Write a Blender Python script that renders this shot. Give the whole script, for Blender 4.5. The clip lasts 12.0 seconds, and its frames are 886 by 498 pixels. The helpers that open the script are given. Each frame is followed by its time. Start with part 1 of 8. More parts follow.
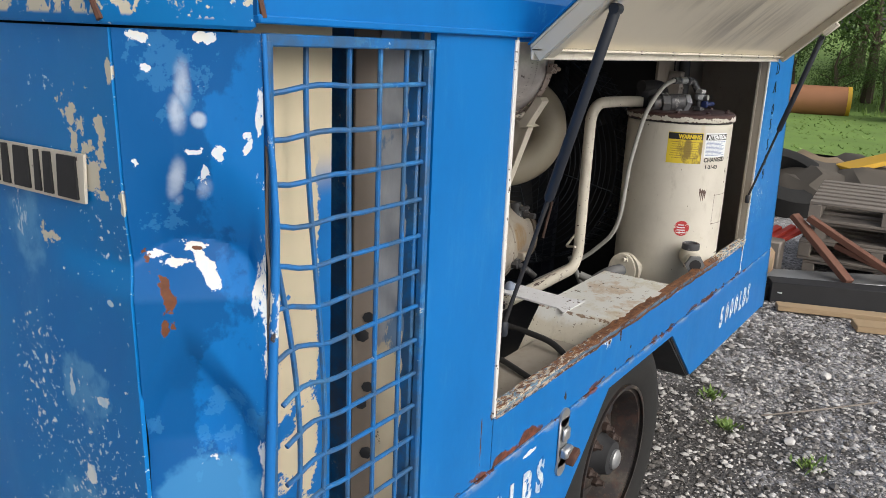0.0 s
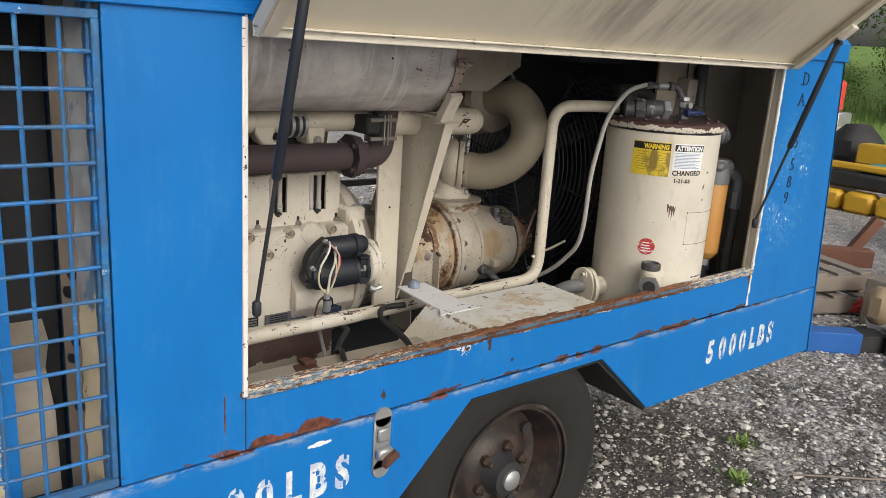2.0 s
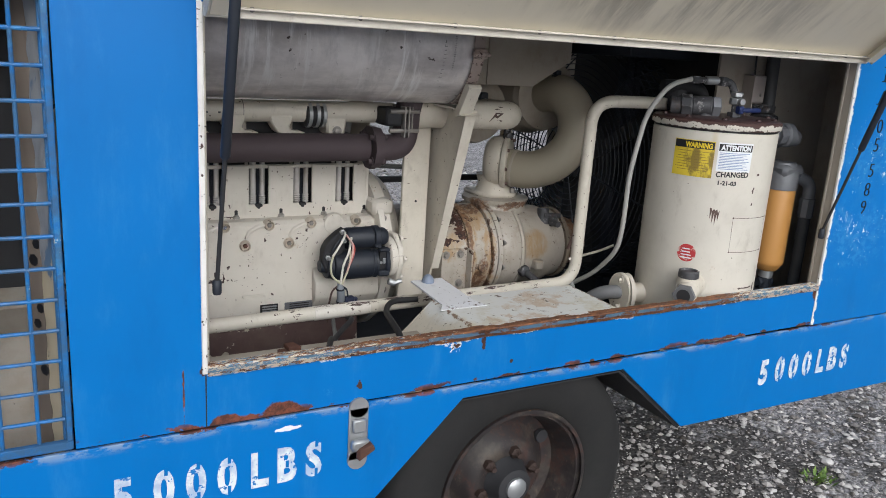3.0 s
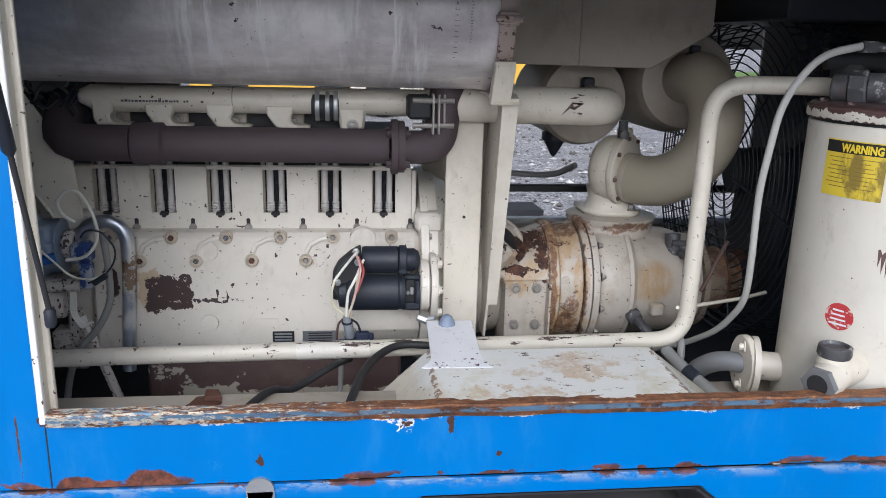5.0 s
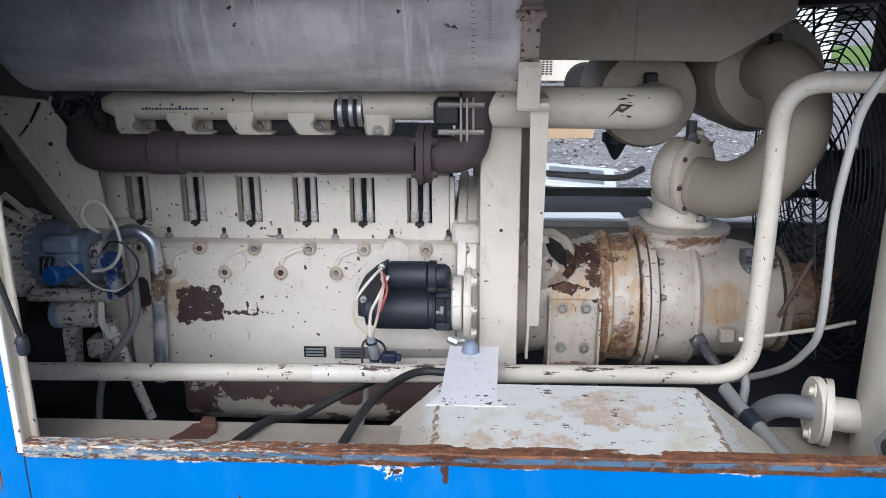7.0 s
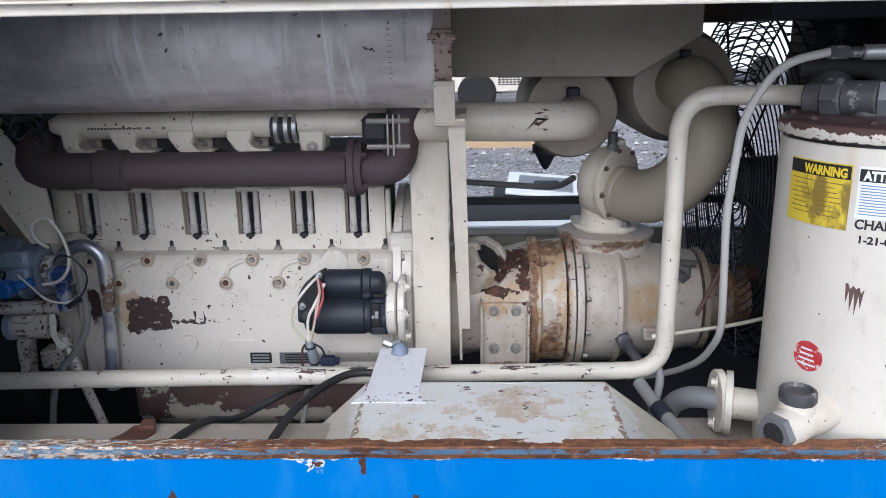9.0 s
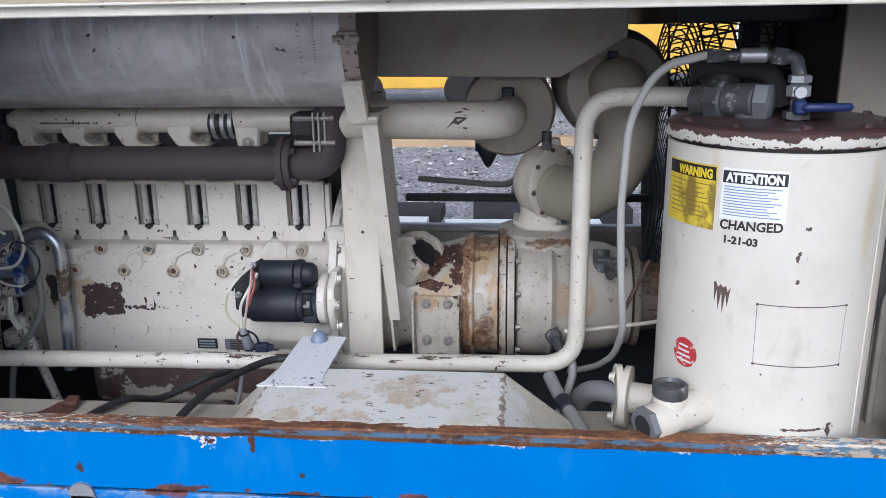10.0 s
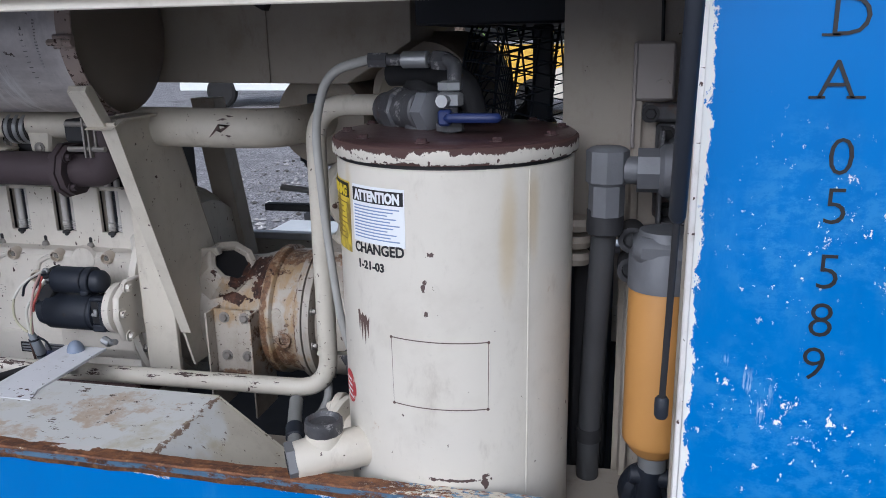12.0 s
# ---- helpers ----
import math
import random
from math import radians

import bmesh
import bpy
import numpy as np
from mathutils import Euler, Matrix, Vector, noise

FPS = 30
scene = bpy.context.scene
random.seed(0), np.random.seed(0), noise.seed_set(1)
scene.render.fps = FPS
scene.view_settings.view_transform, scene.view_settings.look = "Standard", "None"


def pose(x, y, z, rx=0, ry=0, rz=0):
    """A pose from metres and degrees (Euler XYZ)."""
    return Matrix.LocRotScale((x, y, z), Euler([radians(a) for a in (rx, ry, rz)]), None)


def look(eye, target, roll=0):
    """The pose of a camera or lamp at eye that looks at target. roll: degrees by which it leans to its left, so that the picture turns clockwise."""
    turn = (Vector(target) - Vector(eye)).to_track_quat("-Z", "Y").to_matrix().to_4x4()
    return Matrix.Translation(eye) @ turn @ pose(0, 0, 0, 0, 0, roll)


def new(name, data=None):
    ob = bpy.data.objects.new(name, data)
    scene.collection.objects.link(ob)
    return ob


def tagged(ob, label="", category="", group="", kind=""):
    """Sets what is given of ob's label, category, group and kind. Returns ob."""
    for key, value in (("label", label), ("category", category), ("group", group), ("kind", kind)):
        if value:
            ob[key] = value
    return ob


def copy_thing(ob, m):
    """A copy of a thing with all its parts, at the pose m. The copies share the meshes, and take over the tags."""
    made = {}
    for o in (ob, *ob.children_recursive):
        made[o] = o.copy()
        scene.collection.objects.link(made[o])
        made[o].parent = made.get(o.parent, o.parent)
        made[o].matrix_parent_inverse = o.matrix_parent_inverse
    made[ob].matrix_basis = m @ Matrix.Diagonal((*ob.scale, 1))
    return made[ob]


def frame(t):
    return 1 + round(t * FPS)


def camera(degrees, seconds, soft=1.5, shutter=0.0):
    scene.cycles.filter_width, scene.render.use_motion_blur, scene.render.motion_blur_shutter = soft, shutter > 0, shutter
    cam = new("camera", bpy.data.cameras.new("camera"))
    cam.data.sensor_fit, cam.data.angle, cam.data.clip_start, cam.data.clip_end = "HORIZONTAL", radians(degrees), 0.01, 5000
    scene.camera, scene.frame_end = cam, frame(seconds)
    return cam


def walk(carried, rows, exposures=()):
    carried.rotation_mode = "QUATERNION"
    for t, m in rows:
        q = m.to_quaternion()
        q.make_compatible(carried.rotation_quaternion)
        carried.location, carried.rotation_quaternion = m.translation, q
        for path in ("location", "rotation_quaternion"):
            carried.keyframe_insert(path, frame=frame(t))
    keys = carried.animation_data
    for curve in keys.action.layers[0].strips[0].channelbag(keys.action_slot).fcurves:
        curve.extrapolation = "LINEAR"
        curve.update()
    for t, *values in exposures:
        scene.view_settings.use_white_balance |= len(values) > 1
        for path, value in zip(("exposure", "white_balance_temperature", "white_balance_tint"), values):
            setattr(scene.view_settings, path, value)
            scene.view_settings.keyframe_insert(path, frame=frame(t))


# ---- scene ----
# camera and walk
cam = camera(58.8, 12.0, 0.9)
METRES, TURN, START = 3.7, -55.9, (-1.2296, -0.6944, 1.53)
ROWS = [
    (0.0, 0.0, 0.0, 0.0, 0.63, -14.91, -2.38),
    (0.5, 0.0451, -0.0094, -0.0031, 4.65, -14.49, -2.83),
    (1.0, 0.1106, -0.0112, -0.0016, 8.66, -14.36, -3.19),
    (1.5, 0.1871, 0.025, -0.0055, 12.52, -14.4, -3.45),
    (2.0, 0.2303, 0.0401, -0.0061, 16.83, -14.49, -3.58),
    (2.5, 0.2679, 0.0447, -0.0112, 21.48, -14.52, -3.61),
    (3.0, 0.3152, 0.0858, -0.0143, 27.5, -14.43, -3.49),
    (5.0, 0.3714, 0.3094, -0.0279, 49.76, -15.04, -1.44),
    (5.5, 0.3608, 0.3357, -0.0252, 54.28, -15.64, -0.94),
    (6.0, 0.3671, 0.3705, -0.0249, 57.61, -16.12, -0.42),
    (6.5, 0.3687, 0.3796, -0.0223, 59.23, -16.45, 0.09),
    (8.5, 0.3776, 0.3747, -0.0161, 56.77, -15.72, 0.98),
    (9.0, 0.4069, 0.3937, -0.0144, 57.59, -15.62, 0.99),
    (9.5, 0.4428, 0.4134, -0.0072, 59.17, -15.53, 0.91),
    (10.0, 0.4579, 0.4476, -0.0133, 61.12, -15.73, 0.84),
    (10.5, 0.4828, 0.4889, -0.0066, 63.23, -15.8, 0.96),
    (11.0, 0.5305, 0.5301, -0.0098, 65.21, -15.58, 0.97),
    (11.5, 0.5309, 0.5741, -0.0173, 67.13, -15.31, 1.03),
    (12.0, 0.5144, 0.6331, -0.0188, 68.86, -15.05, 0.98),
]
EXPOSURES = [(0.0, -0.66, 6500.0, 8.0), (1.5, -0.68, 7000.0, 8.0), (3.0, -0.82, 6000.0, 8.0), (5.0, -0.52, 5700.0, 10.0), (6.5, -0.38, 5600.0, 11.0), (9.0, -0.50, 5550.0, 12.0), (10.5, -0.66, 5450.0, 12.0), (12.0, -0.94, 5500.0, 12.0)]
walk(cam, [(t, pose(*START, 0, 0, TURN) @ pose(METRES * x, METRES * y, METRES * z, 90 + pitch, roll, yaw)) for t, x, y, z, yaw, pitch, roll in ROWS], EXPOSURES)

# ---- world and sun: bright overcast
world = bpy.data.worlds.new("overcast_sky")
scene.world = world
world.use_nodes = True
sky = world.node_tree.nodes.new("ShaderNodeTexSky")
sky.sky_type = "NISHITA"
sky.sun_disc = False
sky.sun_elevation, sky.sun_rotation = radians(33), radians(188)
sky.air_density, sky.dust_density, sky.ozone_density = 1.0, 6.0, 0.6
soft = world.node_tree.nodes.new("ShaderNodeHueSaturation")
soft.inputs["Saturation"].default_value = 0.35
back = world.node_tree.nodes["Background"]
world.node_tree.links.new(sky.outputs[0], soft.inputs["Color"])
world.node_tree.links.new(soft.outputs[0], back.inputs["Color"])
back.inputs["Strength"].default_value = 0.235
sun = new("sun", bpy.data.lights.new("sun", "SUN"))
sun.data.energy, sun.data.angle, sun.data.color = 1.0, radians(95), (1.0, 0.98, 0.95)
sun.matrix_world = look((-1.6, -8, 5.2), (0, 0, 0))

# ---- shader helpers


class Shade:
    """A node material with short ways to add masks and colours."""

    def __init__(self, name):
        self.mat = bpy.data.materials.new(name)
        self.mat.use_nodes = True
        self.tree = self.mat.node_tree
        self.bsdf = self.tree.nodes["Principled BSDF"]
        self.pos = self.tree.nodes.new("ShaderNodeTexCoord").outputs["Object"]

    def put(self, socket, value):
        if isinstance(value, bpy.types.NodeSocket):
            self.tree.links.new(value, socket)
        elif isinstance(value, tuple) and len(value) == 3 and socket.type == "RGBA":
            socket.default_value = (*value, 1)
        else:
            socket.default_value = value

    def math(self, op, a, b=0.0):
        n = self.tree.nodes.new("ShaderNodeMath")
        n.operation = op
        self.put(n.inputs[0], a)
        self.put(n.inputs[1], b)
        return n.outputs[0]

    def noise(self, scale, detail=5.0, rough=0.6, stretch=(1, 1, 1), shift=(0, 0, 0)):
        m = self.tree.nodes.new("ShaderNodeMapping")
        self.put(m.inputs["Vector"], self.pos)
        m.inputs["Scale"].default_value = stretch
        m.inputs["Location"].default_value = shift
        n = self.tree.nodes.new("ShaderNodeTexNoise")
        self.put(n.inputs["Vector"], m.outputs[0])
        self.put(n.inputs["Scale"], scale)
        self.put(n.inputs["Detail"], detail)
        self.put(n.inputs["Roughness"], rough)
        return n.outputs["Fac"]

    def step(self, value, lo, hi, a=0.0, b=1.0):
        n = self.tree.nodes.new("ShaderNodeMapRange")
        n.interpolation_type = "SMOOTHSTEP"
        self.put(n.inputs["Value"], value)
        for k, v in zip((1, 2, 3, 4), (lo, hi, a, b)):
            self.put(n.inputs[k], v)
        return n.outputs[0]

    def axis(self, i):
        n = self.tree.nodes.new("ShaderNodeSeparateXYZ")
        self.put(n.inputs[0], self.pos)
        return n.outputs[i]

    def blot(self, centre, size, scale=40.0, ragged=0.8, soft=0.1):
        """A ragged stain round centre, with half-sizes size."""
        m = self.tree.nodes.new("ShaderNodeVectorMath")
        m.operation = "SUBTRACT"
        self.put(m.inputs[0], self.pos)
        m.inputs[1].default_value = centre
        d = self.tree.nodes.new("ShaderNodeVectorMath")
        d.operation = "DIVIDE"
        self.put(d.inputs[0], m.outputs[0])
        d.inputs[1].default_value = size
        length = self.tree.nodes.new("ShaderNodeVectorMath")
        length.operation = "LENGTH"
        self.put(length.inputs[0], d.outputs[0])
        n = self.math("MULTIPLY", self.math("SUBTRACT", self.noise(scale), 0.5), ragged * 5)
        return self.step(self.math("ADD", length.outputs["Value"], n), 1.0 + soft, 1.0 - soft)

    def mix(self, f, a, b):
        n = self.tree.nodes.new("ShaderNodeMix")
        n.data_type = "RGBA"
        self.put(n.inputs[0], f)
        self.put(n.inputs[6], a)
        self.put(n.inputs[7], b)
        return n.outputs[2]

    def both(self, a, b):
        return self.math("MULTIPLY", a, b)

    def any(self, *masks):
        m = masks[0]
        for other in masks[1:]:
            m = self.math("MAXIMUM", m, other)
        return m

    def done(self, color, rough=0.5, metal=0.0, bump=None, strength=0.3, distance=0.002, coat=0.0, spec=0.5):
        self.put(self.bsdf.inputs["Base Color"], color)
        self.put(self.bsdf.inputs["Roughness"], rough)
        self.put(self.bsdf.inputs["Metallic"], metal)
        self.put(self.bsdf.inputs["Specular IOR Level"], spec)
        self.put(self.bsdf.inputs["Coat Weight"], coat)
        if bump is not None:
            b = self.tree.nodes.new("ShaderNodeBump")
            self.put(b.inputs["Height"], bump)
            b.inputs["Strength"].default_value = strength
            b.inputs["Distance"].default_value = distance
            self.put(self.bsdf.inputs["Normal"], b.outputs[0])
        return self.mat


BLUE, BLUE_PALE, BLUE_DEEP = (0.003, 0.155, 0.49), (0.07, 0.30, 0.60), (0.002, 0.105, 0.36)
CREAM, CREAM_PALE, PRIMER, RUST, RUST_DARK = (0.60, 0.56, 0.46), (0.74, 0.74, 0.71), (0.085, 0.055, 0.05), (0.22, 0.075, 0.028), (0.085, 0.036, 0.022)


def tones(s, base, spread=0.12, scale=3.0):
    """base, gently lighter and darker over the surface, with fine grime."""
    light = tuple(min(1, c * (1 + spread)) for c in base)
    dark = tuple(c * (1 - spread) for c in base)
    col = s.mix(s.noise(scale, 4), dark, light)
    return s.mix(s.step(s.noise(90, 3), 0.62, 0.8, 0, 0.35), col, tuple(c * 0.75 for c in base))


def blue_paint(name, extra=None, chips=0.72, scuffs=0.66):
    s = Shade(name)
    col = tones(s, BLUE, 0.10, 2.0)
    col = s.mix(s.step(s.noise(6, 6, 0.65, (1, 1, 0.35), (4, 8, 2)), 0.46, 0.72, 0, 0.35), col, BLUE_DEEP)
    col = s.mix(s.step(s.noise(10, 7, 0.7, (1, 1, 0.3), (1, 2, 8)), 0.52, 0.75, 0, 0.30), col, BLUE_PALE)
    far = s.step(s.noise(3.0, 3, shift=(3, 1, 7)), 0.48, 0.62)
    scuff = s.both(s.step(s.noise(14, 6, 0.7, shift=(5, 0, 2)), scuffs, scuffs + 0.05), far)
    col = s.mix(s.both(scuff, 0.6), col, BLUE_PALE)
    chip = s.both(s.step(s.noise(38, 7, 0.72, shift=(1, 9, 4)), chips, chips + 0.025), far)
    col = s.mix(chip, col, CREAM_PALE)
    rust = s.step(s.noise(55, 6, 0.7, shift=(8, 3, 0)), 0.735, 0.76)
    col = s.mix(rust, col, RUST)
    wear = s.any(chip, rust)
    if extra:
        col, more = extra(s, col)
        wear = s.any(wear, more)
    rough = s.math("ADD", s.math("MULTIPLY", wear, 0.3), s.math("ADD", s.math("MULTIPLY", s.noise(20, 4), 0.15), 0.30))
    height = s.math("ADD", s.math("MULTIPLY", wear, -0.6), s.math("MULTIPLY", s.noise(7, 3), 1.5))
    return s.done(col, rough, 0.0, height, 0.25, 0.002, 0.0, 0.3)


def seam_rust(s, col):
    z, x = s.axis(2), s.axis(0)
    band = s.math("SUBTRACT", 1.0, s.step(s.math("ABSOLUTE", s.math("SUBTRACT", z, 0.703)), 0.004, 0.028))
    patch = s.step(s.math("ADD", s.noise(9, 6, 0.65, (1, 1, 2.2)), s.math("MULTIPLY", band, 0.22)), 0.735, 0.755)
    m = s.both(patch, band)
    flake = s.both(s.any(s.blot((0.052, 0, 0.704), (0.048, 0.05, 0.018), 22, 0.45), s.blot((0.150, 0, 0.706), (0.048, 0.05, 0.024), 20, 0.5), s.blot((0.72, 0, 0.703), (0.03, 0.05, 0.006), 40, 0.8), s.blot((1.45, 0, 0.703), (0.10, 0.05, 0.008), 30, 0.9)), s.step(z, 0.7035, 0.7045))
    m = s.any(m, flake, s.blot((-0.046, 0, 0.785), (0.0016, 0.05, 0.055), 60, 0.6), s.blot((1.853, 0, 0.803), (0.010, 0.05, 0.020), 50, 0.7), s.blot((-0.008, 0, 0.83), (0.010, 0.05, 0.012), 50, 0.7))
    col = s.mix(s.blot((0.172, 0, 0.668), (0.030, 0.05, 0.005), 40, 0.7), col, (0.70, 0.74, 0.78))
    col = s.mix(s.both(band, s.both(s.step(z, 0.703, 0.70), s.step(s.noise(26, 6, 0.7, (0.5, 1, 1), (4, 4, 9)), 0.46, 0.56, 0, 0.6))), col, (0.34, 0.40, 0.46))
    col = s.mix(m, col, s.mix(s.step(s.noise(40, 7, 0.72), 0.42, 0.62), (0.07, 0.028, 0.02), (0.19, 0.06, 0.035)))
    spots = s.any(s.blot((0.57, 0, 0.803), (0.008, 0.05, 0.010), 80, 1.0), s.blot((0.647, 0, 0.800), (0.006, 0.05, 0.018), 80, 0.9),
                  s.blot((0.33, 0, 0.741), (0.006, 0.05, 0.008), 80, 0.9), s.blot((0.73, 0, 0.744), (0.005, 0.05, 0.006), 80, 0.9))
    ring = s.blot((0.57, 0, 0.803), (0.011, 0.05, 0.013), 80, 1.0)
    col = s.mix(ring, col, (0.66, 0.68, 0.70))
    col = s.mix(spots, col, (0.06, 0.026, 0.018))
    # ragged upper edge where the paint has let go along the sill
    up_edge = s.math("ADD", z, s.math("MULTIPLY", s.math("SUBTRACT", s.noise(24, 8, 0.72, (0.6, 1, 1), (4, 1, 1)), 0.5), 0.062))
    inside = s.both(s.both(s.step(x, -0.004, 0.0), s.step(x, 1.862, 1.858)), s.step(z, 0.86, 0.85))
    bare = s.both(s.step(up_edge, 0.8165, 0.818), inside)
    fringe = s.both(s.step(up_edge, 0.8135, 0.815), inside)
    col = s.mix(s.both(fringe, s.step(s.noise(30, 6, 0.7, shift=(7, 7, 1)), 0.46, 0.5)), col, (0.66, 0.68, 0.70))
    col = s.mix(bare, col, s.mix(s.noise(40, 6, 0.7), RUST_DARK, (0.36, 0.16, 0.06)))
    return col, s.any(m, spots, bare)


def rear_marks(s, col):
    groups = s.any(s.blot((2.035, 0, 1.245), (0.030, 0.1, 0.018), 60, 1.2), s.blot((2.10, 0, 1.165), (0.030, 0.1, 0.024), 50, 1.1), s.blot((2.025, 0, 1.285), (0.010, 0.1, 0.016), 60, 1.0), s.blot((2.005, 0, 1.215), (0.012, 0.1, 0.010), 60, 1.0), s.blot((1.975, 0, 1.015), (0.020, 0.1, 0.030), 40, 1.0), s.blot((2.02, 0, 0.985), (0.040, 0.1, 0.020), 40, 1.0), s.blot((1.91, 0, 1.02), (0.012, 0.1, 0.030), 40, 1.0))
    chip = s.both(groups, s.step(s.noise(70, 7, 0.74, (1, 1, 0.6)), 0.565, 0.59))
    drift = s.any(s.blot((2.02, 0, 1.24), (0.12, 0.1, 0.10), 8, 0.5, 0.5), s.blot((2.0, 0, 0.98), (0.14, 0.1, 0.10), 9, 0.6, 0.5))
    speck = s.both(drift, s.step(s.noise(95, 5, 0.68, (1, 1, 0.7), (3, 2, 1)), 0.635, 0.655))
    streak = s.both(s.blot((1.925, 0, 1.01), (0.035, 0.1, 0.05), 20, 0.6, 0.4), s.step(s.noise(60, 5, 0.66, (1, 1, 0.12), (5, 5, 1)), 0.58, 0.62, 0, 0.6))
    col = s.mix(s.both(drift, s.step(s.noise(26, 7, 0.72, (1, 1, 1.4), (2, 7, 7)), 0.44, 0.60, 0.0, 0.40)), col, BLUE_PALE)
    edge = s.both(s.step(s.math("ADD", s.axis(0), s.math("MULTIPLY", s.math("SUBTRACT", s.noise(40, 7, 0.72, (1, 1, 0.6)), 0.5), 0.055)), 1.871, 1.869), s.step(s.axis(2), 1.54, 1.53))
    col = s.mix(streak, col, (0.40, 0.55, 0.70))
    hit = s.any(chip, speck, edge)
    return s.mix(hit, col, CREAM_PALE), hit


def grille_dirt(s, col):
    d = s.step(s.noise(20, 6, 0.7, shift=(3, 3, 1)), 0.38, 0.6, 0.25, 0.8)
    return s.mix(d, col, (0.05, 0.10, 0.17)), 0.0


def front_marks(s, col):
    zone = s.any(s.blot((-0.70, 0.325, 1.03), (0.1, 0.055, 0.10), 8, 0.5, 0.5), s.blot((-0.70, 0.20, 0.93), (0.1, 0.14, 0.11), 6, 0.6, 0.6), s.both(s.blot((-0.70, 0.16, 1.30), (0.1, 0.05, 0.07), 8, 0.5, 0.5), 0.7), s.both(s.blot((-0.70, 0.265, 1.46), (0.1, 0.04, 0.008), 14, 0.6, 0.5), 0.9))
    fine = s.math("ADD", s.noise(95, 5, 0.66), s.math("MULTIPLY", zone, 0.085))
    speck = s.step(fine, 0.665, 0.680)
    big = s.both(s.step(s.noise(34, 7, 0.72, shift=(1, 6, 2)), 0.665, 0.68), s.step(zone, 0.05, 0.3))
    # brighter faded blue, also making up in paint for the little light here
    col = s.mix(s.step(s.noise(4, 5, 0.6, shift=(7, 1, 3)), 0.40, 0.62, 0.15, 0.6), col, (0.004, 0.20, 0.53))
    pale = s.any(s.blot((-0.70, 0.215, 1.06), (0.1, 0.055, 0.055), 9, 0.7, 0.15), s.blot((-0.70, 0.33, 1.27), (0.1, 0.04, 0.05), 10, 0.8, 0.4), s.blot((-0.70, 0.22, 0.88), (0.1, 0.08, 0.04), 9, 0.8, 0.2))
    col = s.mix(s.both(pale, s.step(s.noise(30, 7, 0.7, shift=(0, 4, 1)), 0.36, 0.56, 0.2, 0.75)), col, (0.10, 0.33, 0.62))
    streak = s.any(s.blot((-0.70, 0.253, 1.060), (0.1, 0.005, 0.024), 40, 0.8), s.blot((-0.70, 0.182, 1.060), (0.1, 0.013, 0.006), 40, 0.8), s.blot((-0.70, 0.224, 0.935), (0.1, 0.010, 0.014), 40, 0.9), s.blot((-0.70, 0.15, 1.20), (0.1, 0.006, 0.003), 50, 0.9), s.both(s.blot((-0.70, 0.345, 1.29), (0.1, 0.018, 0.035), 20, 0.5), s.step(s.noise(70, 5, 0.7, (1, 1, 0.25)), 0.52, 0.56)))
    speck = s.any(speck, big, streak)
    col = s.mix(speck, col, s.mix(s.step(s.noise(15, 5, 0.6), 0.42, 0.6), (0.46, 0.62, 0.78), (0.74, 0.76, 0.76)))
    cream = s.any(s.blot((-0.70, 0.203, 1.428), (0.05, 0.020, 0.020), 45, 1.2), s.blot((-0.70, 0.195, 1.405), (0.05, 0.014, 0.014), 45, 1.2), s.blot((-0.70, 0.146, 1.405), (0.05, 0.008, 0.022), 45, 1.2),
                  s.blot((-0.70, 0.276, 1.267), (0.05, 0.014, 0.010), 50, 1.2), s.blot((-0.70, 0.168, 1.360), (0.05, 0.020, 0.024), 50, 1.2), s.blot((-0.70, 0.116, 1.33), (0.05, 0.004, 0.012), 45, 1.2), s.blot((-0.70, 0.124, 1.48), (0.05, 0.004, 0.014), 45, 1.2))
    roof = s.both(s.step(s.axis(2), 1.540, 1.545), s.step(s.noise(26, 6, 0.65, (1, 1, 0.8), (2, 3, 3)), 0.52, 0.54))
    cream = s.any(cream, s.both(roof, s.step(s.axis(2), 1.590, 1.575)))
    col = s.mix(cream, col, CREAM)
    return col, s.any(speck, cream)


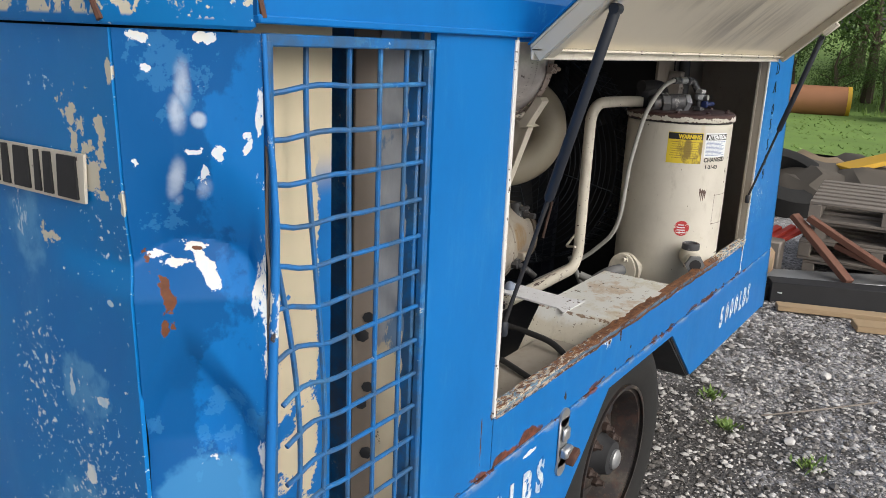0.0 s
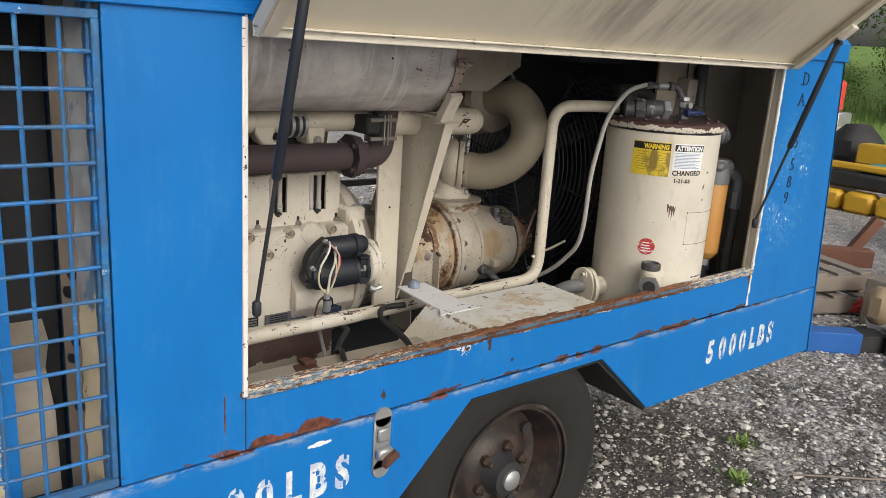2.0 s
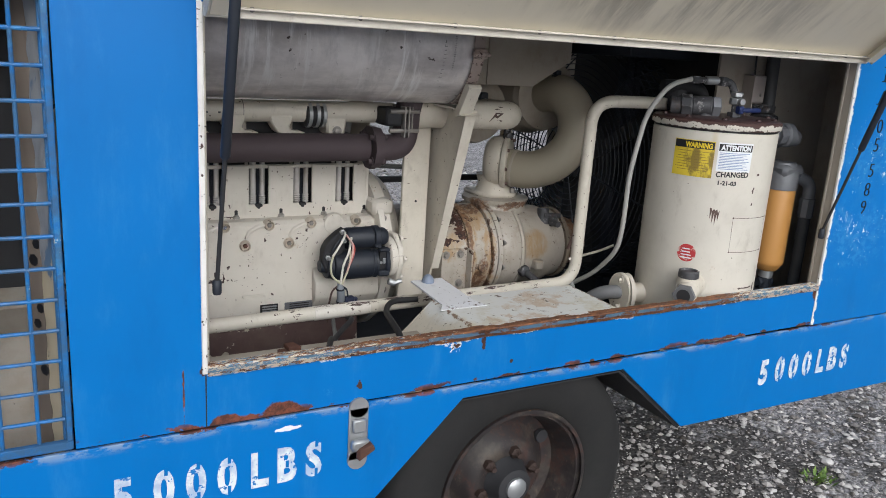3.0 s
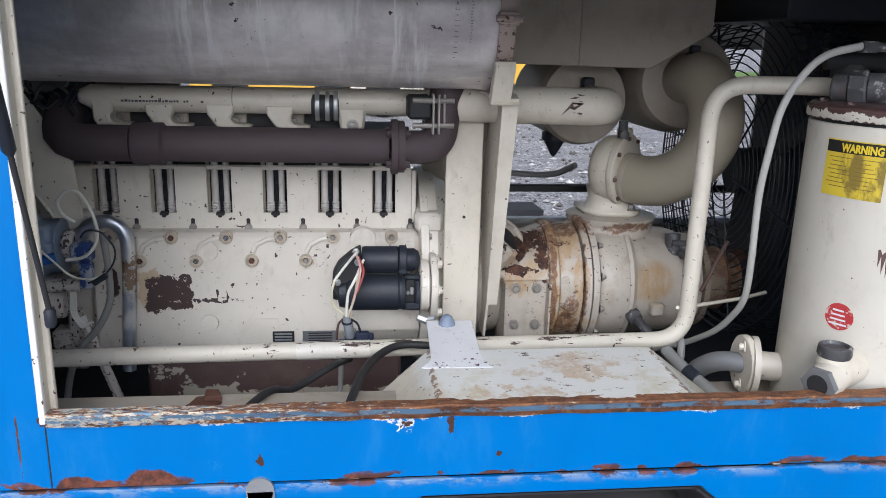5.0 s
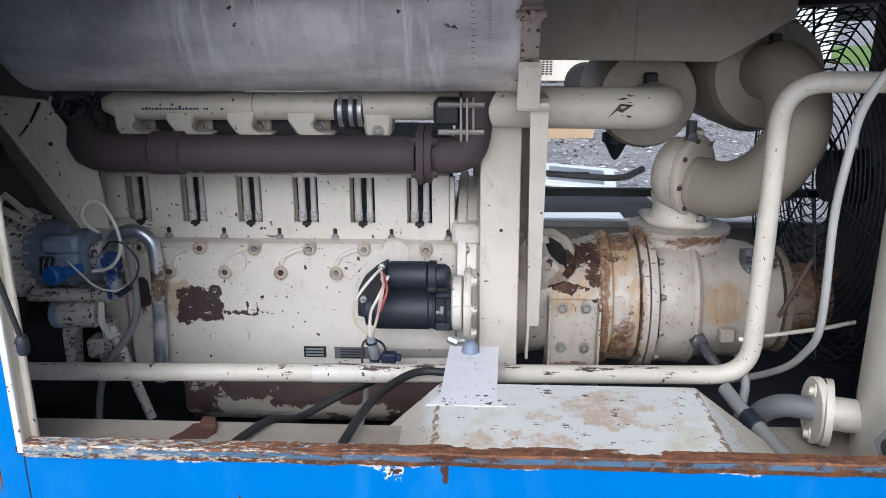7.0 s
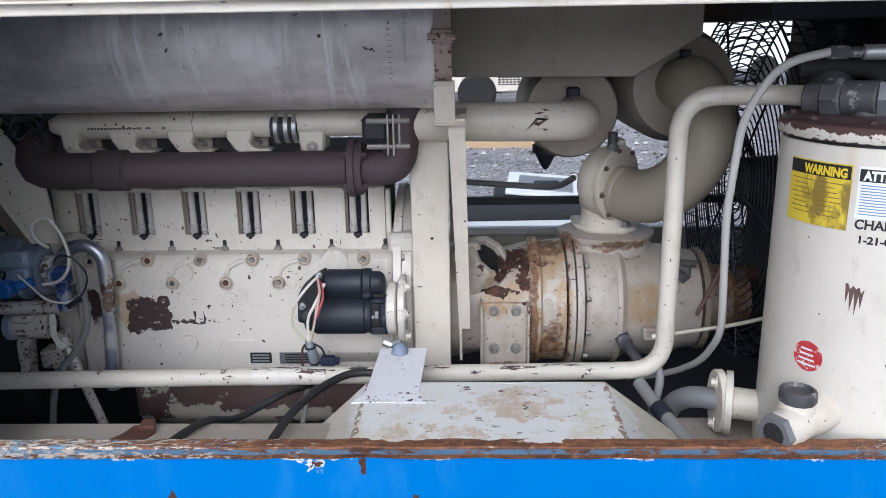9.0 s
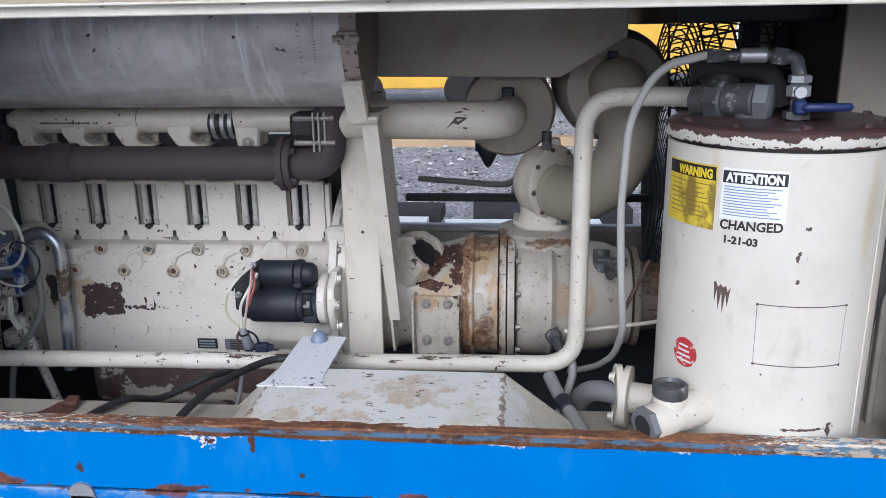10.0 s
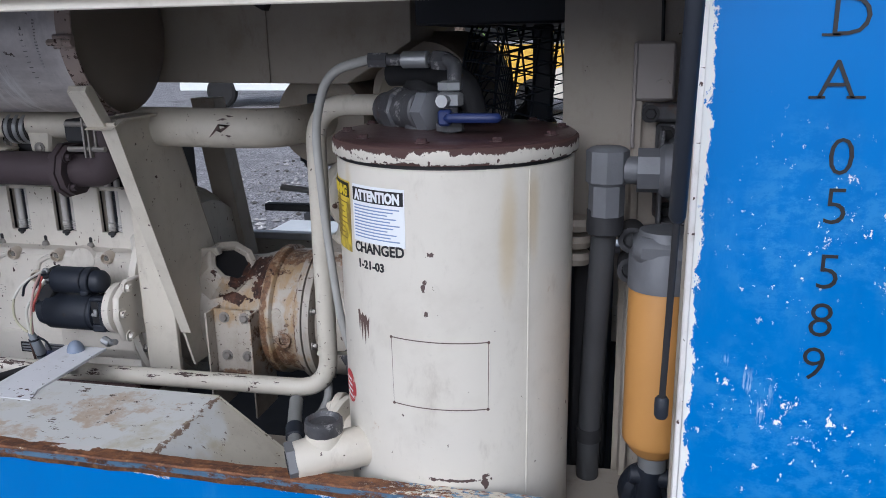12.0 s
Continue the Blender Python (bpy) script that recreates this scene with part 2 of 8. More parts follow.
def corner_marks(s, col):
    # ragged darker paint at low x that also carries the corner's dimmer reflections
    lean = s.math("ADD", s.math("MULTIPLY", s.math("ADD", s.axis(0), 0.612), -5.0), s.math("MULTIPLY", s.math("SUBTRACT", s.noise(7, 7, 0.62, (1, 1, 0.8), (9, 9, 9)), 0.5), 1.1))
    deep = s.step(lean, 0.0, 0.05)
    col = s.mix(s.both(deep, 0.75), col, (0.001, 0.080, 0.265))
    col = s.mix(s.step(s.noise(9, 6, 0.7, shift=(4, 2, 2)), 0.60, 0.62, 0, 0.3), col, BLUE_PALE)
    col = s.mix(s.both(s.blot((-0.640, 0.05, 0.955), (0.06, 0.06, 0.035), 9, 0.6, 0.2), 0.6), col, BLUE_PALE)
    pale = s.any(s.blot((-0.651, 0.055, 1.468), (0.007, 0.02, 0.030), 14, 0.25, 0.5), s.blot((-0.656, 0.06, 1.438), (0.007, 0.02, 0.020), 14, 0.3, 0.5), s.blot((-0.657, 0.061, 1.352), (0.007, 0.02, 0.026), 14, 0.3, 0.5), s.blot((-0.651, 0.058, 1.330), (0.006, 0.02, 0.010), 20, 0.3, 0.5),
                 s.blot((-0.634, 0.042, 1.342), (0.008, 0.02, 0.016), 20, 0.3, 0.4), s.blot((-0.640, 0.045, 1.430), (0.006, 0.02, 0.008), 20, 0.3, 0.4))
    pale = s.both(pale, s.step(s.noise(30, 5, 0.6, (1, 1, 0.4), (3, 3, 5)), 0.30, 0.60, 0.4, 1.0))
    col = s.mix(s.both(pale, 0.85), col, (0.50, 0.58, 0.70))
    ring = s.any(s.blot((-0.628, 0.075, 1.271), (0.009, 0.06, 0.0060), 60, 1.0), s.blot((-0.664, 0.10, 1.262), (0.010, 0.06, 0.0060), 50, 1.2), s.blot((-0.650, 0.09, 1.254), (0.014, 0.06, 0.0035), 50, 1.2))
    white = s.any(ring, s.blot((-0.630, 0.07, 1.257), (0.003, 0.06, 0.013), 60, 1.2), s.blot((-0.626, 0.065, 1.243), (0.0055, 0.06, 0.020), 45, 1.0), s.blot((-0.643, 0.049, 1.393), (0.008, 0.02, 0.003), 75, 1.4), s.blot((-0.627, 0.035, 1.390), (0.005, 0.02, 0.006), 75, 1.4), s.blot((-0.634, 0.042, 1.368), (0.003, 0.02, 0.009), 75, 1.4), s.blot((-0.600, 0.01, 1.403), (0.003, 0.02, 0.010), 60, 1.4),
                  s.both(s.blot((-0.645, 0.05, 0.987), (0.016, 0.02, 0.008), 50, 0.7), s.step(s.noise(90, 5, 0.7), 0.40, 0.46)), s.blot((-0.613, 0.022, 0.988), (0.003, 0.02, 0.004), 50, 0.8), s.blot((-0.680, 0.082, 1.517), (0.006, 0.03, 0.006), 60, 1.3), s.blot((-0.635, 0.042, 1.521), (0.009, 0.03, 0.005), 60, 1.3), s.blot((-0.678, 0.085, 1.487), (0.003, 0.03, 0.005), 60, 1.3), s.blot((-0.690, 0.09, 1.378), (0.003, 0.03, 0.005), 60, 1.3),
                  s.both(s.blot((-0.592, 0.001, 1.08), (0.007, 0.012, 0.22), 18, 0.6), s.step(s.noise(26, 7, 0.74, (1, 1, 0.35)), 0.50, 0.53)), s.both(s.blot((-0.590, 0.001, 1.35), (0.004, 0.012, 0.16), 18, 0.6), s.step(s.noise(30, 6, 0.7, (1, 1, 0.5), (2, 2, 2)), 0.50, 0.54)), s.step(s.noise(55, 7, 0.75, shift=(5, 5, 9)), 0.715, 0.73))
    col = s.mix(white, col, s.mix(s.step(s.noise(20, 5, 0.6, shift=(2, 9, 1)), 0.44, 0.56), CREAM_PALE, (0.68, 0.74, 0.80)))
    rust = s.any(s.blot((-0.672, 0.10, 1.256), (0.005, 0.06, 0.012), 50, 1.0), s.blot((-0.668, 0.09, 1.238), (0.004, 0.06, 0.014), 50, 1.0), s.blot((-0.670, 0.08, 1.212), (0.0045, 0.06, 0.028), 50, 1.0), s.blot((-0.676, 0.08, 1.184), (0.003, 0.06, 0.012), 50, 1.0), s.blot((-0.627, 0.075, 1.270), (0.005, 0.06, 0.0022), 70, 0.8))
    col = s.mix(rust, col, s.mix(s.noise(60, 5), (0.07, 0.03, 0.022), (0.24, 0.085, 0.035)))
    return col, s.any(white, rust)


def cream_paint(name, base=CREAM, chips=0.665, extra=None, rough=0.45, dirt=0.25):
    s = Shade(name)
    base = (base[0] * 1.01, base[1], base[2] * 1.04)
    col = tones(s, base, 0.09, 4.0)
    col = s.mix(s.both(s.step(s.noise(11, 6, 0.65, shift=(2, 7, 1)), 0.46, 0.75), dirt), col, (0.25, 0.205, 0.15))
    col = s.mix(s.step(s.noise(26, 7, 0.72, (1, 1, 0.4), (7, 2, 2)), 0.54, 0.78, 0, 0.15 + dirt), col, (0.20, 0.155, 0.11))
    group = s.step(s.noise(6, 3, shift=(4, 4, 1)), 0.38, 0.58)
    chip = s.both(s.step(s.noise(48, 7, 0.7, shift=(6, 2, 3)), chips, chips + 0.02), group)
    nick = s.step(s.noise(85, 3, 0.5, (1, 1, 0.8), (2, 9, 7)), chips + 0.035, chips + 0.05)
    scratch = s.both(s.step(s.noise(60, 4, 0.6, (0.35, 1, 1.6), (8, 8, 1)), chips + 0.03, chips + 0.045), s.step(s.noise(4, 3, shift=(1, 4, 9)), 0.42, 0.55))
    chip = s.any(chip, nick, scratch)
    col = s.mix(chip, col, PRIMER)
    rust = s.both(s.step(s.noise(16, 7, 0.7, shift=(1, 1, 8)), 0.66, 0.74), 0.6)
    col = s.mix(rust, col, (0.36, 0.20, 0.08))
    wear = chip
    if extra:
        col, more = extra(s, col)
        wear = s.any(wear, more)
    r = s.math("ADD", s.math("MULTIPLY", wear, 0.35), s.math("ADD", s.math("MULTIPLY", s.noise(25, 4), 0.15), rough - 0.08))
    h = s.math("ADD", s.math("MULTIPLY", wear, -0.8), s.math("MULTIPLY", s.noise(160, 3), 0.25))
    return s.done(col, r, 0.0, h, 0.3, 0.0015)


def block_marks(s, col):
    rag = s.math("MULTIPLY", s.math("SUBTRACT", s.noise(34, 8, 0.72, shift=(6, 6, 2)), 0.5), 0.055)
    px, pz = s.math("ADD", s.axis(0), rag), s.math("ADD", s.axis(2), rag)
    patch = s.both(s.both(s.step(px, -0.002, 0.0), s.step(px, 0.102, 0.100)), s.both(s.step(pz, 0.784, 0.786), s.step(pz, 0.868, 0.866)))
    patch = s.both(patch, s.step(s.noise(75, 5, 0.6, shift=(2, 2, 2)), 0.66, 0.62))
    dark = s.any(patch, s.both(s.blot((0.155, 0.63, 0.808), (0.055, 0.1, 0.006), 50, 0.7), s.step(s.noise(60, 4, 0.6, (1, 1, 1), (4, 2, 2)), 0.42, 0.46)),
                 s.blot((0.160, 0.63, 0.822), (0.003, 0.1, 0.012), 60, 0.6), s.blot((0.183, 0.63, 0.815), (0.002, 0.1, 0.014), 60, 0.5), s.blot((0.01, 0.63, 0.80), (0.02, 0.1, 0.02), 40, 0.7), s.blot((-0.08, 0.63, 0.85), (0.015, 0.1, 0.045), 30, 0.5),
                 s.both(s.blot((0.41, 0.63, 0.92), (0.035, 0.1, 0.025), 30, 0.8), s.step(s.noise(75, 4, 0.6, shift=(1, 3, 8)), 0.60, 0.63)))
    dark = s.any(dark, s.step(s.noise(42, 2, 0.4, shift=(3, 3, 3)), 0.76, 0.775))
    col = s.mix(s.both(s.blot((0.002, 0.63, 0.835), (0.030, 0.1, 0.045), 20, 0.6), 0.7), col, (0.42, 0.30, 0.16))
    return s.mix(dark, col, (0.05, 0.03, 0.028)), dark


def shelf_marks(s, col):
    pale = s.blot((0.84, 0.12, 0.84), (0.27, 0.16, 0.1), 6, 0.3)
    col = s.mix(s.both(pale, 0.85), col, (0.70, 0.71, 0.70))
    stain = s.any(s.blot((0.93, 0.15, 0.84), (0.10, 0.05, 0.1), 14, 0.9), s.blot((0.78, 0.04, 0.84), (0.09, 0.03, 0.1), 16, 0.9))
    stain = s.both(stain, s.step(s.noise(34, 8, 0.78, shift=(2, 5, 3)), 0.36, 0.60))
    col = s.mix(s.both(stain, 0.6), col, (0.44, 0.26, 0.10))
    seam = s.both(s.any(s.blot((1.072, 0.12, 0.836), (0.006, 0.2, 0.008), 40, 0.9), s.blot((0.627, 0.12, 0.836), (0.005, 0.2, 0.007), 40, 0.9)), s.step(s.noise(60, 6, 0.7), 0.46, 0.5))
    col = s.mix(s.both(seam, 0.85), col, (0.16, 0.075, 0.03))
    dots = s.step(s.noise(75, 6, 0.7, (0.6, 1, 1)), 0.625, 0.645)
    col = s.mix(s.step(s.noise(9, 7, 0.72, shift=(4, 6, 1)), 0.52, 0.68, 0, 0.55), col, (0.50, 0.44, 0.28))
    return s.mix(dots, col, (0.12, 0.09, 0.07)), dots


def comp_marks(s, col):
    ochre = s.any(s.blot((1.235, 0.64, 0.85), (0.04, 0.06, 0.04), 9, 0.6, 0.5), s.blot((0.980, 0.70, 0.84), (0.020, 0.25, 0.17), 12, 0.7, 0.3), s.blot((1.044, 0.70, 0.84), (0.014, 0.25, 0.17), 14, 0.8, 0.3),
                  s.blot((1.01, 0.64, 0.74), (0.05, 0.15, 0.06), 14, 0.8, 0.4), s.blot((1.01, 0.70, 0.93), (0.05, 0.15, 0.04), 14, 0.9, 0.4), s.blot((0.90, 0.65, 0.875), (0.07, 0.1, 0.035), 14, 0.9, 0.5))
    col = s.mix(s.both(ochre, s.step(s.noise(24, 7, 0.72, (2.5, 1, 0.7)), 0.3, 0.6, 0.15, 0.8)), col, (0.36, 0.225, 0.095))
    rust = s.any(s.blot((0.972, 0.68, 0.84), (0.009, 0.2, 0.17), 22, 0.9, 0.2), s.blot((1.015, 0.62, 0.735), (0.034, 0.10, 0.035), 24, 1.0, 0.25), s.blot((1.020, 0.62, 0.80), (0.028, 0.10, 0.022), 30, 1.1, 0.25), s.blot((1.052, 0.66, 0.80), (0.006, 0.2, 0.12), 30, 1.0, 0.2),
                 s.blot((1.0, 0.72, 0.955), (0.04, 0.1, 0.022), 24, 1.0, 0.25), s.blot((1.165, 0.70, 0.968), (0.085, 0.06, 0.010), 24, 0.9, 0.25), s.blot((1.06, 0.75, 0.970), (0.02, 0.05, 0.02), 20, 0.6, 0.3), s.blot((0.905, 0.62, 0.692), (0.05, 0.1, 0.018), 24, 0.8, 0.25), s.blot((1.47, 0.70, 0.85), (0.05, 0.12, 0.13), 14, 0.7, 0.4))
    rust = s.both(rust, s.step(s.noise(52, 9, 0.8, shift=(3, 8, 1)), 0.34, 0.52))
    tone = s.mix(s.step(s.noise(30, 9, 0.8), 0.38, 0.62), (0.060, 0.028, 0.018), (0.21, 0.10, 0.045))
    col = s.mix(s.both(rust, 0.9), col, tone)
    bare = s.any(s.blot((0.920, 0.70, 0.925), (0.050, 0.12, 0.026), 30, 0.9, 0.08), s.blot((0.905, 0.64, 0.872), (0.050, 0.1, 0.010), 34, 1.0, 0.08), s.blot((0.950, 0.66, 0.90), (0.010, 0.1, 0.05), 34, 0.9, 0.1))
    bare = s.both(bare, s.step(s.noise(85, 6, 0.7, shift=(9, 8, 1)), 0.34, 0.40))
    col = s.mix(bare, col, s.mix(s.step(s.noise(40, 8, 0.8, shift=(2, 1, 4)), 0.42, 0.62), (0.024, 0.010, 0.008), (0.085, 0.033, 0.018)))
    pit = s.both(s.step(s.noise(90, 6, 0.7, shift=(9, 8, 1)), 0.61, 0.64), s.blot((0.97, 0.66, 0.86), (0.16, 0.2, 0.17), 5, 0.4, 0.6))
    col = s.mix(s.both(pit, 0.85), col, (0.06, 0.03, 0.02))
    return col, s.any(s.both(rust, 0.6), bare, pit)


def tank_marks(s, col):
    scratch = s.any(s.blot((1.532, 0.02, 1.182), (0.006, 0.03, 0.004), 90, 0.9),
                    s.blot((1.522, 0.02, 1.098), (0.004, 0.03, 0.004), 90, 0.9), s.blot((1.520, 0.02, 1.135), (0.003, 0.03, 0.008), 90, 1.0),
                    s.blot((1.56, 0.02, 0.846), (0.04, 0.03, 0.0025), 90, 1.0), s.blot((1.60, 0.03, 0.845), (0.004, 0.03, 0.011), 90, 0.9))
    spot = s.step(s.noise(55, 3, 0.5, shift=(7, 1, 2)), 0.735, 0.75)
    stain = s.any(s.blot((1.63, 0.05, 1.21), (0.009, 0.04, 0.075), 12, 0.3, 0.7), s.blot((1.66, 0.07, 1.23), (0.006, 0.04, 0.06), 12, 0.3, 0.7), s.blot((1.40, 0.07, 1.25), (0.006, 0.04, 0.05), 12, 0.3, 0.7))
    col = s.mix(s.both(stain, 0.4), col, (0.46, 0.32, 0.10))
    m = s.any(scratch, spot)
    return s.mix(m, col, PRIMER), m


def lid_chips(s, col):
    top = s.step(s.math("ADD", s.axis(2), s.math("MULTIPLY", s.math("SUBTRACT", s.noise(26, 8, 0.72, (1, 1, 0.6), (5, 5, 2)), 0.5), 0.045)), 1.3155, 1.3165)
    low = s.step(s.math("ADD", s.axis(2), s.math("MULTIPLY", s.math("SUBTRACT", s.noise(30, 8, 0.72, (1, 1, 0.6), (1, 5, 8)), 0.5), 0.03)), 1.3025, 1.3015)
    m = s.any(top, low)
    return s.mix(m, col, (0.07, 0.035, 0.03)), m


def sump_marks(s, col):
    m = s.step(s.math("ADD", s.noise(9, 8, 0.65, (1, 1, 1.3), (6, 3, 2)), s.step(s.axis(2), 0.585, 0.55, 0.0, 0.13)), 0.585, 0.60)
    return s.mix(m, col, (0.44, 0.40, 0.33)), m


def rim_marks(s, col):
    m = s.step(s.noise(14, 8, 0.7, shift=(3, 1, 6)), 0.50, 0.62)
    return s.mix(s.both(m, 0.55), col, (0.075, 0.035, 0.026)), s.both(m, 0.5)


def pipe_marks(s, col):
    top = s.step(s.axis(2), 0.770, 0.788, -0.02, 0.07)
    long = s.math("ADD", s.noise(48, 7, 0.7, (0.22, 1.2, 1.2), (2, 6, 6)), top)
    m = s.both(s.step(long, 0.655, 0.67), s.step(s.axis(2), 0.86, 0.80))
    return s.mix(m, col, (0.07, 0.045, 0.04)), m


def plain(name, base, rough=0.5, metal=0.0, grain=30.0, spread=0.15, bump=0.2, spec=0.5):
    s = Shade(name)
    col = tones(s, base, spread, grain * 0.25)
    r = s.math("ADD", s.math("MULTIPLY", s.noise(grain, 4), 0.2), rough - 0.1)
    return s.done(col, r, metal, s.noise(grain * 4, 4), bump, 0.001, 0.0, spec)


def sill_material():
    s = Shade("rusted_sill_edge")
    # rust runs along the middle of the sill, paint survives towards both ends
    x, z, y = s.axis(0), s.axis(2), s.axis(1)
    ends = s.math("SUBTRACT", s.math("ADD", s.step(x, 0.80, 0.1, 0.02, 0.13), s.step(x, 1.35, 1.6, 0.0, 0.13)), 0.03)
    long = s.noise(95, 8, 0.78, (0.5, 1.3, 1.3))
    rust = s.mix(s.step(s.noise(45, 9, 0.8, (0.6, 1.2, 1.2), (2, 8, 1)), 0.36, 0.66), (0.085, 0.038, 0.026), (0.30, 0.125, 0.05))
    rust = s.mix(s.both(s.step(s.noise(70, 6, 0.7), 0.56, 0.66), 0.6), rust, (0.42, 0.22, 0.10))
    blue = s.mix(s.noise(12, 6, 0.7, (0.3, 2, 2)), (0.04, 0.15, 0.33), (0.26, 0.40, 0.50))
    line = s.both(s.step(z, 0.822, 0.825), s.step(z, 0.834, 0.831))
    col = s.mix(s.both(line, s.step(s.math("ADD", s.noise(36, 8, 0.76, (0.5, 1.2, 1.2), (3, 3, 3)), ends), 0.43, 0.53)), rust, blue)
    col = s.mix(s.step(s.math("ADD", s.math("ADD", s.math("MULTIPLY", long, 0.5), s.math("MULTIPLY", s.noise(80, 8, 0.78, (0.45, 1.6, 1.6), (6, 1, 1)), 0.5)), ends), 0.592, 0.610), col, (0.66, 0.60, 0.50))
    col = s.mix(s.step(s.math("ADD", s.noise(70, 8, 0.76, (0.6, 1.3, 1.3), (9, 2, 5)), ends), 0.645, 0.66), col, blue)
    white = s.blot((0.935, 0.016, 0.838), (0.035, 0.010, 0.03), 40, 0.6)
    col = s.mix(white, col, (0.72, 0.70, 0.68))
    return s.done(col, 0.8, 0.0, s.noise(60, 6, 0.7), 0.6, 0.003)


def muffler_material():
    s = Shade("aluminised_steel")
    streak = s.noise(3, 6, 0.65, (1.0, 4, 1.5))
    col = s.mix(s.step(streak, 0.3, 0.7), (0.43, 0.40, 0.395), (0.86, 0.82, 0.81))
    col = s.mix(s.step(s.noise(14, 7, 0.72, (1.2, 0.5, 0.5), (3, 6, 1)), 0.45, 0.7, 0, 0.5), col, (0.36, 0.345, 0.35))
    drip = s.step(s.noise(26, 6, 0.7, (1.0, 0.12, 0.12)), 0.50, 0.64)
    drip = s.both(drip, s.any(s.blot((0.25, 0.4, 1.55), (0.09, 0.3, 0.3), 4, 0.4, 0.5), s.blot((0.55, 0.4, 1.42), (0.10, 0.3, 0.2), 4, 0.4, 0.5), s.blot((0.36, 0.4, 1.62), (0.12, 0.3, 0.12), 4, 0.4, 0.5)))
    col = s.mix(s.both(drip, 0.85), col, (0.88, 0.87, 0.87))
    brown = s.both(s.step(s.noise(18, 6, 0.7, (1.0, 0.2, 0.2), (5, 5, 5)), 0.56, 0.7), s.step(s.axis(2), 1.58, 1.63))
    col = s.mix(s.both(brown, 0.6), col, (0.25, 0.15, 0.12))
    spots = s.step(s.noise(55, 5, 0.6, shift=(2, 2, 2)), 0.66, 0.69)
    near = s.any(s.blot((0.28, 0.4, 1.50), (0.10, 0.3, 0.10), 6, 0.5, 0.5), s.step(s.noise(4, 3), 0.5, 0.65))
    col = s.mix(s.both(spots, near), col, (0.06, 0.045, 0.04))
    return s.done(col, s.math("ADD", s.math("MULTIPLY", s.noise(12, 5), 0.25), 0.26), 0.45, s.noise(45, 5), 0.15, 0.001)


def tyre_material():
    s = Shade("worn_rubber")
    col = s.mix(s.noise(14, 6, 0.7), (0.006, 0.006, 0.007), (0.020, 0.019, 0.018))
    return s.done(col, 0.85, 0.0, s.noise(120, 4), 0.3, 0.001)


def gravel_material():
    s = Shade("grey_gravel")
    v = s.tree.nodes.new("ShaderNodeTexVoronoi")
    s.put(v.inputs["Vector"], s.pos)
    v.inputs["Scale"].default_value = 62.0
    w = s.tree.nodes.new("ShaderNodeTexVoronoi")
    s.put(w.inputs["Vector"], s.pos)
    w.inputs["Scale"].default_value = 150.0
    tone = s.tree.nodes.new("ShaderNodeSeparateColor")
    s.put(tone.inputs[0], v.outputs["Color"])
    grey = s.mix(tone.outputs[0], (0.12, 0.115, 0.118), (0.64, 0.62, 0.64))
    tone2 = s.tree.nodes.new("ShaderNodeSeparateColor")
    s.put(tone2.inputs[0], w.outputs["Color"])
    grey2 = s.mix(tone2.outputs[1], (0.085, 0.082, 0.082), (0.50, 0.485, 0.50))
    col = s.mix(s.step(s.noise(3.0, 5, 0.7), 0.45, 0.6), grey, grey2)
    damp = s.any(s.blot((1.6, 0.35, 0), (0.85, 0.8, 1), 2.5, 0.6), s.both(s.blot((2.6, -0.2, 0), (1.4, 1.1, 1), 1.5, 0.5, 0.5), s.step(s.noise(3.2, 6, 0.7, shift=(2, 2, 0)), 0.46, 0.58)), s.step(s.noise(0.7, 4), 0.55, 0.72, 0, 0.6))
    col = s.mix(s.both(damp, 0.82), col, (0.045, 0.040, 0.036))
    h = s.math("ADD", s.math("SUBTRACT", 1.0, v.outputs["Distance"]), s.math("MULTIPLY", s.math("SUBTRACT", 1.0, w.outputs["Distance"]), 0.5))
    return s.done(col, 0.8, 0.0, h, 0.9, 0.012)


def stone_material():
    s = Shade("loose_stone")
    g = s.tree.nodes.new("ShaderNodeNewGeometry")
    col = s.mix(s.step(g.outputs["Random Per Island"], 0.0, 0.95), (0.07, 0.067, 0.065), (0.70, 0.68, 0.67))
    col = s.mix(s.both(s.noise(30, 5), 0.35), col, (0.25, 0.20, 0.16))
    return s.done(col, 0.8, 0.0, s.noise(90, 4), 0.5, 0.003)


def leaf_material(name, a, b):
    s = Shade(name)
    g = s.tree.nodes.new("ShaderNodeNewGeometry")
    col = s.mix(g.outputs["Random Per Island"], a, b)
    return s.done(s.mix(s.both(s.noise(2.0, 3), 0.4), col, (0.02, 0.045, 0.012)), 0.6, 0.0, None)


M_BLUE = blue_paint("blue_enamel", seam_rust)
M_BLUE_REAR = blue_paint("blue_enamel_rear", rear_marks, 0.76)
M_BLUE_FRONT = blue_paint("blue_enamel_front", front_marks)
M_BLUE_CORNER = blue_paint("blue_enamel_dented", corner_marks)
M_CREAM = cream_paint("cream_enamel")
# darker copy of the cream paint: interior shade put into the colour, plus dust
M_CREAM_IN = cream_paint("cream_enamel_dusty_shaded", (0.36, 0.325, 0.265), 0.72, None, 0.55, 0.5)
M_BLOCK = cream_paint("cream_engine_enamel", (0.62, 0.585, 0.50), 0.655, block_marks, 0.4, 0.15)
M_SHELF = cream_paint("cream_wheel_box_enamel", (0.60, 0.56, 0.45), 0.68, shelf_marks, 0.4)
M_COMP = cream_paint("cream_rusted_enamel", (0.42, 0.385, 0.32), 0.66, comp_marks, 0.45, 0.5)
M_TANK = cream_paint("cream_tank_enamel", (0.62, 0.59, 0.50), 0.72, tank_marks, 0.36, 0.15)
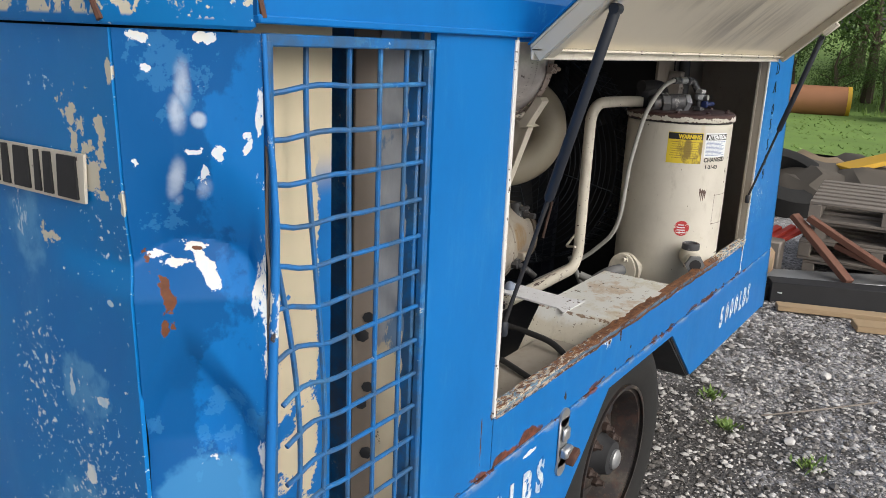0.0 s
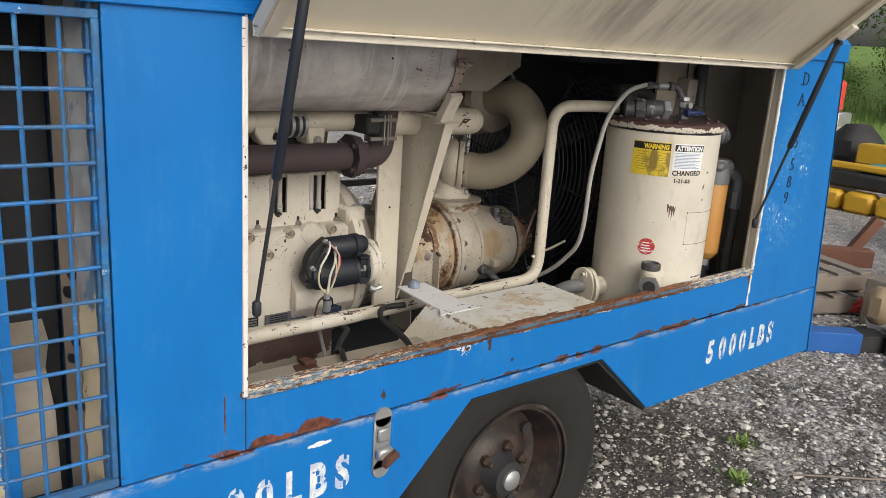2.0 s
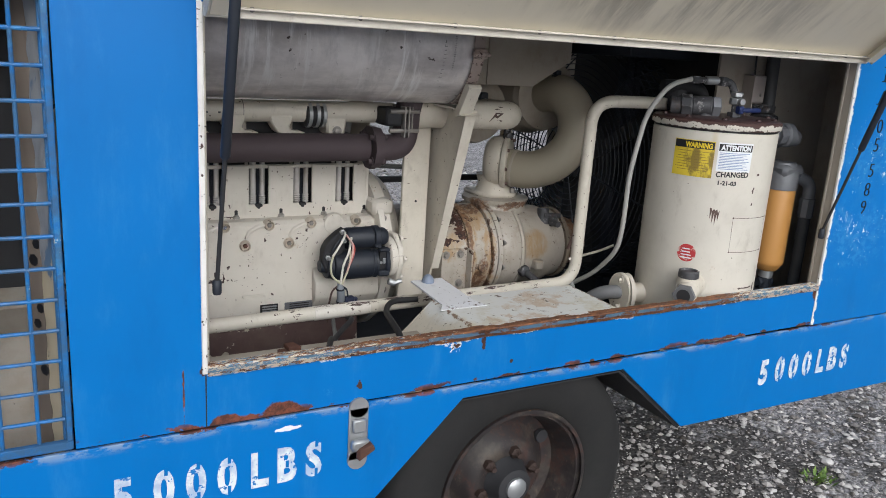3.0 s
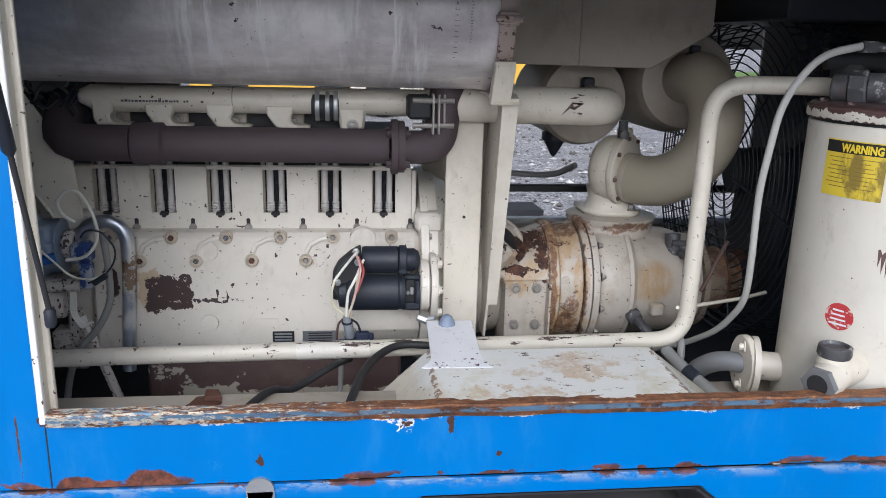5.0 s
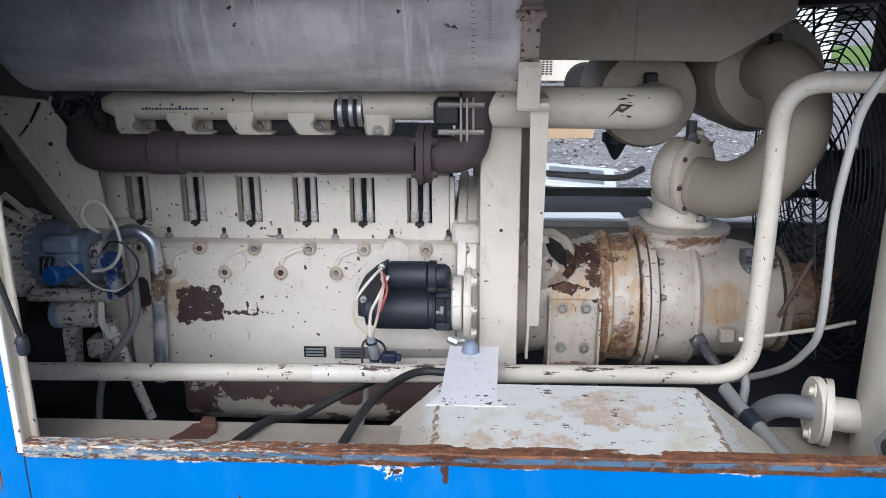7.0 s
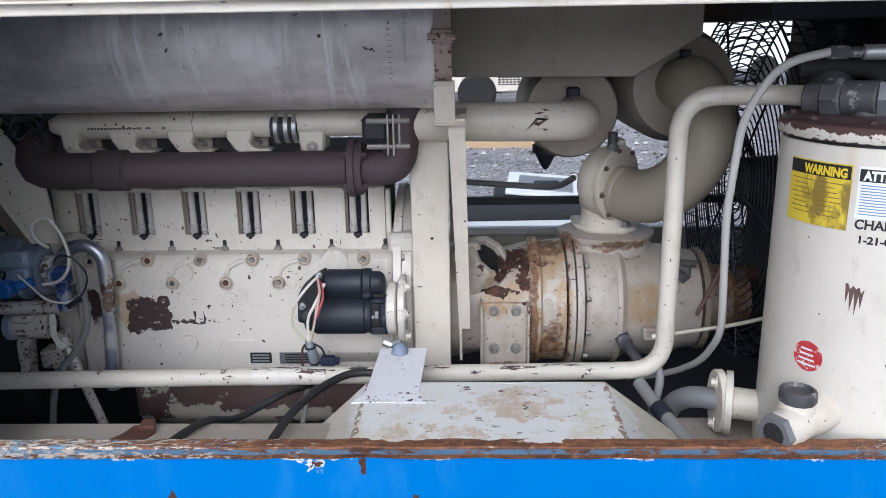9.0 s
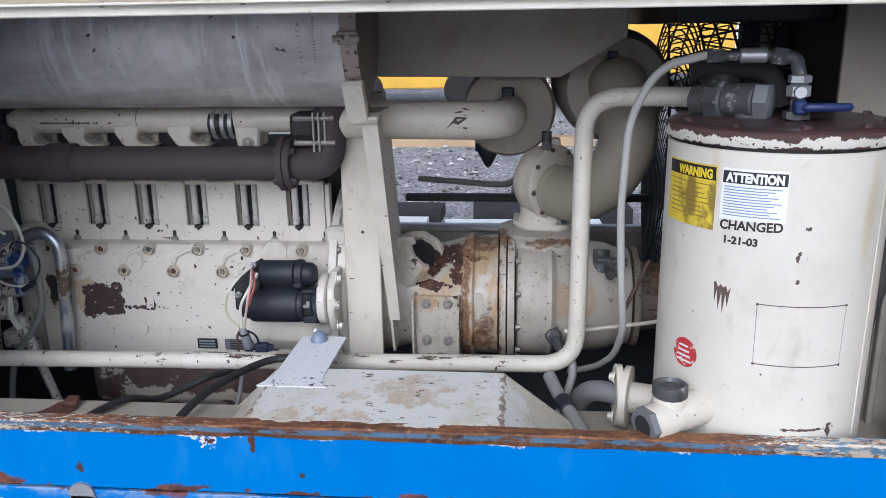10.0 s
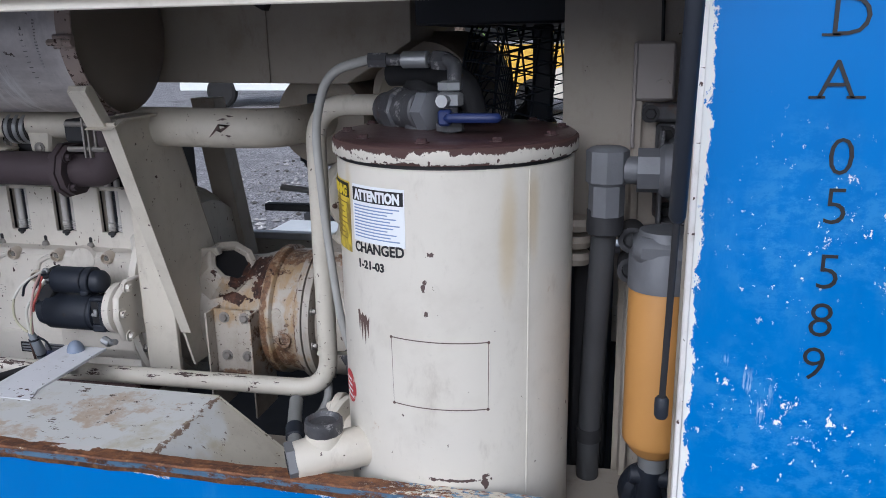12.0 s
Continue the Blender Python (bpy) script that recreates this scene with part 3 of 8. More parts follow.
M_SILL = sill_material()
M_MUFFLER = muffler_material()
M_TYRE = tyre_material()
M_RUSTY = plain("rusty_steel", (0.10, 0.045, 0.03), 0.8, 0.1, 30, 0.5, 0.5)
M_MANIFOLD = plain("heat_browned_iron", (0.062, 0.045, 0.05), 0.75, 0.0, 30, 0.25, 0.4)
M_PRIMER = plain("brown_primer", (0.10, 0.06, 0.05), 0.6, 0.0, 30, 0.4, 0.4)
M_BLACK = plain("black_plastic", (0.014, 0.018, 0.028), 0.55, 0.0, 40, 0.2, 0.15)
M_RUBBER = plain("black_rubber_hose", (0.02, 0.02, 0.022), 0.6, 0.0, 40, 0.3, 0.2)
M_DARK = plain("dark_grimy_steel_and_voids", (0.022, 0.022, 0.025), 0.7, 0.0, 20, 0.4, 0.3)
M_GALV = plain("galvanised_steel", (0.42, 0.43, 0.44), 0.42, 0.7, 30, 0.25, 0.3)
M_CHROME = plain("plated_tube", (0.55, 0.56, 0.58), 0.25, 0.9, 20, 0.2, 0.1)
def plated_material():
    s = Shade("worn_plated_tube")
    worn = s.step(s.noise(22, 7, 0.72, (1, 1, 0.6), (2, 5, 3)), 0.50, 0.56)
    pale = s.step(s.noise(9, 5, 0.65, (1, 1, 0.5), (7, 1, 4)), 0.52, 0.60)
    col = s.mix(s.both(worn, 0.5), (0.46, 0.49, 0.55), (0.30, 0.32, 0.38))
    col = s.mix(s.both(pale, 0.8), col, (0.62, 0.60, 0.56))
    col = s.mix(s.blot((-0.03, 0.6, 0.885), (0.03, 0.06, 0.035), 60, 1.3), col, (0.24, 0.17, 0.12))
    return s.done(col, 0.34, s.math("SUBTRACT", 0.85, s.math("MULTIPLY", pale, 0.6)), s.noise(60, 5), 0.15, 0.001)


M_PLATED = plated_material()
M_BOLT = plain("dull_bolt", (0.30, 0.28, 0.26), 0.5, 0.6, 60, 0.4, 0.3)
M_ALU = plain("grey_cast_aluminium", (0.16, 0.165, 0.18), 0.55, 0.3, 26, 0.65, 0.6)
def fitting_material():
    s = Shade("grimy_forged_fitting")
    col = s.mix(s.noise(22, 7, 0.7), (0.035, 0.035, 0.038), (0.13, 0.13, 0.14))
    col = s.mix(s.step(s.noise(40, 7, 0.72, shift=(3, 2, 8)), 0.56, 0.66), col, (0.34, 0.33, 0.33))
    col = s.mix(s.step(s.noise(16, 7, 0.7, shift=(8, 2, 1)), 0.58, 0.68, 0, 0.7), col, (0.09, 0.05, 0.035))
    return s.done(col, s.math("ADD", s.math("MULTIPLY", s.noise(30, 5), 0.3), 0.35), 0.25, s.noise(60, 6, 0.7), 0.6, 0.002)


M_FITTING = fitting_material()
M_GREYPIPE = plain("grey_oxidised_pipe", (0.17, 0.172, 0.18), 0.6, 0.1, 24, 0.5, 0.5)
M_ALTBLUE = plain("blue_grey_cast_alloy", (0.26, 0.32, 0.42), 0.5, 0.2, 24, 0.5, 0.4)
M_LID = plain("dark_brown_lid_paint", (0.055, 0.030, 0.030), 0.34, 0.0, 26, 0.7, 0.6)
M_FOIL = plain("dull_crinkled_foil", (0.26, 0.28, 0.31), 0.5, 0.3, 24, 0.5, 0.4)
M_TARP = plain("brown_grey_tarpaulin", (0.10, 0.085, 0.07), 0.8, 0.0, 8, 0.4, 0.5)
M_BLUEPLASTIC = plain("blue_plastic", (0.02, 0.12, 0.42), 0.4)
M_INKBLUE = plain("dirty_blue_black_plastic", (0.022, 0.028, 0.06), 0.5)
M_LEVER = plain("dull_blue_vinyl", (0.010, 0.022, 0.10), 0.5, 0.0, 30, 0.4, 0.2)
M_NAVY = plain("navy_plastic", (0.012, 0.03, 0.16), 0.45)
M_ORANGE = plain("orange_filter_enamel", (0.50, 0.25, 0.07), 0.45, 0.0, 14, 0.14, 0.15)
M_WHITE = plain("white_paint", (0.78, 0.80, 0.80), 0.55, 0.0, 30, 0.08, 0.1)
def stencil_material():
    s = Shade("worn_stencil_paint")
    wear = s.step(s.noise(55, 7, 0.72), 0.56, 0.60)
    broad = s.step(s.noise(22, 4, 0.6, shift=(3, 1, 4)), 0.40, 0.62)
    return s.done(s.mix(s.any(wear, s.both(broad, 0.45)), (0.70, 0.74, 0.76), BLUE), 0.6, 0.0, s.noise(80, 4), 0.2, 0.001)


M_STENCIL = stencil_material()
M_INK = plain("black_paint", (0.012, 0.012, 0.014), 0.5)
M_STICKER_Y = plain("yellow_decal", (0.72, 0.55, 0.03), 0.45, 0.0, 20, 0.12, 0.05)
def warning_material():
    s = Shade("smeared_yellow_decal")
    col = tones(s, (0.68, 0.52, 0.04), 0.12, 20)
    smear = s.both(s.step(s.noise(20, 6, 0.66, (1, 1, 0.45), (4, 1, 7)), 0.46, 0.56), s.blot((1.39, 0.10, 1.215), (0.035, 0.09, 0.045), 10, 0.6, 0.3))
    smear = s.any(smear, s.blot((1.372, 0.11, 1.215), (0.006, 0.05, 0.035), 24, 0.5, 0.3), s.blot((1.405, 0.08, 1.200), (0.005, 0.05, 0.028), 24, 0.5, 0.3))
    return s.done(s.mix(s.both(smear, 0.75), col, (0.10, 0.06, 0.03)), 0.5, 0.0, s.noise(40, 4), 0.1, 0.001)


M_WARN = warning_material()
M_STICKER_W = plain("white_decal", (0.76, 0.78, 0.80), 0.45, 0.0, 20, 0.05, 0.05)
def red_decal():
    s = Shade("worn_red_decal")
    wear = s.step(s.noise(70, 6, 0.7), 0.55, 0.60)
    return s.done(s.mix(s.both(wear, 0.85), (0.46, 0.035, 0.04), (0.66, 0.62, 0.55)), 0.5, 0.0, s.noise(60, 4), 0.1, 0.001)


M_STICKER_R = red_decal()
M_WIRE_W = plain("white_wire", (0.68, 0.66, 0.60), 0.5)
M_WIRE_P = plain("pink_wire", (0.56, 0.36, 0.33), 0.5)
M_WIRE_R = plain("red_wire", (0.36, 0.07, 0.06), 0.5)
M_WIRE_Y = plain("yellow_wire", (0.55, 0.52, 0.38), 0.5)
M_DARKHOSE = plain("dark_grey_hose", (0.055, 0.056, 0.060), 0.6, 0.0, 60, 0.25, 0.3)
M_PALEHOSE = plain("pale_braided_hose", (0.38, 0.375, 0.355), 0.6, 0.0, 60, 0.15, 0.3)
M_GREYHOSE = plain("grey_braided_hose", (0.21, 0.21, 0.205), 0.6, 0.0, 60, 0.15, 0.3)
M_GRILLE = blue_paint("blue_grille_enamel", grille_dirt, 0.62, 0.5)
M_GRAVEL = gravel_material()
M_STONE = stone_material()
M_GRASS = plain("rough_grass", (0.17, 0.28, 0.06), 0.8, 0.0, 3, 0.4, 0.6)
M_BLADES = leaf_material("grass_blades", (0.12, 0.22, 0.04), (0.28, 0.40, 0.10))
M_LEAF = leaf_material("leaves", (0.045, 0.105, 0.02), (0.16, 0.27, 0.06))
M_BARK = plain("bark", (0.10, 0.075, 0.055), 0.85, 0.0, 12, 0.4, 0.6)
M_WOOD = plain("weathered_wood", (0.22, 0.19, 0.165), 0.8, 0.0, 14, 0.35, 0.5)
M_WOODNEW = plain("raw_timber", (0.42, 0.30, 0.18), 0.75, 0.0, 14, 0.2, 0.4)
M_YELLOW = plain("yellow_machine_enamel", (0.65, 0.38, 0.03), 0.5, 0.0, 8, 0.2, 0.2)
M_TERRACOTTA = plain("rust_orange_pipe", (0.36, 0.16, 0.08), 0.7, 0.0, 5, 0.2, 0.3)
M_TEAL = plain("teal_paint", (0.05, 0.25, 0.30), 0.5)
M_RUSTBAR = plain("rust_brown_bar", (0.17, 0.075, 0.05), 0.8, 0.0, 14, 0.35, 0.4)
M_TAN = plain("tan_sheet", (0.30, 0.22, 0.14), 0.7, 0.0, 10, 0.25, 0.3)
M_CANYELLOW = plain("yellow_plastic", (0.75, 0.62, 0.03), 0.45)
M_RED = plain("red_plastic", (0.55, 0.06, 0.04), 0.5)
M_GLASS = plain("dark_glass", (0.02, 0.025, 0.03), 0.1, 0.0, 10, 0.1, 0.02)

# ---- mesh helpers


def join(*bms):
    out = bmesh.new()
    for b in bms:
        me = bpy.data.meshes.new("tmp")
        b.to_mesh(me)
        out.from_mesh(me)
        bpy.data.meshes.remove(me)
        b.free()
    return out


def box(x0, x1, y0, y1, z0, z1, bev=0.002):
    bm = bmesh.new()
    bmesh.ops.create_cube(bm, size=1)
    for v in bm.verts:
        v.co = ((x0 + x1) / 2 + v.co.x * (x1 - x0), (y0 + y1) / 2 + v.co.y * (y1 - y0), (z0 + z1) / 2 + v.co.z * (z1 - z0))
    if bev:
        bmesh.ops.bevel(bm, geom=bm.edges[:], offset=min(bev, 0.4 * min(x1 - x0, y1 - y0, z1 - z0)), segments=1, affect="EDGES")
    return bm


def move(bm, m):
    bmesh.ops.transform(bm, matrix=m, verts=bm.verts)
    return bm


def prism(poly, plane, a, b, bev=0.0):
    """A polygon in the plane xz, yz or xy, thick from a to b along the third axis."""
    put = {"xz": lambda p, d: (p[0], d, p[1]), "yz": lambda p, d: (d, p[0], p[1]), "xy": lambda p, d: (p[0], p[1], d)}[plane]
    bm = bmesh.new()
    lo = [bm.verts.new(put(p, a)) for p in poly]
    hi = [bm.verts.new(put(p, b)) for p in poly]
    bm.faces.new(lo)
    bm.faces.new(hi[::-1])
    for i in range(len(poly)):
        j = (i + 1) % len(poly)
        bm.faces.new((lo[i], hi[i], hi[j], lo[j]))
    bmesh.ops.recalc_face_normals(bm, faces=bm.faces)
    if bev:
        bmesh.ops.bevel(bm, geom=bm.edges[:], offset=bev, segments=1, affect="EDGES")
    return bm


def basis(d):
    d = Vector(d).normalized()
    u = d.cross(Vector((0, 0, 1)) if abs(d.z) < 0.9 else Vector((1, 0, 0))).normalized()
    return d, u, d.cross(u).normalized()


def lathe(origin, direction, profile, seg=32, cap=True):
    """Turns a profile of (way along the axis, radius); ends with radius 0 close to a point, others to a flat cap unless cap is off."""
    d, u, v = basis(direction)
    o = Vector(origin)
    bm = bmesh.new()
    rings = []
    for h, r in profile:
        if r < 1e-6:
            rings.append([bm.verts.new(o + d * h)])
        else:
            rings.append([bm.verts.new(o + d * h + r * (math.cos(2 * math.pi * k / seg) * u + math.sin(2 * math.pi * k / seg) * v)) for k in range(seg)])
    for a, b in zip(rings, rings[1:]):
        for k in range(seg):
            j = (k + 1) % seg
            if len(a) == 1 and len(b) > 1:
                bm.faces.new((a[0], b[j], b[k]))
            elif len(b) == 1 and len(a) > 1:
                bm.faces.new((a[k], a[j], b[0]))
            elif len(a) > 1:
                bm.faces.new((a[k], a[j], b[j], b[k]))
    if cap and len(rings[0]) > 1:
        bm.faces.new(rings[0])
    if cap and len(rings[-1]) > 1:
        bm.faces.new(rings[-1])
    bmesh.ops.recalc_face_normals(bm, faces=bm.faces)
    return bm


def rod(a, b, r, seg=16, bev=0.0):
    d = (Vector(b) - Vector(a)).length
    prof = [(0, r), (d, r)] if not bev else [(0, r - bev), (bev, r), (d - bev, r), (d, r - bev)]
    return lathe(a, Vector(b) - Vector(a), prof, seg)


def fillet(points, radius, n=6):
    """The path through points with its corners rounded."""
    p = [Vector(q) for q in points]
    out = [p[0]]
    for a, b, c in zip(p, p[1:], p[2:]):
        s, e = (a - b), (c - b)
        k = min(radius, 0.49 * s.length, 0.49 * e.length)
        s, e = b + s.normalized() * k, b + e.normalized() * k
        for i in range(n + 1):
            t = i / n
            out.append((1 - t) ** 2 * s + 2 * t * (1 - t) * b + t * t * e)
    out.append(p[-1])
    return out


def sweep(points, r, seg=12, cap=True):
    """A tube along points; r is a number or a list of one radius a point."""
    p = [Vector(q) for q in points]
    rad = r if isinstance(r, list) else [r] * len(p)
    d, u, v = basis(p[1] - p[0])
    bm = bmesh.new()
    rings = []
    for i, q in enumerate(p):
        t = ((p[min(i + 1, len(p) - 1)] - p[i]).normalized() + (p[i] - p[max(i - 1, 0)]).normalized()).normalized()
        u = (u - t * u.dot(t)).normalized()
        w = t.cross(u)
        rings.append([bm.verts.new(q + rad[i] * (math.cos(2 * math.pi * k / seg) * u + math.sin(2 * math.pi * k / seg) * w)) for k in range(seg)])
    for a, b in zip(rings, rings[1:]):
        for k in range(seg):
            j = (k + 1) % seg
            bm.faces.new((a[k], a[j], b[j], b[k]))
    if cap:
        bm.faces.new(rings[0][::-1])
        bm.faces.new(rings[-1])
    bmesh.ops.recalc_face_normals(bm, faces=bm.faces)
    return bm


def hexbolt(at, direction, r, h=0.008, washer=True):
    d = Vector(direction).normalized()
    head = lathe(Vector(at), d, [(0, r), (h * 0.8, r), (h, r * 0.8)], 6)
    return join(lathe(Vector(at), d, [(0, r * 1.5), (h * 0.25, r * 1.5)], 14), head) if washer else head


def lettering(string, size, m, depth=0.0008, bold=0.0):
    """A word as a thin solid, its baseline starting at the pose m, in m's xy plane."""
    cu = bpy.data.curves.new("word", "FONT")
    cu.body, cu.size, cu.extrude, cu.offset, cu.resolution_u = string, size, depth, bold, 3
    ob = new("word", cu)
    bpy.context.view_layer.update()
    me = bpy.data.meshes.new_from_object(ob)
    bm = bmesh.new()
    bm.from_mesh(me)
    bpy.data.objects.remove(ob)
    bpy.data.curves.remove(cu)
    bpy.data.meshes.remove(me)
    return move(bm, m)


def thing(name, label, category, at=(0, 0, 0), group="", kind=""):
    e = new(name)
    e.empty_display_size = 0.1
    e.location = at
    return tagged(e, label, category, group, kind)


def part(name, bm, material, parent, label="", smooth=True):
    me = bpy.data.meshes.new(name)
    bm.to_mesh(me)
    bm.free()
    if smooth:
        me.shade_smooth()
        me.set_sharp_from_angle(angle=radians(38))
    me.materials.append(material)
    ob = new(name, me)
    if parent:
        ob.parent = parent
        if not parent.parent:
            ob.matrix_parent_inverse = Matrix.Translation(-parent.location)
    if label:
        ob["label"] = label
    return ob


def single(name, bm, material, label, category, group="", kind=""):
    return tagged(part(name, bm, material, None), label, category, group, kind)


def crumple(bm, amount, scale, where=None):
    """Dents a mesh along x and y by smooth noise."""
    for v in bm.verts:
        k = where(v.co) if where else 1.0
        n = noise.noise_vector(v.co * scale)
        v.co.x += n.x * amount * k
        v.co.y += n.y * amount * k
    return bm


def sheet(a, b, c, d, nu, nv, thick):
    """A gridded panel between the corners a (low left), b (low right), c (top right), d (top left), thick behind its face."""
    a, b, c, d = (Vector(q) for q in (a, b, c, d))
    nrm = (b - a).cross(d - a).normalized()
    bm = bmesh.new()
    layers = []
    for off in (0, -thick):
        layers.append([[bm.verts.new((a * (1 - i / nu) + b * i / nu) * (1 - j / nv) + (d * (1 - i / nu) + c * i / nu) * j / nv + nrm * off) for i in range(nu + 1)] for j in range(nv + 1)])
    f, k = layers
    for j in range(nv):
        for i in range(nu):
            bm.faces.new((f[j][i], f[j][i + 1], f[j + 1][i + 1], f[j + 1][i]))
            bm.faces.new((k[j][i], k[j + 1][i], k[j + 1][i + 1], k[j][i + 1]))
    for i in range(nu):
        bm.faces.new((f[0][i], k[0][i], k[0][i + 1], f[0][i + 1]))
        bm.faces.new((f[nv][i], f[nv][i + 1], k[nv][i + 1], k[nv][i]))
    for j in range(nv):
        bm.faces.new((f[j][0], f[j + 1][0], k[j + 1][0], k[j][0]))
        bm.faces.new((f[j][nu], k[j][nu], k[j + 1][nu], f[j + 1][nu]))
    bmesh.ops.recalc_face_normals(bm, faces=bm.faces)
    return bm


GROUND = -0.03

# ---- ground
ground = bmesh.new()
bmesh.ops.create_grid(ground, x_segments=8, y_segments=8, size=300, matrix=Matrix.Translation((0, 0, GROUND)))
tagged(part("ground", ground, M_GRAVEL, None), "grey crushed gravel yard with damp dark patches", "ground", kind="structure")


def stones(name, count, region, small, large, label):
    x0, x1, y0, y1 = region
    verts, faces = [], []
    rng = np.random.default_rng(7)
    ico = [(0, 0, 1), (0.9, 0, 0.2), (0.3, 0.85, 0.25), (-0.75, 0.5, 0.2), (-0.7, -0.55, 0.25), (0.3, -0.85, 0.2), (0, 0, -0.7)]
    tris = [(0, 1, 2), (0, 2, 3), (0, 3, 4), (0, 4, 5), (0, 5, 1), (6, 2, 1), (6, 3, 2), (6, 4, 3), (6, 5, 4), (6, 1, 5)]
    for _ in range(count):
        x, y = rng.uniform(x0, x1), rng.uniform(y0, y1)
        s = small + (large - small) * rng.random() ** 5
        a = rng.uniform(0, 6.28)
        k = rng.uniform(0.6, 1.3, 3) * (1, 1, 0.6)
        base = len(verts)
        for p in ico:
            q = np.array(p) * k * s * rng.uniform(0.8, 1.2)
            verts.append((x + q[0] * math.cos(a) - q[1] * math.sin(a), y + q[0] * math.sin(a) + q[1] * math.cos(a), GROUND + 0.2 * s + q[2]))
        faces += [tuple(base + i for i in f) for f in tris]
    me = bpy.data.meshes.new(name)
    me.from_pydata(verts, [], faces)
    me.materials.append(M_STONE)
    return tagged(new(name, me), label, "gravel", kind="stuff")


stones("gravel_stones", 44000, (1.10, 5.0, -1.6, 1.6), 0.004, 0.021, "loose pale and dark crushed stones on the yard")
stones("gravel_stones", 7000, (-2.5, 5.0, 3.5, 12.0), 0.012, 0.05, "loose crushed stones beyond the machine")

# ---- housing of the towed compressor
housing = thing("compressor_housing", "dented blue sheet-steel housing of a towed air compressor with chipped paint", "machine housing", (0.9, 0.8, GROUND))
T = 0.004


def panel(name, x0, x1, z0, z1, mat, label=""):
    return part(name, sheet((x0, 0, z0), (x1, 0, z0), (x1, 0, z1), (x0, 0, z1), 2, 2, 0.012), mat, housing, label)


panel("post_panel", -0.243, -0.004, 0.704, 1.545, M_BLUE, "smooth blue panel between grille and door opening")
panel("sill_panel", -0.001, 1.858, 0.704, 0.826, M_BLUE, "blue panel under the door opening with rust along its seam")
part("rear_panel", sheet((1.8605, 0, 0.70), (2.375, 0, 0.70), (2.265, 0, 1.545), (1.8605, 0, 1.545), 4, 6, 0.012), M_BLUE_REAR, housing, "blue rear side panel with white chips and stencilled marking")
part("lower_panel", prism([(-0.62, 0.40), (0.33, 0.40), (0.60, 0.664), (1.10, 0.664), (1.352, 0.446), (2.41, 0.43), (2.378, 0.694), (-0.62, 0.699)], "xz", 0.0, 0.010, 0.0015), M_BLUE, housing,
     "blue lower skirt panel cut out round the wheel", False)
part("arch_lip", sweep([(0.33, 0.012, 0.40), (0.60, 0.012, 0.664), (1.10, 0.012, 0.664), (1.352, 0.012, 0.446)], 0.006, 6), M_DARK, housing)

# the dented corner and front: a blow has pushed in a ledge that slopes out again below


def ledge_at(x, z):
    top = 1.282 - 11 * (x + 0.648) ** 2
    long = max(0.012, top - 1.214)
    d = top - z
    shape = max(0, 1 + d / 0.11) ** 1.6 if d < 0 else max(0, 1 - d / long)
    return min(1, long / 0.06) * shape


corner = crumple(sheet((-0.700, 0.075, 0.40), (-0.588, 0.0, 0.40), (-0.588, 0.0, 1.528), (-0.700, 0.118, 1.528), 36, 200, 0.006), 0.007, 6,
                 lambda c: min(1, max(0, (c.x + 0.698) / 0.03)) * min(1, max(0, (-0.588 - c.x) / 0.03)) * min(1, max(0, (1.53 - c.z) / 0.1)))
for v in corner.verts:
    # a blow has pushed a ledge into the panel, and a three-cornered dent below it
    x0, z0 = v.co.x, v.co.z
    ledge = ledge_at(x0, z0) * min(1, max(0, (-0.588 - x0) / 0.012))
    drop = 1.186 - z0
    left, right = x0 - (-0.669 - 0.34 * drop), (-0.657 + 0.50 * drop) - x0
    dent = min(1, max(0, drop / 0.10)) * min(1, max(0, min(left, right) / 0.025)) * min(1, max(0, (z0 - 0.90) / 0.12)) * min(1, max(0, (-0.590 - x0) / 0.02))
    v.co.x += 0.024 * ledge + 0.016 * dent
    v.co.y += 0.026 * ledge + 0.018 * dent
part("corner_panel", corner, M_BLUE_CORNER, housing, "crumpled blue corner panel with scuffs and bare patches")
front = crumple(sheet((-0.715, 1.6, 0.40), (-0.703, 0.078, 0.40), (-0.703, 0.120, 1.528), (-0.705, 1.6, 1.528), 50, 120, 0.006), 0.005, 5, lambda c: min(1, max(0, (c.y - 0.12) / 0.1)))
for v in front.verts:
    near = min(1, max(0, 1 - (v.co.y - 0.13) / 0.14))
    v.co.x += 0.024 * near * ledge_at(-0.70, v.co.z)
    v.co.y += 0.026 * near * ledge_at(-0.70, v.co.z)
part("front_panel", front, M_BLUE_FRONT, housing, "blue front panel peppered with white paint chips")
sign = part("name_plate", sheet((-0.712, 0.70, 1.318), (-0.711, 0.176, 1.322), (-0.711, 0.172, 1.382), (-0.712, 0.70, 1.376), 8, 2, 0.004), M_CREAM, housing, "cream name strip with black block shapes")
for y, w in ((0.186, 0.043), (0.240, 0.020), (0.267, 0.014), (0.292, 0.038), (0.341, 0.018), (0.368, 0.040), (0.420, 0.036), (0.468, 0.022)):
    part("plain_bar", move(prism([(y, 1.3260), (y + w, 1.3257), (y + w - 0.003, 1.3775), (y + 0.002, 1.3780)], "yz", -0.7138, -0.7110), Matrix()), M_INK, sign)

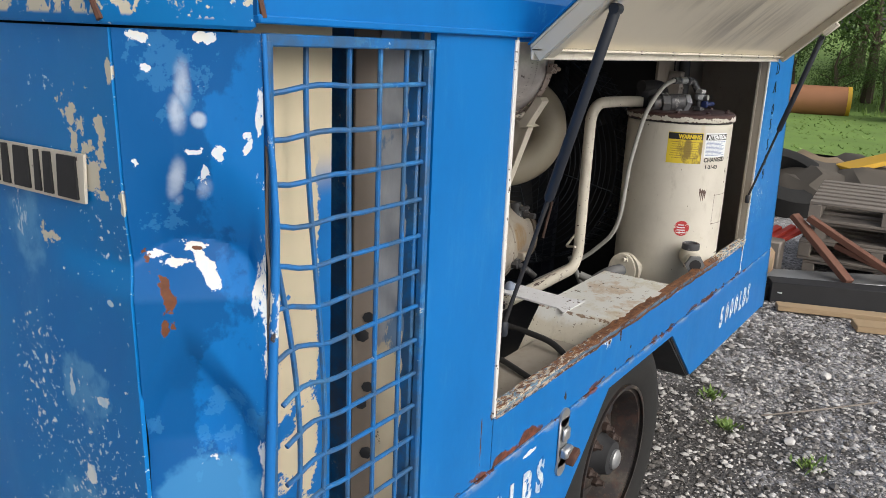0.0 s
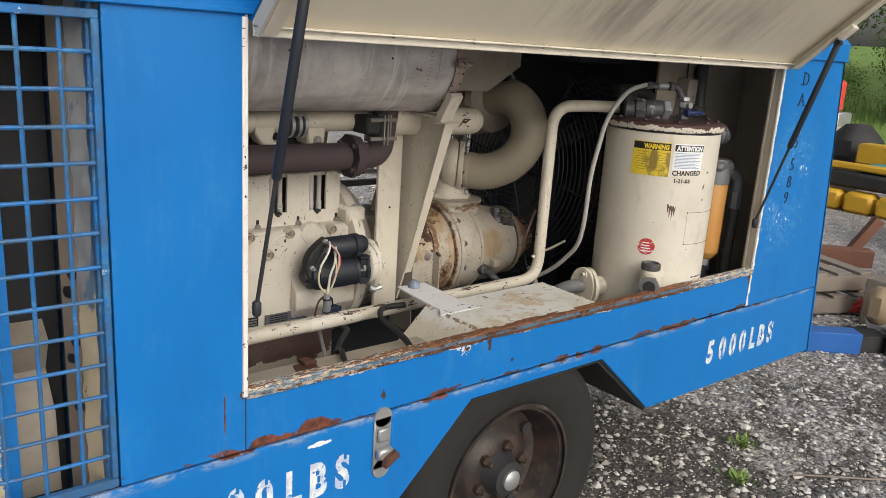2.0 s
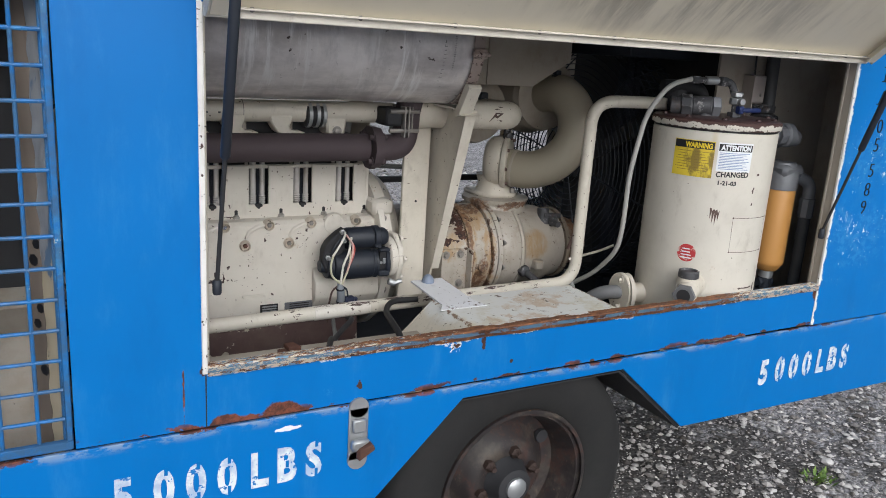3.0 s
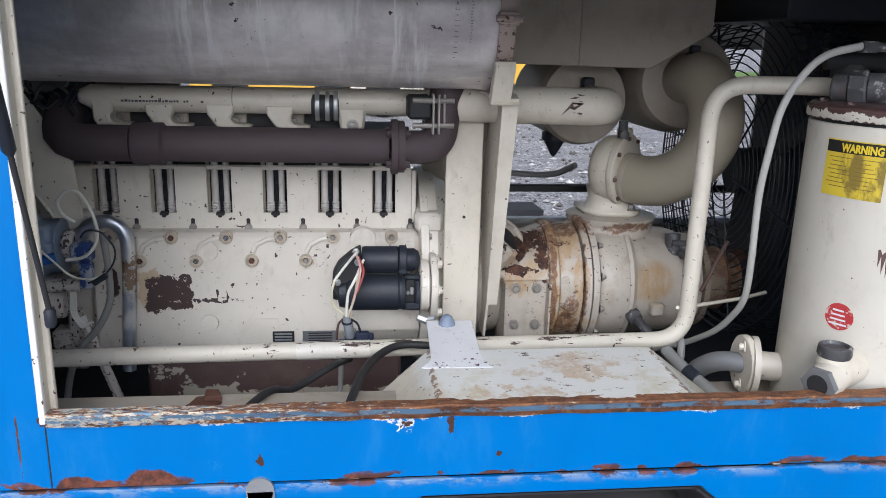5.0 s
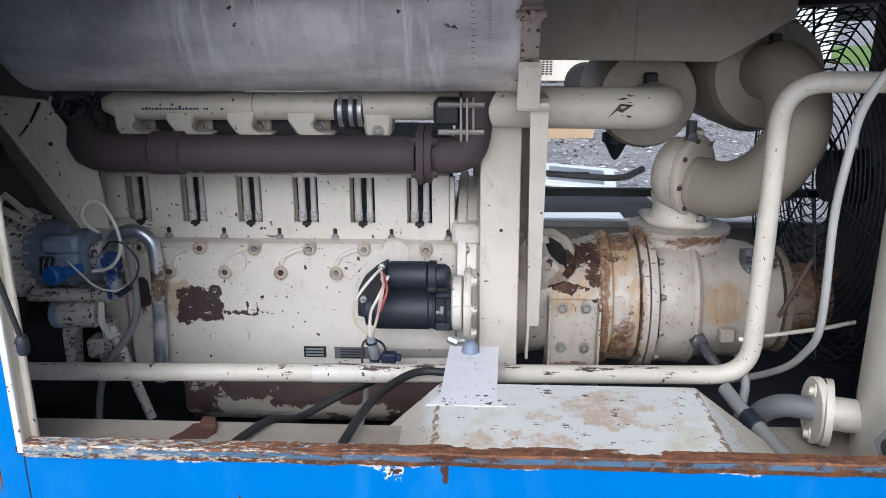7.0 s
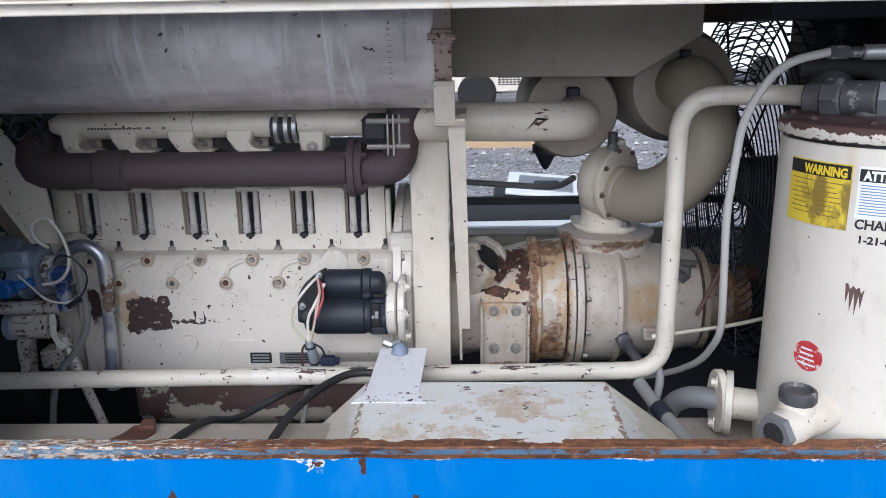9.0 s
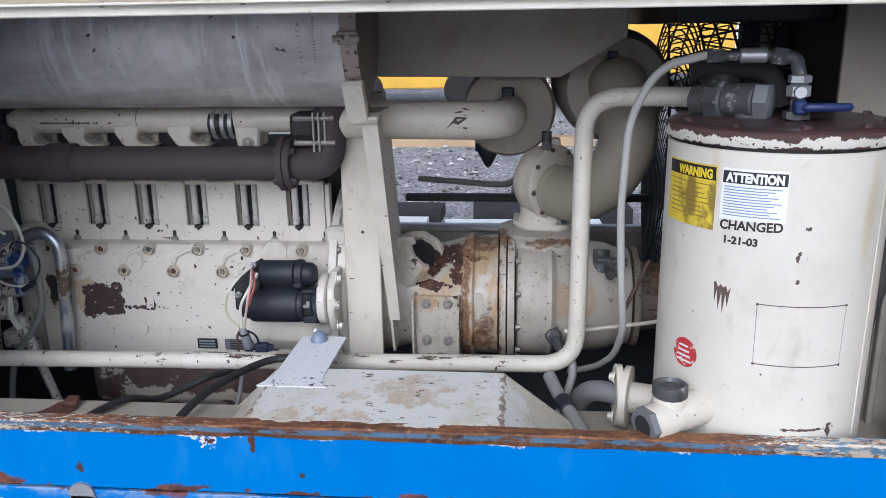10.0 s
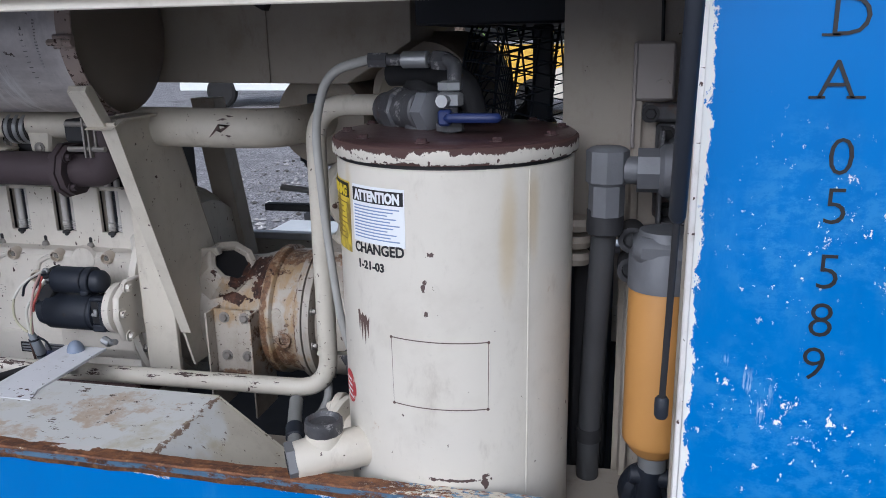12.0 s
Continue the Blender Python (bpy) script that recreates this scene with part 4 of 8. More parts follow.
# roof with its drip edge and sloping sides
roof_poly = [(-0.006, 1.548), (-0.006, 1.60), (0.02, 1.625), (0.26, 1.735), (1.35, 1.735), (1.60, 1.625), (1.62, 1.548), (1.61, 1.548), (1.59, 1.615), (1.345, 1.725), (0.265, 1.725), (0.03, 1.617), (0.006, 1.596), (0.006, 1.548)]
part("roof", prism(roof_poly, "yz", -0.60, 2.275, 0.0), M_BLUE_CORNER, housing, "blue sheet roof with sloping sides", False)
part("roof", prism([(-0.596, -0.004), (-0.596, 1.6), (-0.712, 1.5), (-0.712, 0.118)], "xy", 1.531, 1.60, 0.004), M_BLUE_FRONT, housing, "blue nose of the roof with chipped cream edge")
part("drip_edge", box(-0.60, 2.275, -0.010, 0.002, 1.539, 1.549, 0.002), M_BLUE, housing)
torn = Shade("torn_sheet_edge")
tn = torn.noise(16, 8, 0.72, (1, 1, 0.5))
tcol = torn.mix(torn.step(tn, 0.55, 0.58), BLUE, CREAM_PALE)
tcol = torn.mix(torn.step(torn.noise(20, 7, 0.7, (1, 1, 0.5), (4, 4, 4)), 0.58, 0.62), tcol, (0.05, 0.04, 0.045))
M_TORN = torn.done(tcol, 0.6, 0.0, torn.noise(60, 6), 0.5, 0.003)
part("corner_seam", sweep([(-0.594, -0.002, 0.42), (-0.592, -0.003, 0.93), (-0.585, -0.005, 1.10), (-0.580, -0.006, 1.20), (-0.574, -0.004, 1.30), (-0.579, -0.006, 1.37), (-0.585, -0.004, 1.44), (-0.588, -0.003, 1.528)], [0.007, 0.007, 0.006, 0.006, 0.005, 0.004, 0.003, 0.003], 10), M_TORN, housing, "torn corner seam with bare metal")
part("torn_lip", crumple(sheet((-0.584, 0.002, 1.12), (-0.566, 0.016, 1.12), (-0.572, 0.012, 1.46), (-0.580, 0.002, 1.46), 4, 30, 0.003), 0.006, 16), plain("browned_bare_edge", (0.15, 0.12, 0.10), 0.6, 0.2, 16, 0.6, 0.5), housing, "bent bare-metal lip at the torn corner")
part("roof_seam", sweep([(-0.592, -0.008, 1.545), (-0.600, 0.0, 1.60), (-0.606, 0.03, 1.64)], 0.004, 6), M_RUSTY, housing)
part("roof_seam", sweep([(-0.712, 0.118, 1.536), (-0.715, 0.15, 1.602)], 0.004, 6), M_RUSTY, housing)

# grille: wires 63 mm apart, bent near the corner
grille = part("grille_frame", join(box(-0.580, -0.246, 0.0, 0.014, 1.514, 1.529), box(-0.580, -0.246, 0.0, 0.014, 0.704, 0.722), box(-0.258, -0.246, 0.001, 0.014, 0.722, 1.516), sweep([(-0.576, 0.008, 0.71), (-0.566, 0.022, 0.85), (-0.556, 0.03, 1.0), (-0.558, 0.024, 1.15), (-0.566, 0.014, 1.30), (-0.576, 0.008, 1.42), (-0.578, 0.006, 1.52)], 0.009, 8)),
              M_GRILLE, housing, "blue grille frame with worn edges")


def bent(x, z):
    k = max(0.0, (-0.40 - x) / 0.17) ** 1.3
    return (x + 0.026 * k * math.sin(z * 7.0 + 1.0), 0.010 + 0.045 * k * (0.5 + 0.5 * math.sin(z * 5.0)), z + 0.012 * k * math.sin(x * 40 + z * 9))


for i in range(5):
    x = -0.303 - 0.0595 * i
    part("vertical_wire", sweep([bent(x, 0.71 + 0.03 * j) for j in range(28)], 0.0038, 8), M_GRILLE, grille)
for i in range(13):
    z = 0.765 + 0.0583 * i
    part("horizontal_wire", sweep([bent(-0.25 - 0.0215 * j, z) for j in range(16)], 0.0038, 8), M_GRILLE, grille)
ps = Shade("peeling_enamel")
pz = ps.step(ps.axis(2), 0.95, 1.30, 0.10, -0.10)
peel = ps.step(ps.math("ADD", ps.noise(7, 7, 0.62, (1, 1, 1.3), (2, 0, 3)), pz), 0.56, 0.575)
edge = ps.step(ps.math("ADD", ps.axis(0), ps.math("MULTIPLY", ps.noise(30, 6, 0.7), 0.05)), -0.396, -0.393)
edge = ps.both(edge, ps.step(ps.axis(2), 1.38, 1.30))
M_PEEL = ps.done(ps.mix(ps.any(peel, edge), tones(ps, (0.62, 0.54, 0.38), 0.05, 5), tones(ps, BLUE, 0.1, 5)), 0.5, 0.0, ps.math("MULTIPLY", peel, 1.0), 0.3, 0.002)
part("inner_panel", sheet((-0.572, 0.058, 0.55), (-0.388, 0.078, 0.55), (-0.388, 0.076, 1.60), (-0.572, 0.058, 1.60), 8, 30, 0.010), M_PEEL, housing, "cream inner panel with ragged blue patches")
st = Shade("stripped_channel_face")
st_col = st.mix(st.noise(14, 6, 0.7, (1, 1, 0.25)), (0.16, 0.17, 0.19), (0.50, 0.52, 0.55))
st_col = st.mix(st.both(st.step(st.noise(9, 7, 0.65, (1, 1, 0.35), (3, 1, 1)), 0.48, 0.52), 0.8), st_col, (0.08, 0.17, 0.30))
st_low = st.math("ADD", st.step(st.axis(2), 1.20, 0.95, -0.12, 0.20), st.noise(10, 7, 0.65, (1, 1, 0.4), (6, 2, 1)))
st_col = st.mix(st.step(st_low, 0.54, 0.57), st_col, (0.56, 0.48, 0.34))
M_STRIP = st.done(st.mix(st.step(st.noise(24, 6, 0.7, (1, 1, 0.5), (1, 7, 2)), 0.66, 0.69), st_col, (0.05, 0.04, 0.04)), 0.5, 0.2, st.noise(60, 5), 0.3, 0.001)
# dusty brown with the enclosure's shade mixed into the base colour
M_SHADED = plain("brown_dusty_shaded_enamel", (0.16, 0.13, 0.105), 0.6, 0.0, 12, 0.5, 0.3)
part("cooler_tube", prism([(-0.2775, 0.081), (-0.300, 0.111), (-0.262, 0.146), (-0.262, 0.081)], "xy", 0.5, 1.62, 0.003), M_SHADED, housing, "dusty brown upright channel, darkened for the shade behind the grille")
for k in range(5):
    part("dark_spot", lathe((-0.284 - 0.006 * (k % 2), 0.088 + 0.008 * (k % 2), 0.835 + 0.062 * k + 0.03 * (k % 2)), (-0.8, -0.6, 0), [(0, 0.012 - 0.002 * (k % 3)), (0.0006, 0.010), (0.0007, 0)], 7), M_INK, housing)
part("foil_strip", crumple(sheet((-0.2775, 0.079, 0.60), (-0.261, 0.033, 0.60), (-0.261, 0.033, 1.60), (-0.2775, 0.079, 1.60), 8, 130, 0.004), 0.005, 24), M_STRIP, housing, "bare metal strip with blue and cream paint left on it")
part("side_channel", box(-0.262, -0.250, 0.016, 0.34, 0.55, 1.60, 0.003), M_GRILLE, housing)
# dark sheet added to give the darkness behind the grille and hide the engine
part("grille_shade_sheet", box(-0.60, -0.27, 0.262, 0.272, 0.45, 1.62, 0.002), M_DARK, housing)
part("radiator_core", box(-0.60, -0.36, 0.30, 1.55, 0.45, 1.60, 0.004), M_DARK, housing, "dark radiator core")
part("core_bracket", prism([(0.19, 0.62), (0.30, 0.62), (0.30, 0.98), (0.22, 0.92), (0.26, 0.85), (0.20, 0.78)], "yz", -0.40, -0.30, 0.0), M_CREAM_IN, housing)

# edges of the door opening
part("jamb", join(box(-0.004, 0.0, -0.003, 0.03, 0.826, 1.548, 0.001), box(-0.004, 0.010, 0.022, 0.030, 0.826, 1.548, 0.002)), M_CREAM, housing, "cream door jamb with worn white edge")
part("jamb_edge", box(-0.010, 0.001, -0.004, 0.004, 0.82, 1.535, 0.0015), cream_paint("chipped_white_edge", (0.74, 0.73, 0.68), 0.66), housing)
part("jamb", join(box(1.856, 1.860, -0.001, 0.034, 0.826, 1.548, 0.001), box(1.852, 1.860, 0.026, 0.034, 0.826, 1.548, 0.001)), M_CREAM_IN, housing, "cream door jamb with worn white edge")
part("jamb_edge", box(1.854, 1.862, -0.004, 0.003, 0.82, 1.535, 0.0015), bpy.data.materials["chipped_white_edge"], housing)
sill = sheet((0.0, -0.006, 0.816), (1.858, -0.006, 0.816), (1.858, -0.006, 0.838), (0.0, -0.006, 0.838), 140, 2, 0.0)
lip = sheet((0.0, -0.007, 0.838), (1.858, -0.007, 0.838), (1.858, 0.021, 0.836), (0.0, 0.021, 0.836), 140, 3, 0.004)
for b in (sill, lip):
    for v in b.verts:
        v.co.z += 0.0016 * noise.noise(Vector((v.co.x * 14, v.co.y * 30, 0.3))) + 0.0014 * noise.noise(Vector((v.co.x * 45, 2.0, v.co.z * 60)))
        v.co.y += 0.004 * noise.noise(Vector((v.co.x * 18, 7.0, v.co.z * 20)))
part("sill", join(sill, lip), M_SILL, housing, "rusty sill with flaking white and blue paint")
part("head_rail", box(0.0, 1.858, 0.001, 0.05, 1.532, 1.56, 0.003), M_BLUE, housing)
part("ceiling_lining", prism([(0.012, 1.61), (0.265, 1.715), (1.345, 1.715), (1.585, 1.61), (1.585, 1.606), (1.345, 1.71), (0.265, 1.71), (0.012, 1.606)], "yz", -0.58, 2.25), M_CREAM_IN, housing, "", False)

# wheel box inside the opening
wb = [(0.44, 0.66), (0.627, 0.836), (1.072, 0.836), (1.30, 0.66)]
part("wheel_box", join(prism(wb + [(1.29, 0.655), (1.068, 0.828), (0.631, 0.828), (0.45, 0.655)], "xz", 0.012, 0.228, 0.001), prism(wb, "xz", 0.228, 0.234)), M_SHELF, housing, "cream steel wheel box with rust stains", False)
tab = sheet((0.629, 0.178, 0.8390), (0.726, 0.184, 0.8390), (0.733, 0.381, 0.8440), (0.637, 0.381, 0.8440), 4, 6, 0.005)
part("wheel_box_tab", tab, cream_paint("whitish_overspray", (0.73, 0.74, 0.74), 0.66, None, 0.45, 0.1), housing, "whitish painted mounting tab")
part("tab_skirt", sheet((0.608, 0.150, 0.8372), (0.742, 0.148, 0.8372), (0.727, 0.185, 0.8400), (0.628, 0.179, 0.8400), 6, 3, 0.003), cream_paint("chipped_tab_edge", (0.70, 0.71, 0.71), 0.58, None, 0.45, 0.1), housing)
part("cone_nut", join(lathe((0.678, 0.358, 0.843), (0, 0, 1), [(0, 0.018), (0.004, 0.018), (0.010, 0.016), (0.018, 0.011), (0.022, 0.005), (0.023, 0)], 10)), plain("pale_blue_cap", (0.20, 0.24, 0.32), 0.5, 0.1, 40, 0.4, 0.5), housing, "pale blue-grey domed nut")
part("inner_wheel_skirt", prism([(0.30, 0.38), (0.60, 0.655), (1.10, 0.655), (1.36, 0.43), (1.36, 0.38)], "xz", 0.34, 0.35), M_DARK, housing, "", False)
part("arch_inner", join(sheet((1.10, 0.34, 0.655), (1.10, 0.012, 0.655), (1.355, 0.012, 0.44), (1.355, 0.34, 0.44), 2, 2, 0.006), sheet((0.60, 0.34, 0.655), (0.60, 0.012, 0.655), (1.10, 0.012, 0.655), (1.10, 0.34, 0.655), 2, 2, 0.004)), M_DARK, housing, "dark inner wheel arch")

# chassis, floor and the far side
part("frame_rail", join(box(-0.25, 0.62, 0.06, 0.19, 0.765, 0.775, 0.002), box(-0.25, 0.62, 0.18, 0.19, 0.66, 0.765, 0.002)), M_CREAM_IN, housing, "cream frame rail with primer patches")
part("frame_rail", box(1.08, 1.86, 0.02, 0.33, 0.70, 0.712, 0.002), M_CREAM_IN, housing)
part("rail_clip", join(prism([(0.172, 0.122), (0.236, 0.128), (0.246, 0.150), (0.228, 0.178), (0.196, 0.174), (0.188, 0.146)], "xy", 0.775, 0.779, 0.001), prism([(0.214, 0.150), (0.246, 0.150), (0.236, 0.180), (0.212, 0.182)], "xy", 0.779, 0.790, 0.002)), M_RUSTY, housing, "rusty bent clip")
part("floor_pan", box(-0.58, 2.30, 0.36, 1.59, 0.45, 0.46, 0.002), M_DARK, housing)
part("far_skirt", box(-0.62, 2.40, 1.595, 1.607, 0.40, 0.79, 0.002), M_CREAM, housing)
part("far_sill", box(-0.20, 1.95, 1.56, 1.594, 0.775, 0.80, 0.003), cream_paint("pale_sill", (0.72, 0.72, 0.70), 0.72), housing, "pale far sill")
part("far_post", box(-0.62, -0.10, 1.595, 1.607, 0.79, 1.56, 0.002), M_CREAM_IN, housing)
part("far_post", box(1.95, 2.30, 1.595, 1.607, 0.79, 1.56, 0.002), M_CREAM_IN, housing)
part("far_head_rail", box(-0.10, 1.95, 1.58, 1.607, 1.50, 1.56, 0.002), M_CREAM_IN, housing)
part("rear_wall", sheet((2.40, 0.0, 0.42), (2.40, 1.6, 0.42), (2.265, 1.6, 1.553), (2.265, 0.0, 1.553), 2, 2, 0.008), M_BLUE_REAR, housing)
part("bulkhead", join(prism([(1.675, 1.61), (1.675, 1.13), (1.775, 1.13), (1.775, 0.50), (2.26, 0.50), (2.26, 1.61)], "xz", 0.345, 0.355, 0.001), box(2.215, 2.225, 0.03, 0.345, 0.50, 1.56, 0.002)), M_CREAM_IN, housing, "dusty cream bulkhead, painted darker for its shade")
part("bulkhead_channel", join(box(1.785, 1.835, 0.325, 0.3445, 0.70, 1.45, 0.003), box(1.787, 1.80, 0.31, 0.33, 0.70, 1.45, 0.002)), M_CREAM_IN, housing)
part("rear_floor", box(1.36, 2.30, 0.02, 0.34, 0.50, 0.51, 0.002), M_DARK, housing)
part("seam_line", box(-0.004, -0.001, 0.001, 0.008, 0.704, 0.826, 0), M_DARK, housing)

# marking on the side
up = lambda x, z: pose(x, -0.0012, z, 90, 0, 0)
for ch, x, x2 in zip("5000LBS", (-0.185, -0.108, -0.045, 0.018, 0.085, 0.142, 0.208), (1.655, 1.728, 1.792, 1.856, 1.922, 1.978, 2.044)):
    part("lettering", lettering(ch, 0.108, up(x, 0.547) @ Matrix.Diagonal((0.72, 1, 1, 1)), 0.0006, 0.0045), M_STENCIL, housing, "worn white stencilled marking")
    part("lettering", lettering(ch, 0.108, up(x2, 0.532) @ Matrix.Diagonal((0.72, 1, 1, 1)), 0.0006, 0.0045), M_STENCIL, housing, "worn white stencilled marking")
for ch, x, x2 in zip("5000LBS", (-0.185, -0.108, -0.045, 0.018, 0.085, 0.142, 0.208), (1.655, 1.728, 1.792, 1.856, 1.922, 1.978, 2.044)):
    for x_, z_ in ((x, 0.547), (x2, 0.532)):
        for lo, hi in (((-0.004, 0.014), (0.066, 0.084)) if ch in "0S" else ((0.030, 0.046),) if ch in "B" else ()):
            part("stencil_bridge", box(x_ + 0.0205, x_ + 0.0275, -0.0024, -0.0019, z_ + lo, z_ + hi, 0), M_BLUE, housing)
for ch, x, z in (("D", 1.985, 1.455), ("A", 1.980, 1.388), ("0", 1.998, 1.303), ("5", 1.998, 1.246), ("5", 1.998, 1.168), ("8", 1.996, 1.108), ("9", 1.993, 1.052)):
    part("lettering", lettering(ch, 0.062, up(x, z), 0.0008, -0.0008), M_INK, housing, "black stencilled marking")
for x0, x1, z in ((1.980, 1.999, 1.455), (1.980, 1.999, 1.4965), (1.973, 1.990, 1.388), (2.012, 2.031, 1.388)):
    part("serif", box(x0, x1, -0.002, -0.0004, z, z + 0.0028, 0), M_INK, housing)
latch = part("door_latch", join(box(0.305, 0.352, -0.006, 0.0, 0.562, 0.690, 0.003), rod((0.328, -0.006, 0.690), (0.328, 0.0, 0.690), 0.0235, 16), rod((0.328, -0.006, 0.562), (0.328, 0.0, 0.562), 0.0235, 16)), M_GALV, housing, "worn chromed latch with rusty handle")
part("latch_handle", join(box(0.312, 0.345, -0.016, -0.006, 0.632, 0.665, 0.004), box(0.308, 0.350, -0.026, -0.006, 0.592, 0.618, 0.005)), M_GALV, latch)
part("latch_tongue", prism([(0.318, 0.575), (0.358, 0.598), (0.350, 0.614), (0.320, 0.600)], "xz", -0.040, -0.018, 0.003), M_RUSTY, latch)

# ---- raised access door, hinged along the roof
ang = 42
door = thing("access_door", "raised blue and cream access door propped open on gas springs", "door", (0.93, -0.03, 1.52))
hinge = pose(0, -0.028, 1.522, -ang, 0, 0)
door_skin = lambda bm: move(bm, hinge)
s = Shade("cream_door_enamel")
soot = s.both(s.step(s.noise(16.0, 6, 0.7, (1, 0.15, 0.15)), 0.40, 0.66), s.any(s.blot((1.15, -0.12, 1.61), (0.42, 0.10, 0.10), 5, 0.4, 0.6), s.blot((0.55, -0.20, 1.68), (0.25, 0.07, 0.07), 5, 0.5, 0.6)))
M_DOOR = s.done(s.mix(s.both(soot, 0.75), tones(s, (0.60, 0.55, 0.45), 0.10, 3), (0.22, 0.20, 0.17)), 0.4, 0.0, s.noise(40, 4), 0.1, 0.001)
part("door_sheet", door_skin(box(-0.004, 1.846, -0.70, 0.0, 0.0, 0.006, 0.002)), M_DOOR, door, "cream inner face of the door with soot marks", False)
part("outer_skin", door_skin(box(-0.006, 1.848, -0.70, 0.0, 0.0065, 0.010, 0.001)), M_BLUE, door)
part("side_flange", door_skin(join(box(-0.004, 0.0, -0.70, 0.0, -0.028, 0.0, 0.001), box(0.0, 0.03, -0.70, -0.01, -0.030, -0.026, 0.001))), M_DOOR, door)
part("side_flange", door_skin(join(box(1.842, 1.846, -0.70, 0.0, -0.028, 0.0, 0.001), box(1.806, 1.842, -0.70, -0.01, -0.030, -0.026, 0.001))), M_DOOR, door)
part("bottom_flange", join(box(-0.004, 1.846, -0.034, -0.028, 1.503, 1.523, 0.002), box(-0.004, 1.846, -0.05, -0.028, 1.518, 1.522, 0.001)), cream_paint("bright_cream_edge", (0.72, 0.68, 0.57), 0.80), door, "cream flange along the hinge")
for i in range(9):
    part("rivet", lathe((0.08 + 0.208 * i, -0.034, 1.520), (0, -1, 0), [(0, 0.005), (0.002, 0.005), (0.004, 0.003), (0.0045, 0)], 10), M_BOLT, door)
for x in (0.014, 1.824):
    part("strut_bracket", move(box(x - 0.012, x + 0.018, -0.215, -0.16, -0.045, -0.026, 0.003), hinge), M_CREAM, door)


def gas_spring(x, group):
    top, foot = Vector((x, -0.165, 1.590)), Vector((x, 0.004, 1.004))
    mid = top.lerp(foot, 0.565)
    g = thing("gas_spring", "black gas spring with thin rod propping the raised door", "gas spring", foot, group)
    part("cylinder", lathe(top, mid - top, [(0, 0.006), (0.008, 0.0095), ((mid - top).length - 0.006, 0.0095), ((mid - top).length, 0.006)], 16), M_BLACK, g)
    part("piston_rod", rod(mid, foot, 0.0042, 10), M_DARK, g)
    part("end_fitting", join(lathe(foot + Vector((0, 0, -0.022)), (0, 0, 1), [(0, 0.007), (0.004, 0.009), (0.026, 0.009), (0.03, 0.006)], 12)), M_BLACK, g)
    part("end_fitting", rod(top + Vector((-0.01, 0, 0.0)), top + Vector((0.012, 0, 0.0)), 0.009, 12), M_BLACK, g)


gas_spring(0.022, "door gas springs")
gas_spring(1.836, "door gas springs")

# ---- wheel
wheel = thing("trailer_wheel", "black worn trailer tyre on a rusty steel rim", "wheel", (0.81, 0.12, GROUND))
c = (0.81, 0.125, 0.349)
R = 0.378
prof = [(-0.075, 0.222), (-0.085, 0.235), (-0.095, 0.27), (-0.098, 0.30), (-0.092, 0.335), (-0.080, 0.358), (-0.068, 0.370), (-0.04, R - 0.002), (0.0, R), (0.04, R - 0.002), (0.068, 0.370), (0.085, 0.345), (0.098, 0.30), (0.085, 0.235), (0.075, 0.222), (-0.075, 0.222)]
part("tyre", lathe(c, (0, 1, 0), prof, 64, False), M_TYRE, wheel)
M_NUT = plain("greasy_wheel_nut", (0.055, 0.036, 0.030), 0.6, 0.3, 40, 0.5, 0.4)
M_RIM = cream_paint("rusty_rim_enamel", (0.018, 0.014, 0.014), 0.66, rim_marks, 0.6)
rim = part("rim", lathe(c, (0, 1, 0), [(-0.088, 0.216), (-0.088, 0.226), (-0.076, 0.226), (-0.076, 0.206), (-0.02, 0.185), (0.005, 0.180), (0.012, 0.150), (-0.016, 0.118), (-0.030, 0.105), (-0.036, 0.075), (0.0, 0.0)], 48, False), M_RIM, wheel, "rusty pressed steel rim")
part("hub", lathe(c, (0, -1, 0), [(0.0, 0.075), (0.03, 0.070), (0.04, 0.062), (0.060, 0.055), (0.078, 0.050), (0.082, 0.040), (0.082, 0.0)], 32), M_DARK, wheel, "greasy black hub")
part("hub_cap", lathe((0.81, 0.045, 0.349), (0, -1, 0), [(0, 0.030), (0.010, 0.030), (0.017, 0.022), (0.019, 0.0)], 24), M_GALV, wheel, "worn grey hub cap")
for i in range(6):
    a = 2 * math.pi * i / 6 + 0.3
    p = (0.81 + 0.083 * math.cos(a), 0.098, 0.349 + 0.083 * math.sin(a))
    part("lug_nut", lathe(p, (0, -1, 0), [(0, 0.016), (0.022, 0.016), (0.028, 0.010), (0.04, 0.008), (0.04, 0)], 6), M_NUT, wheel)
for i in range(4):
    a = 2 * math.pi * i / 4 + 0.6
    part("rim_hole", rod((0.81 + 0.158 * math.cos(a), 0.118, 0.349 + 0.158 * math.sin(a)), (0.81 + 0.158 * math.cos(a), 0.131, 0.349 + 0.158 * math.sin(a)), 0.019, 16), M_DARK, wheel)
single("axle", box(0.76, 0.86, 0.30, 1.3, 0.31, 0.39, 0.006), M_DARK, "dark square steel axle below the machine", "axle")

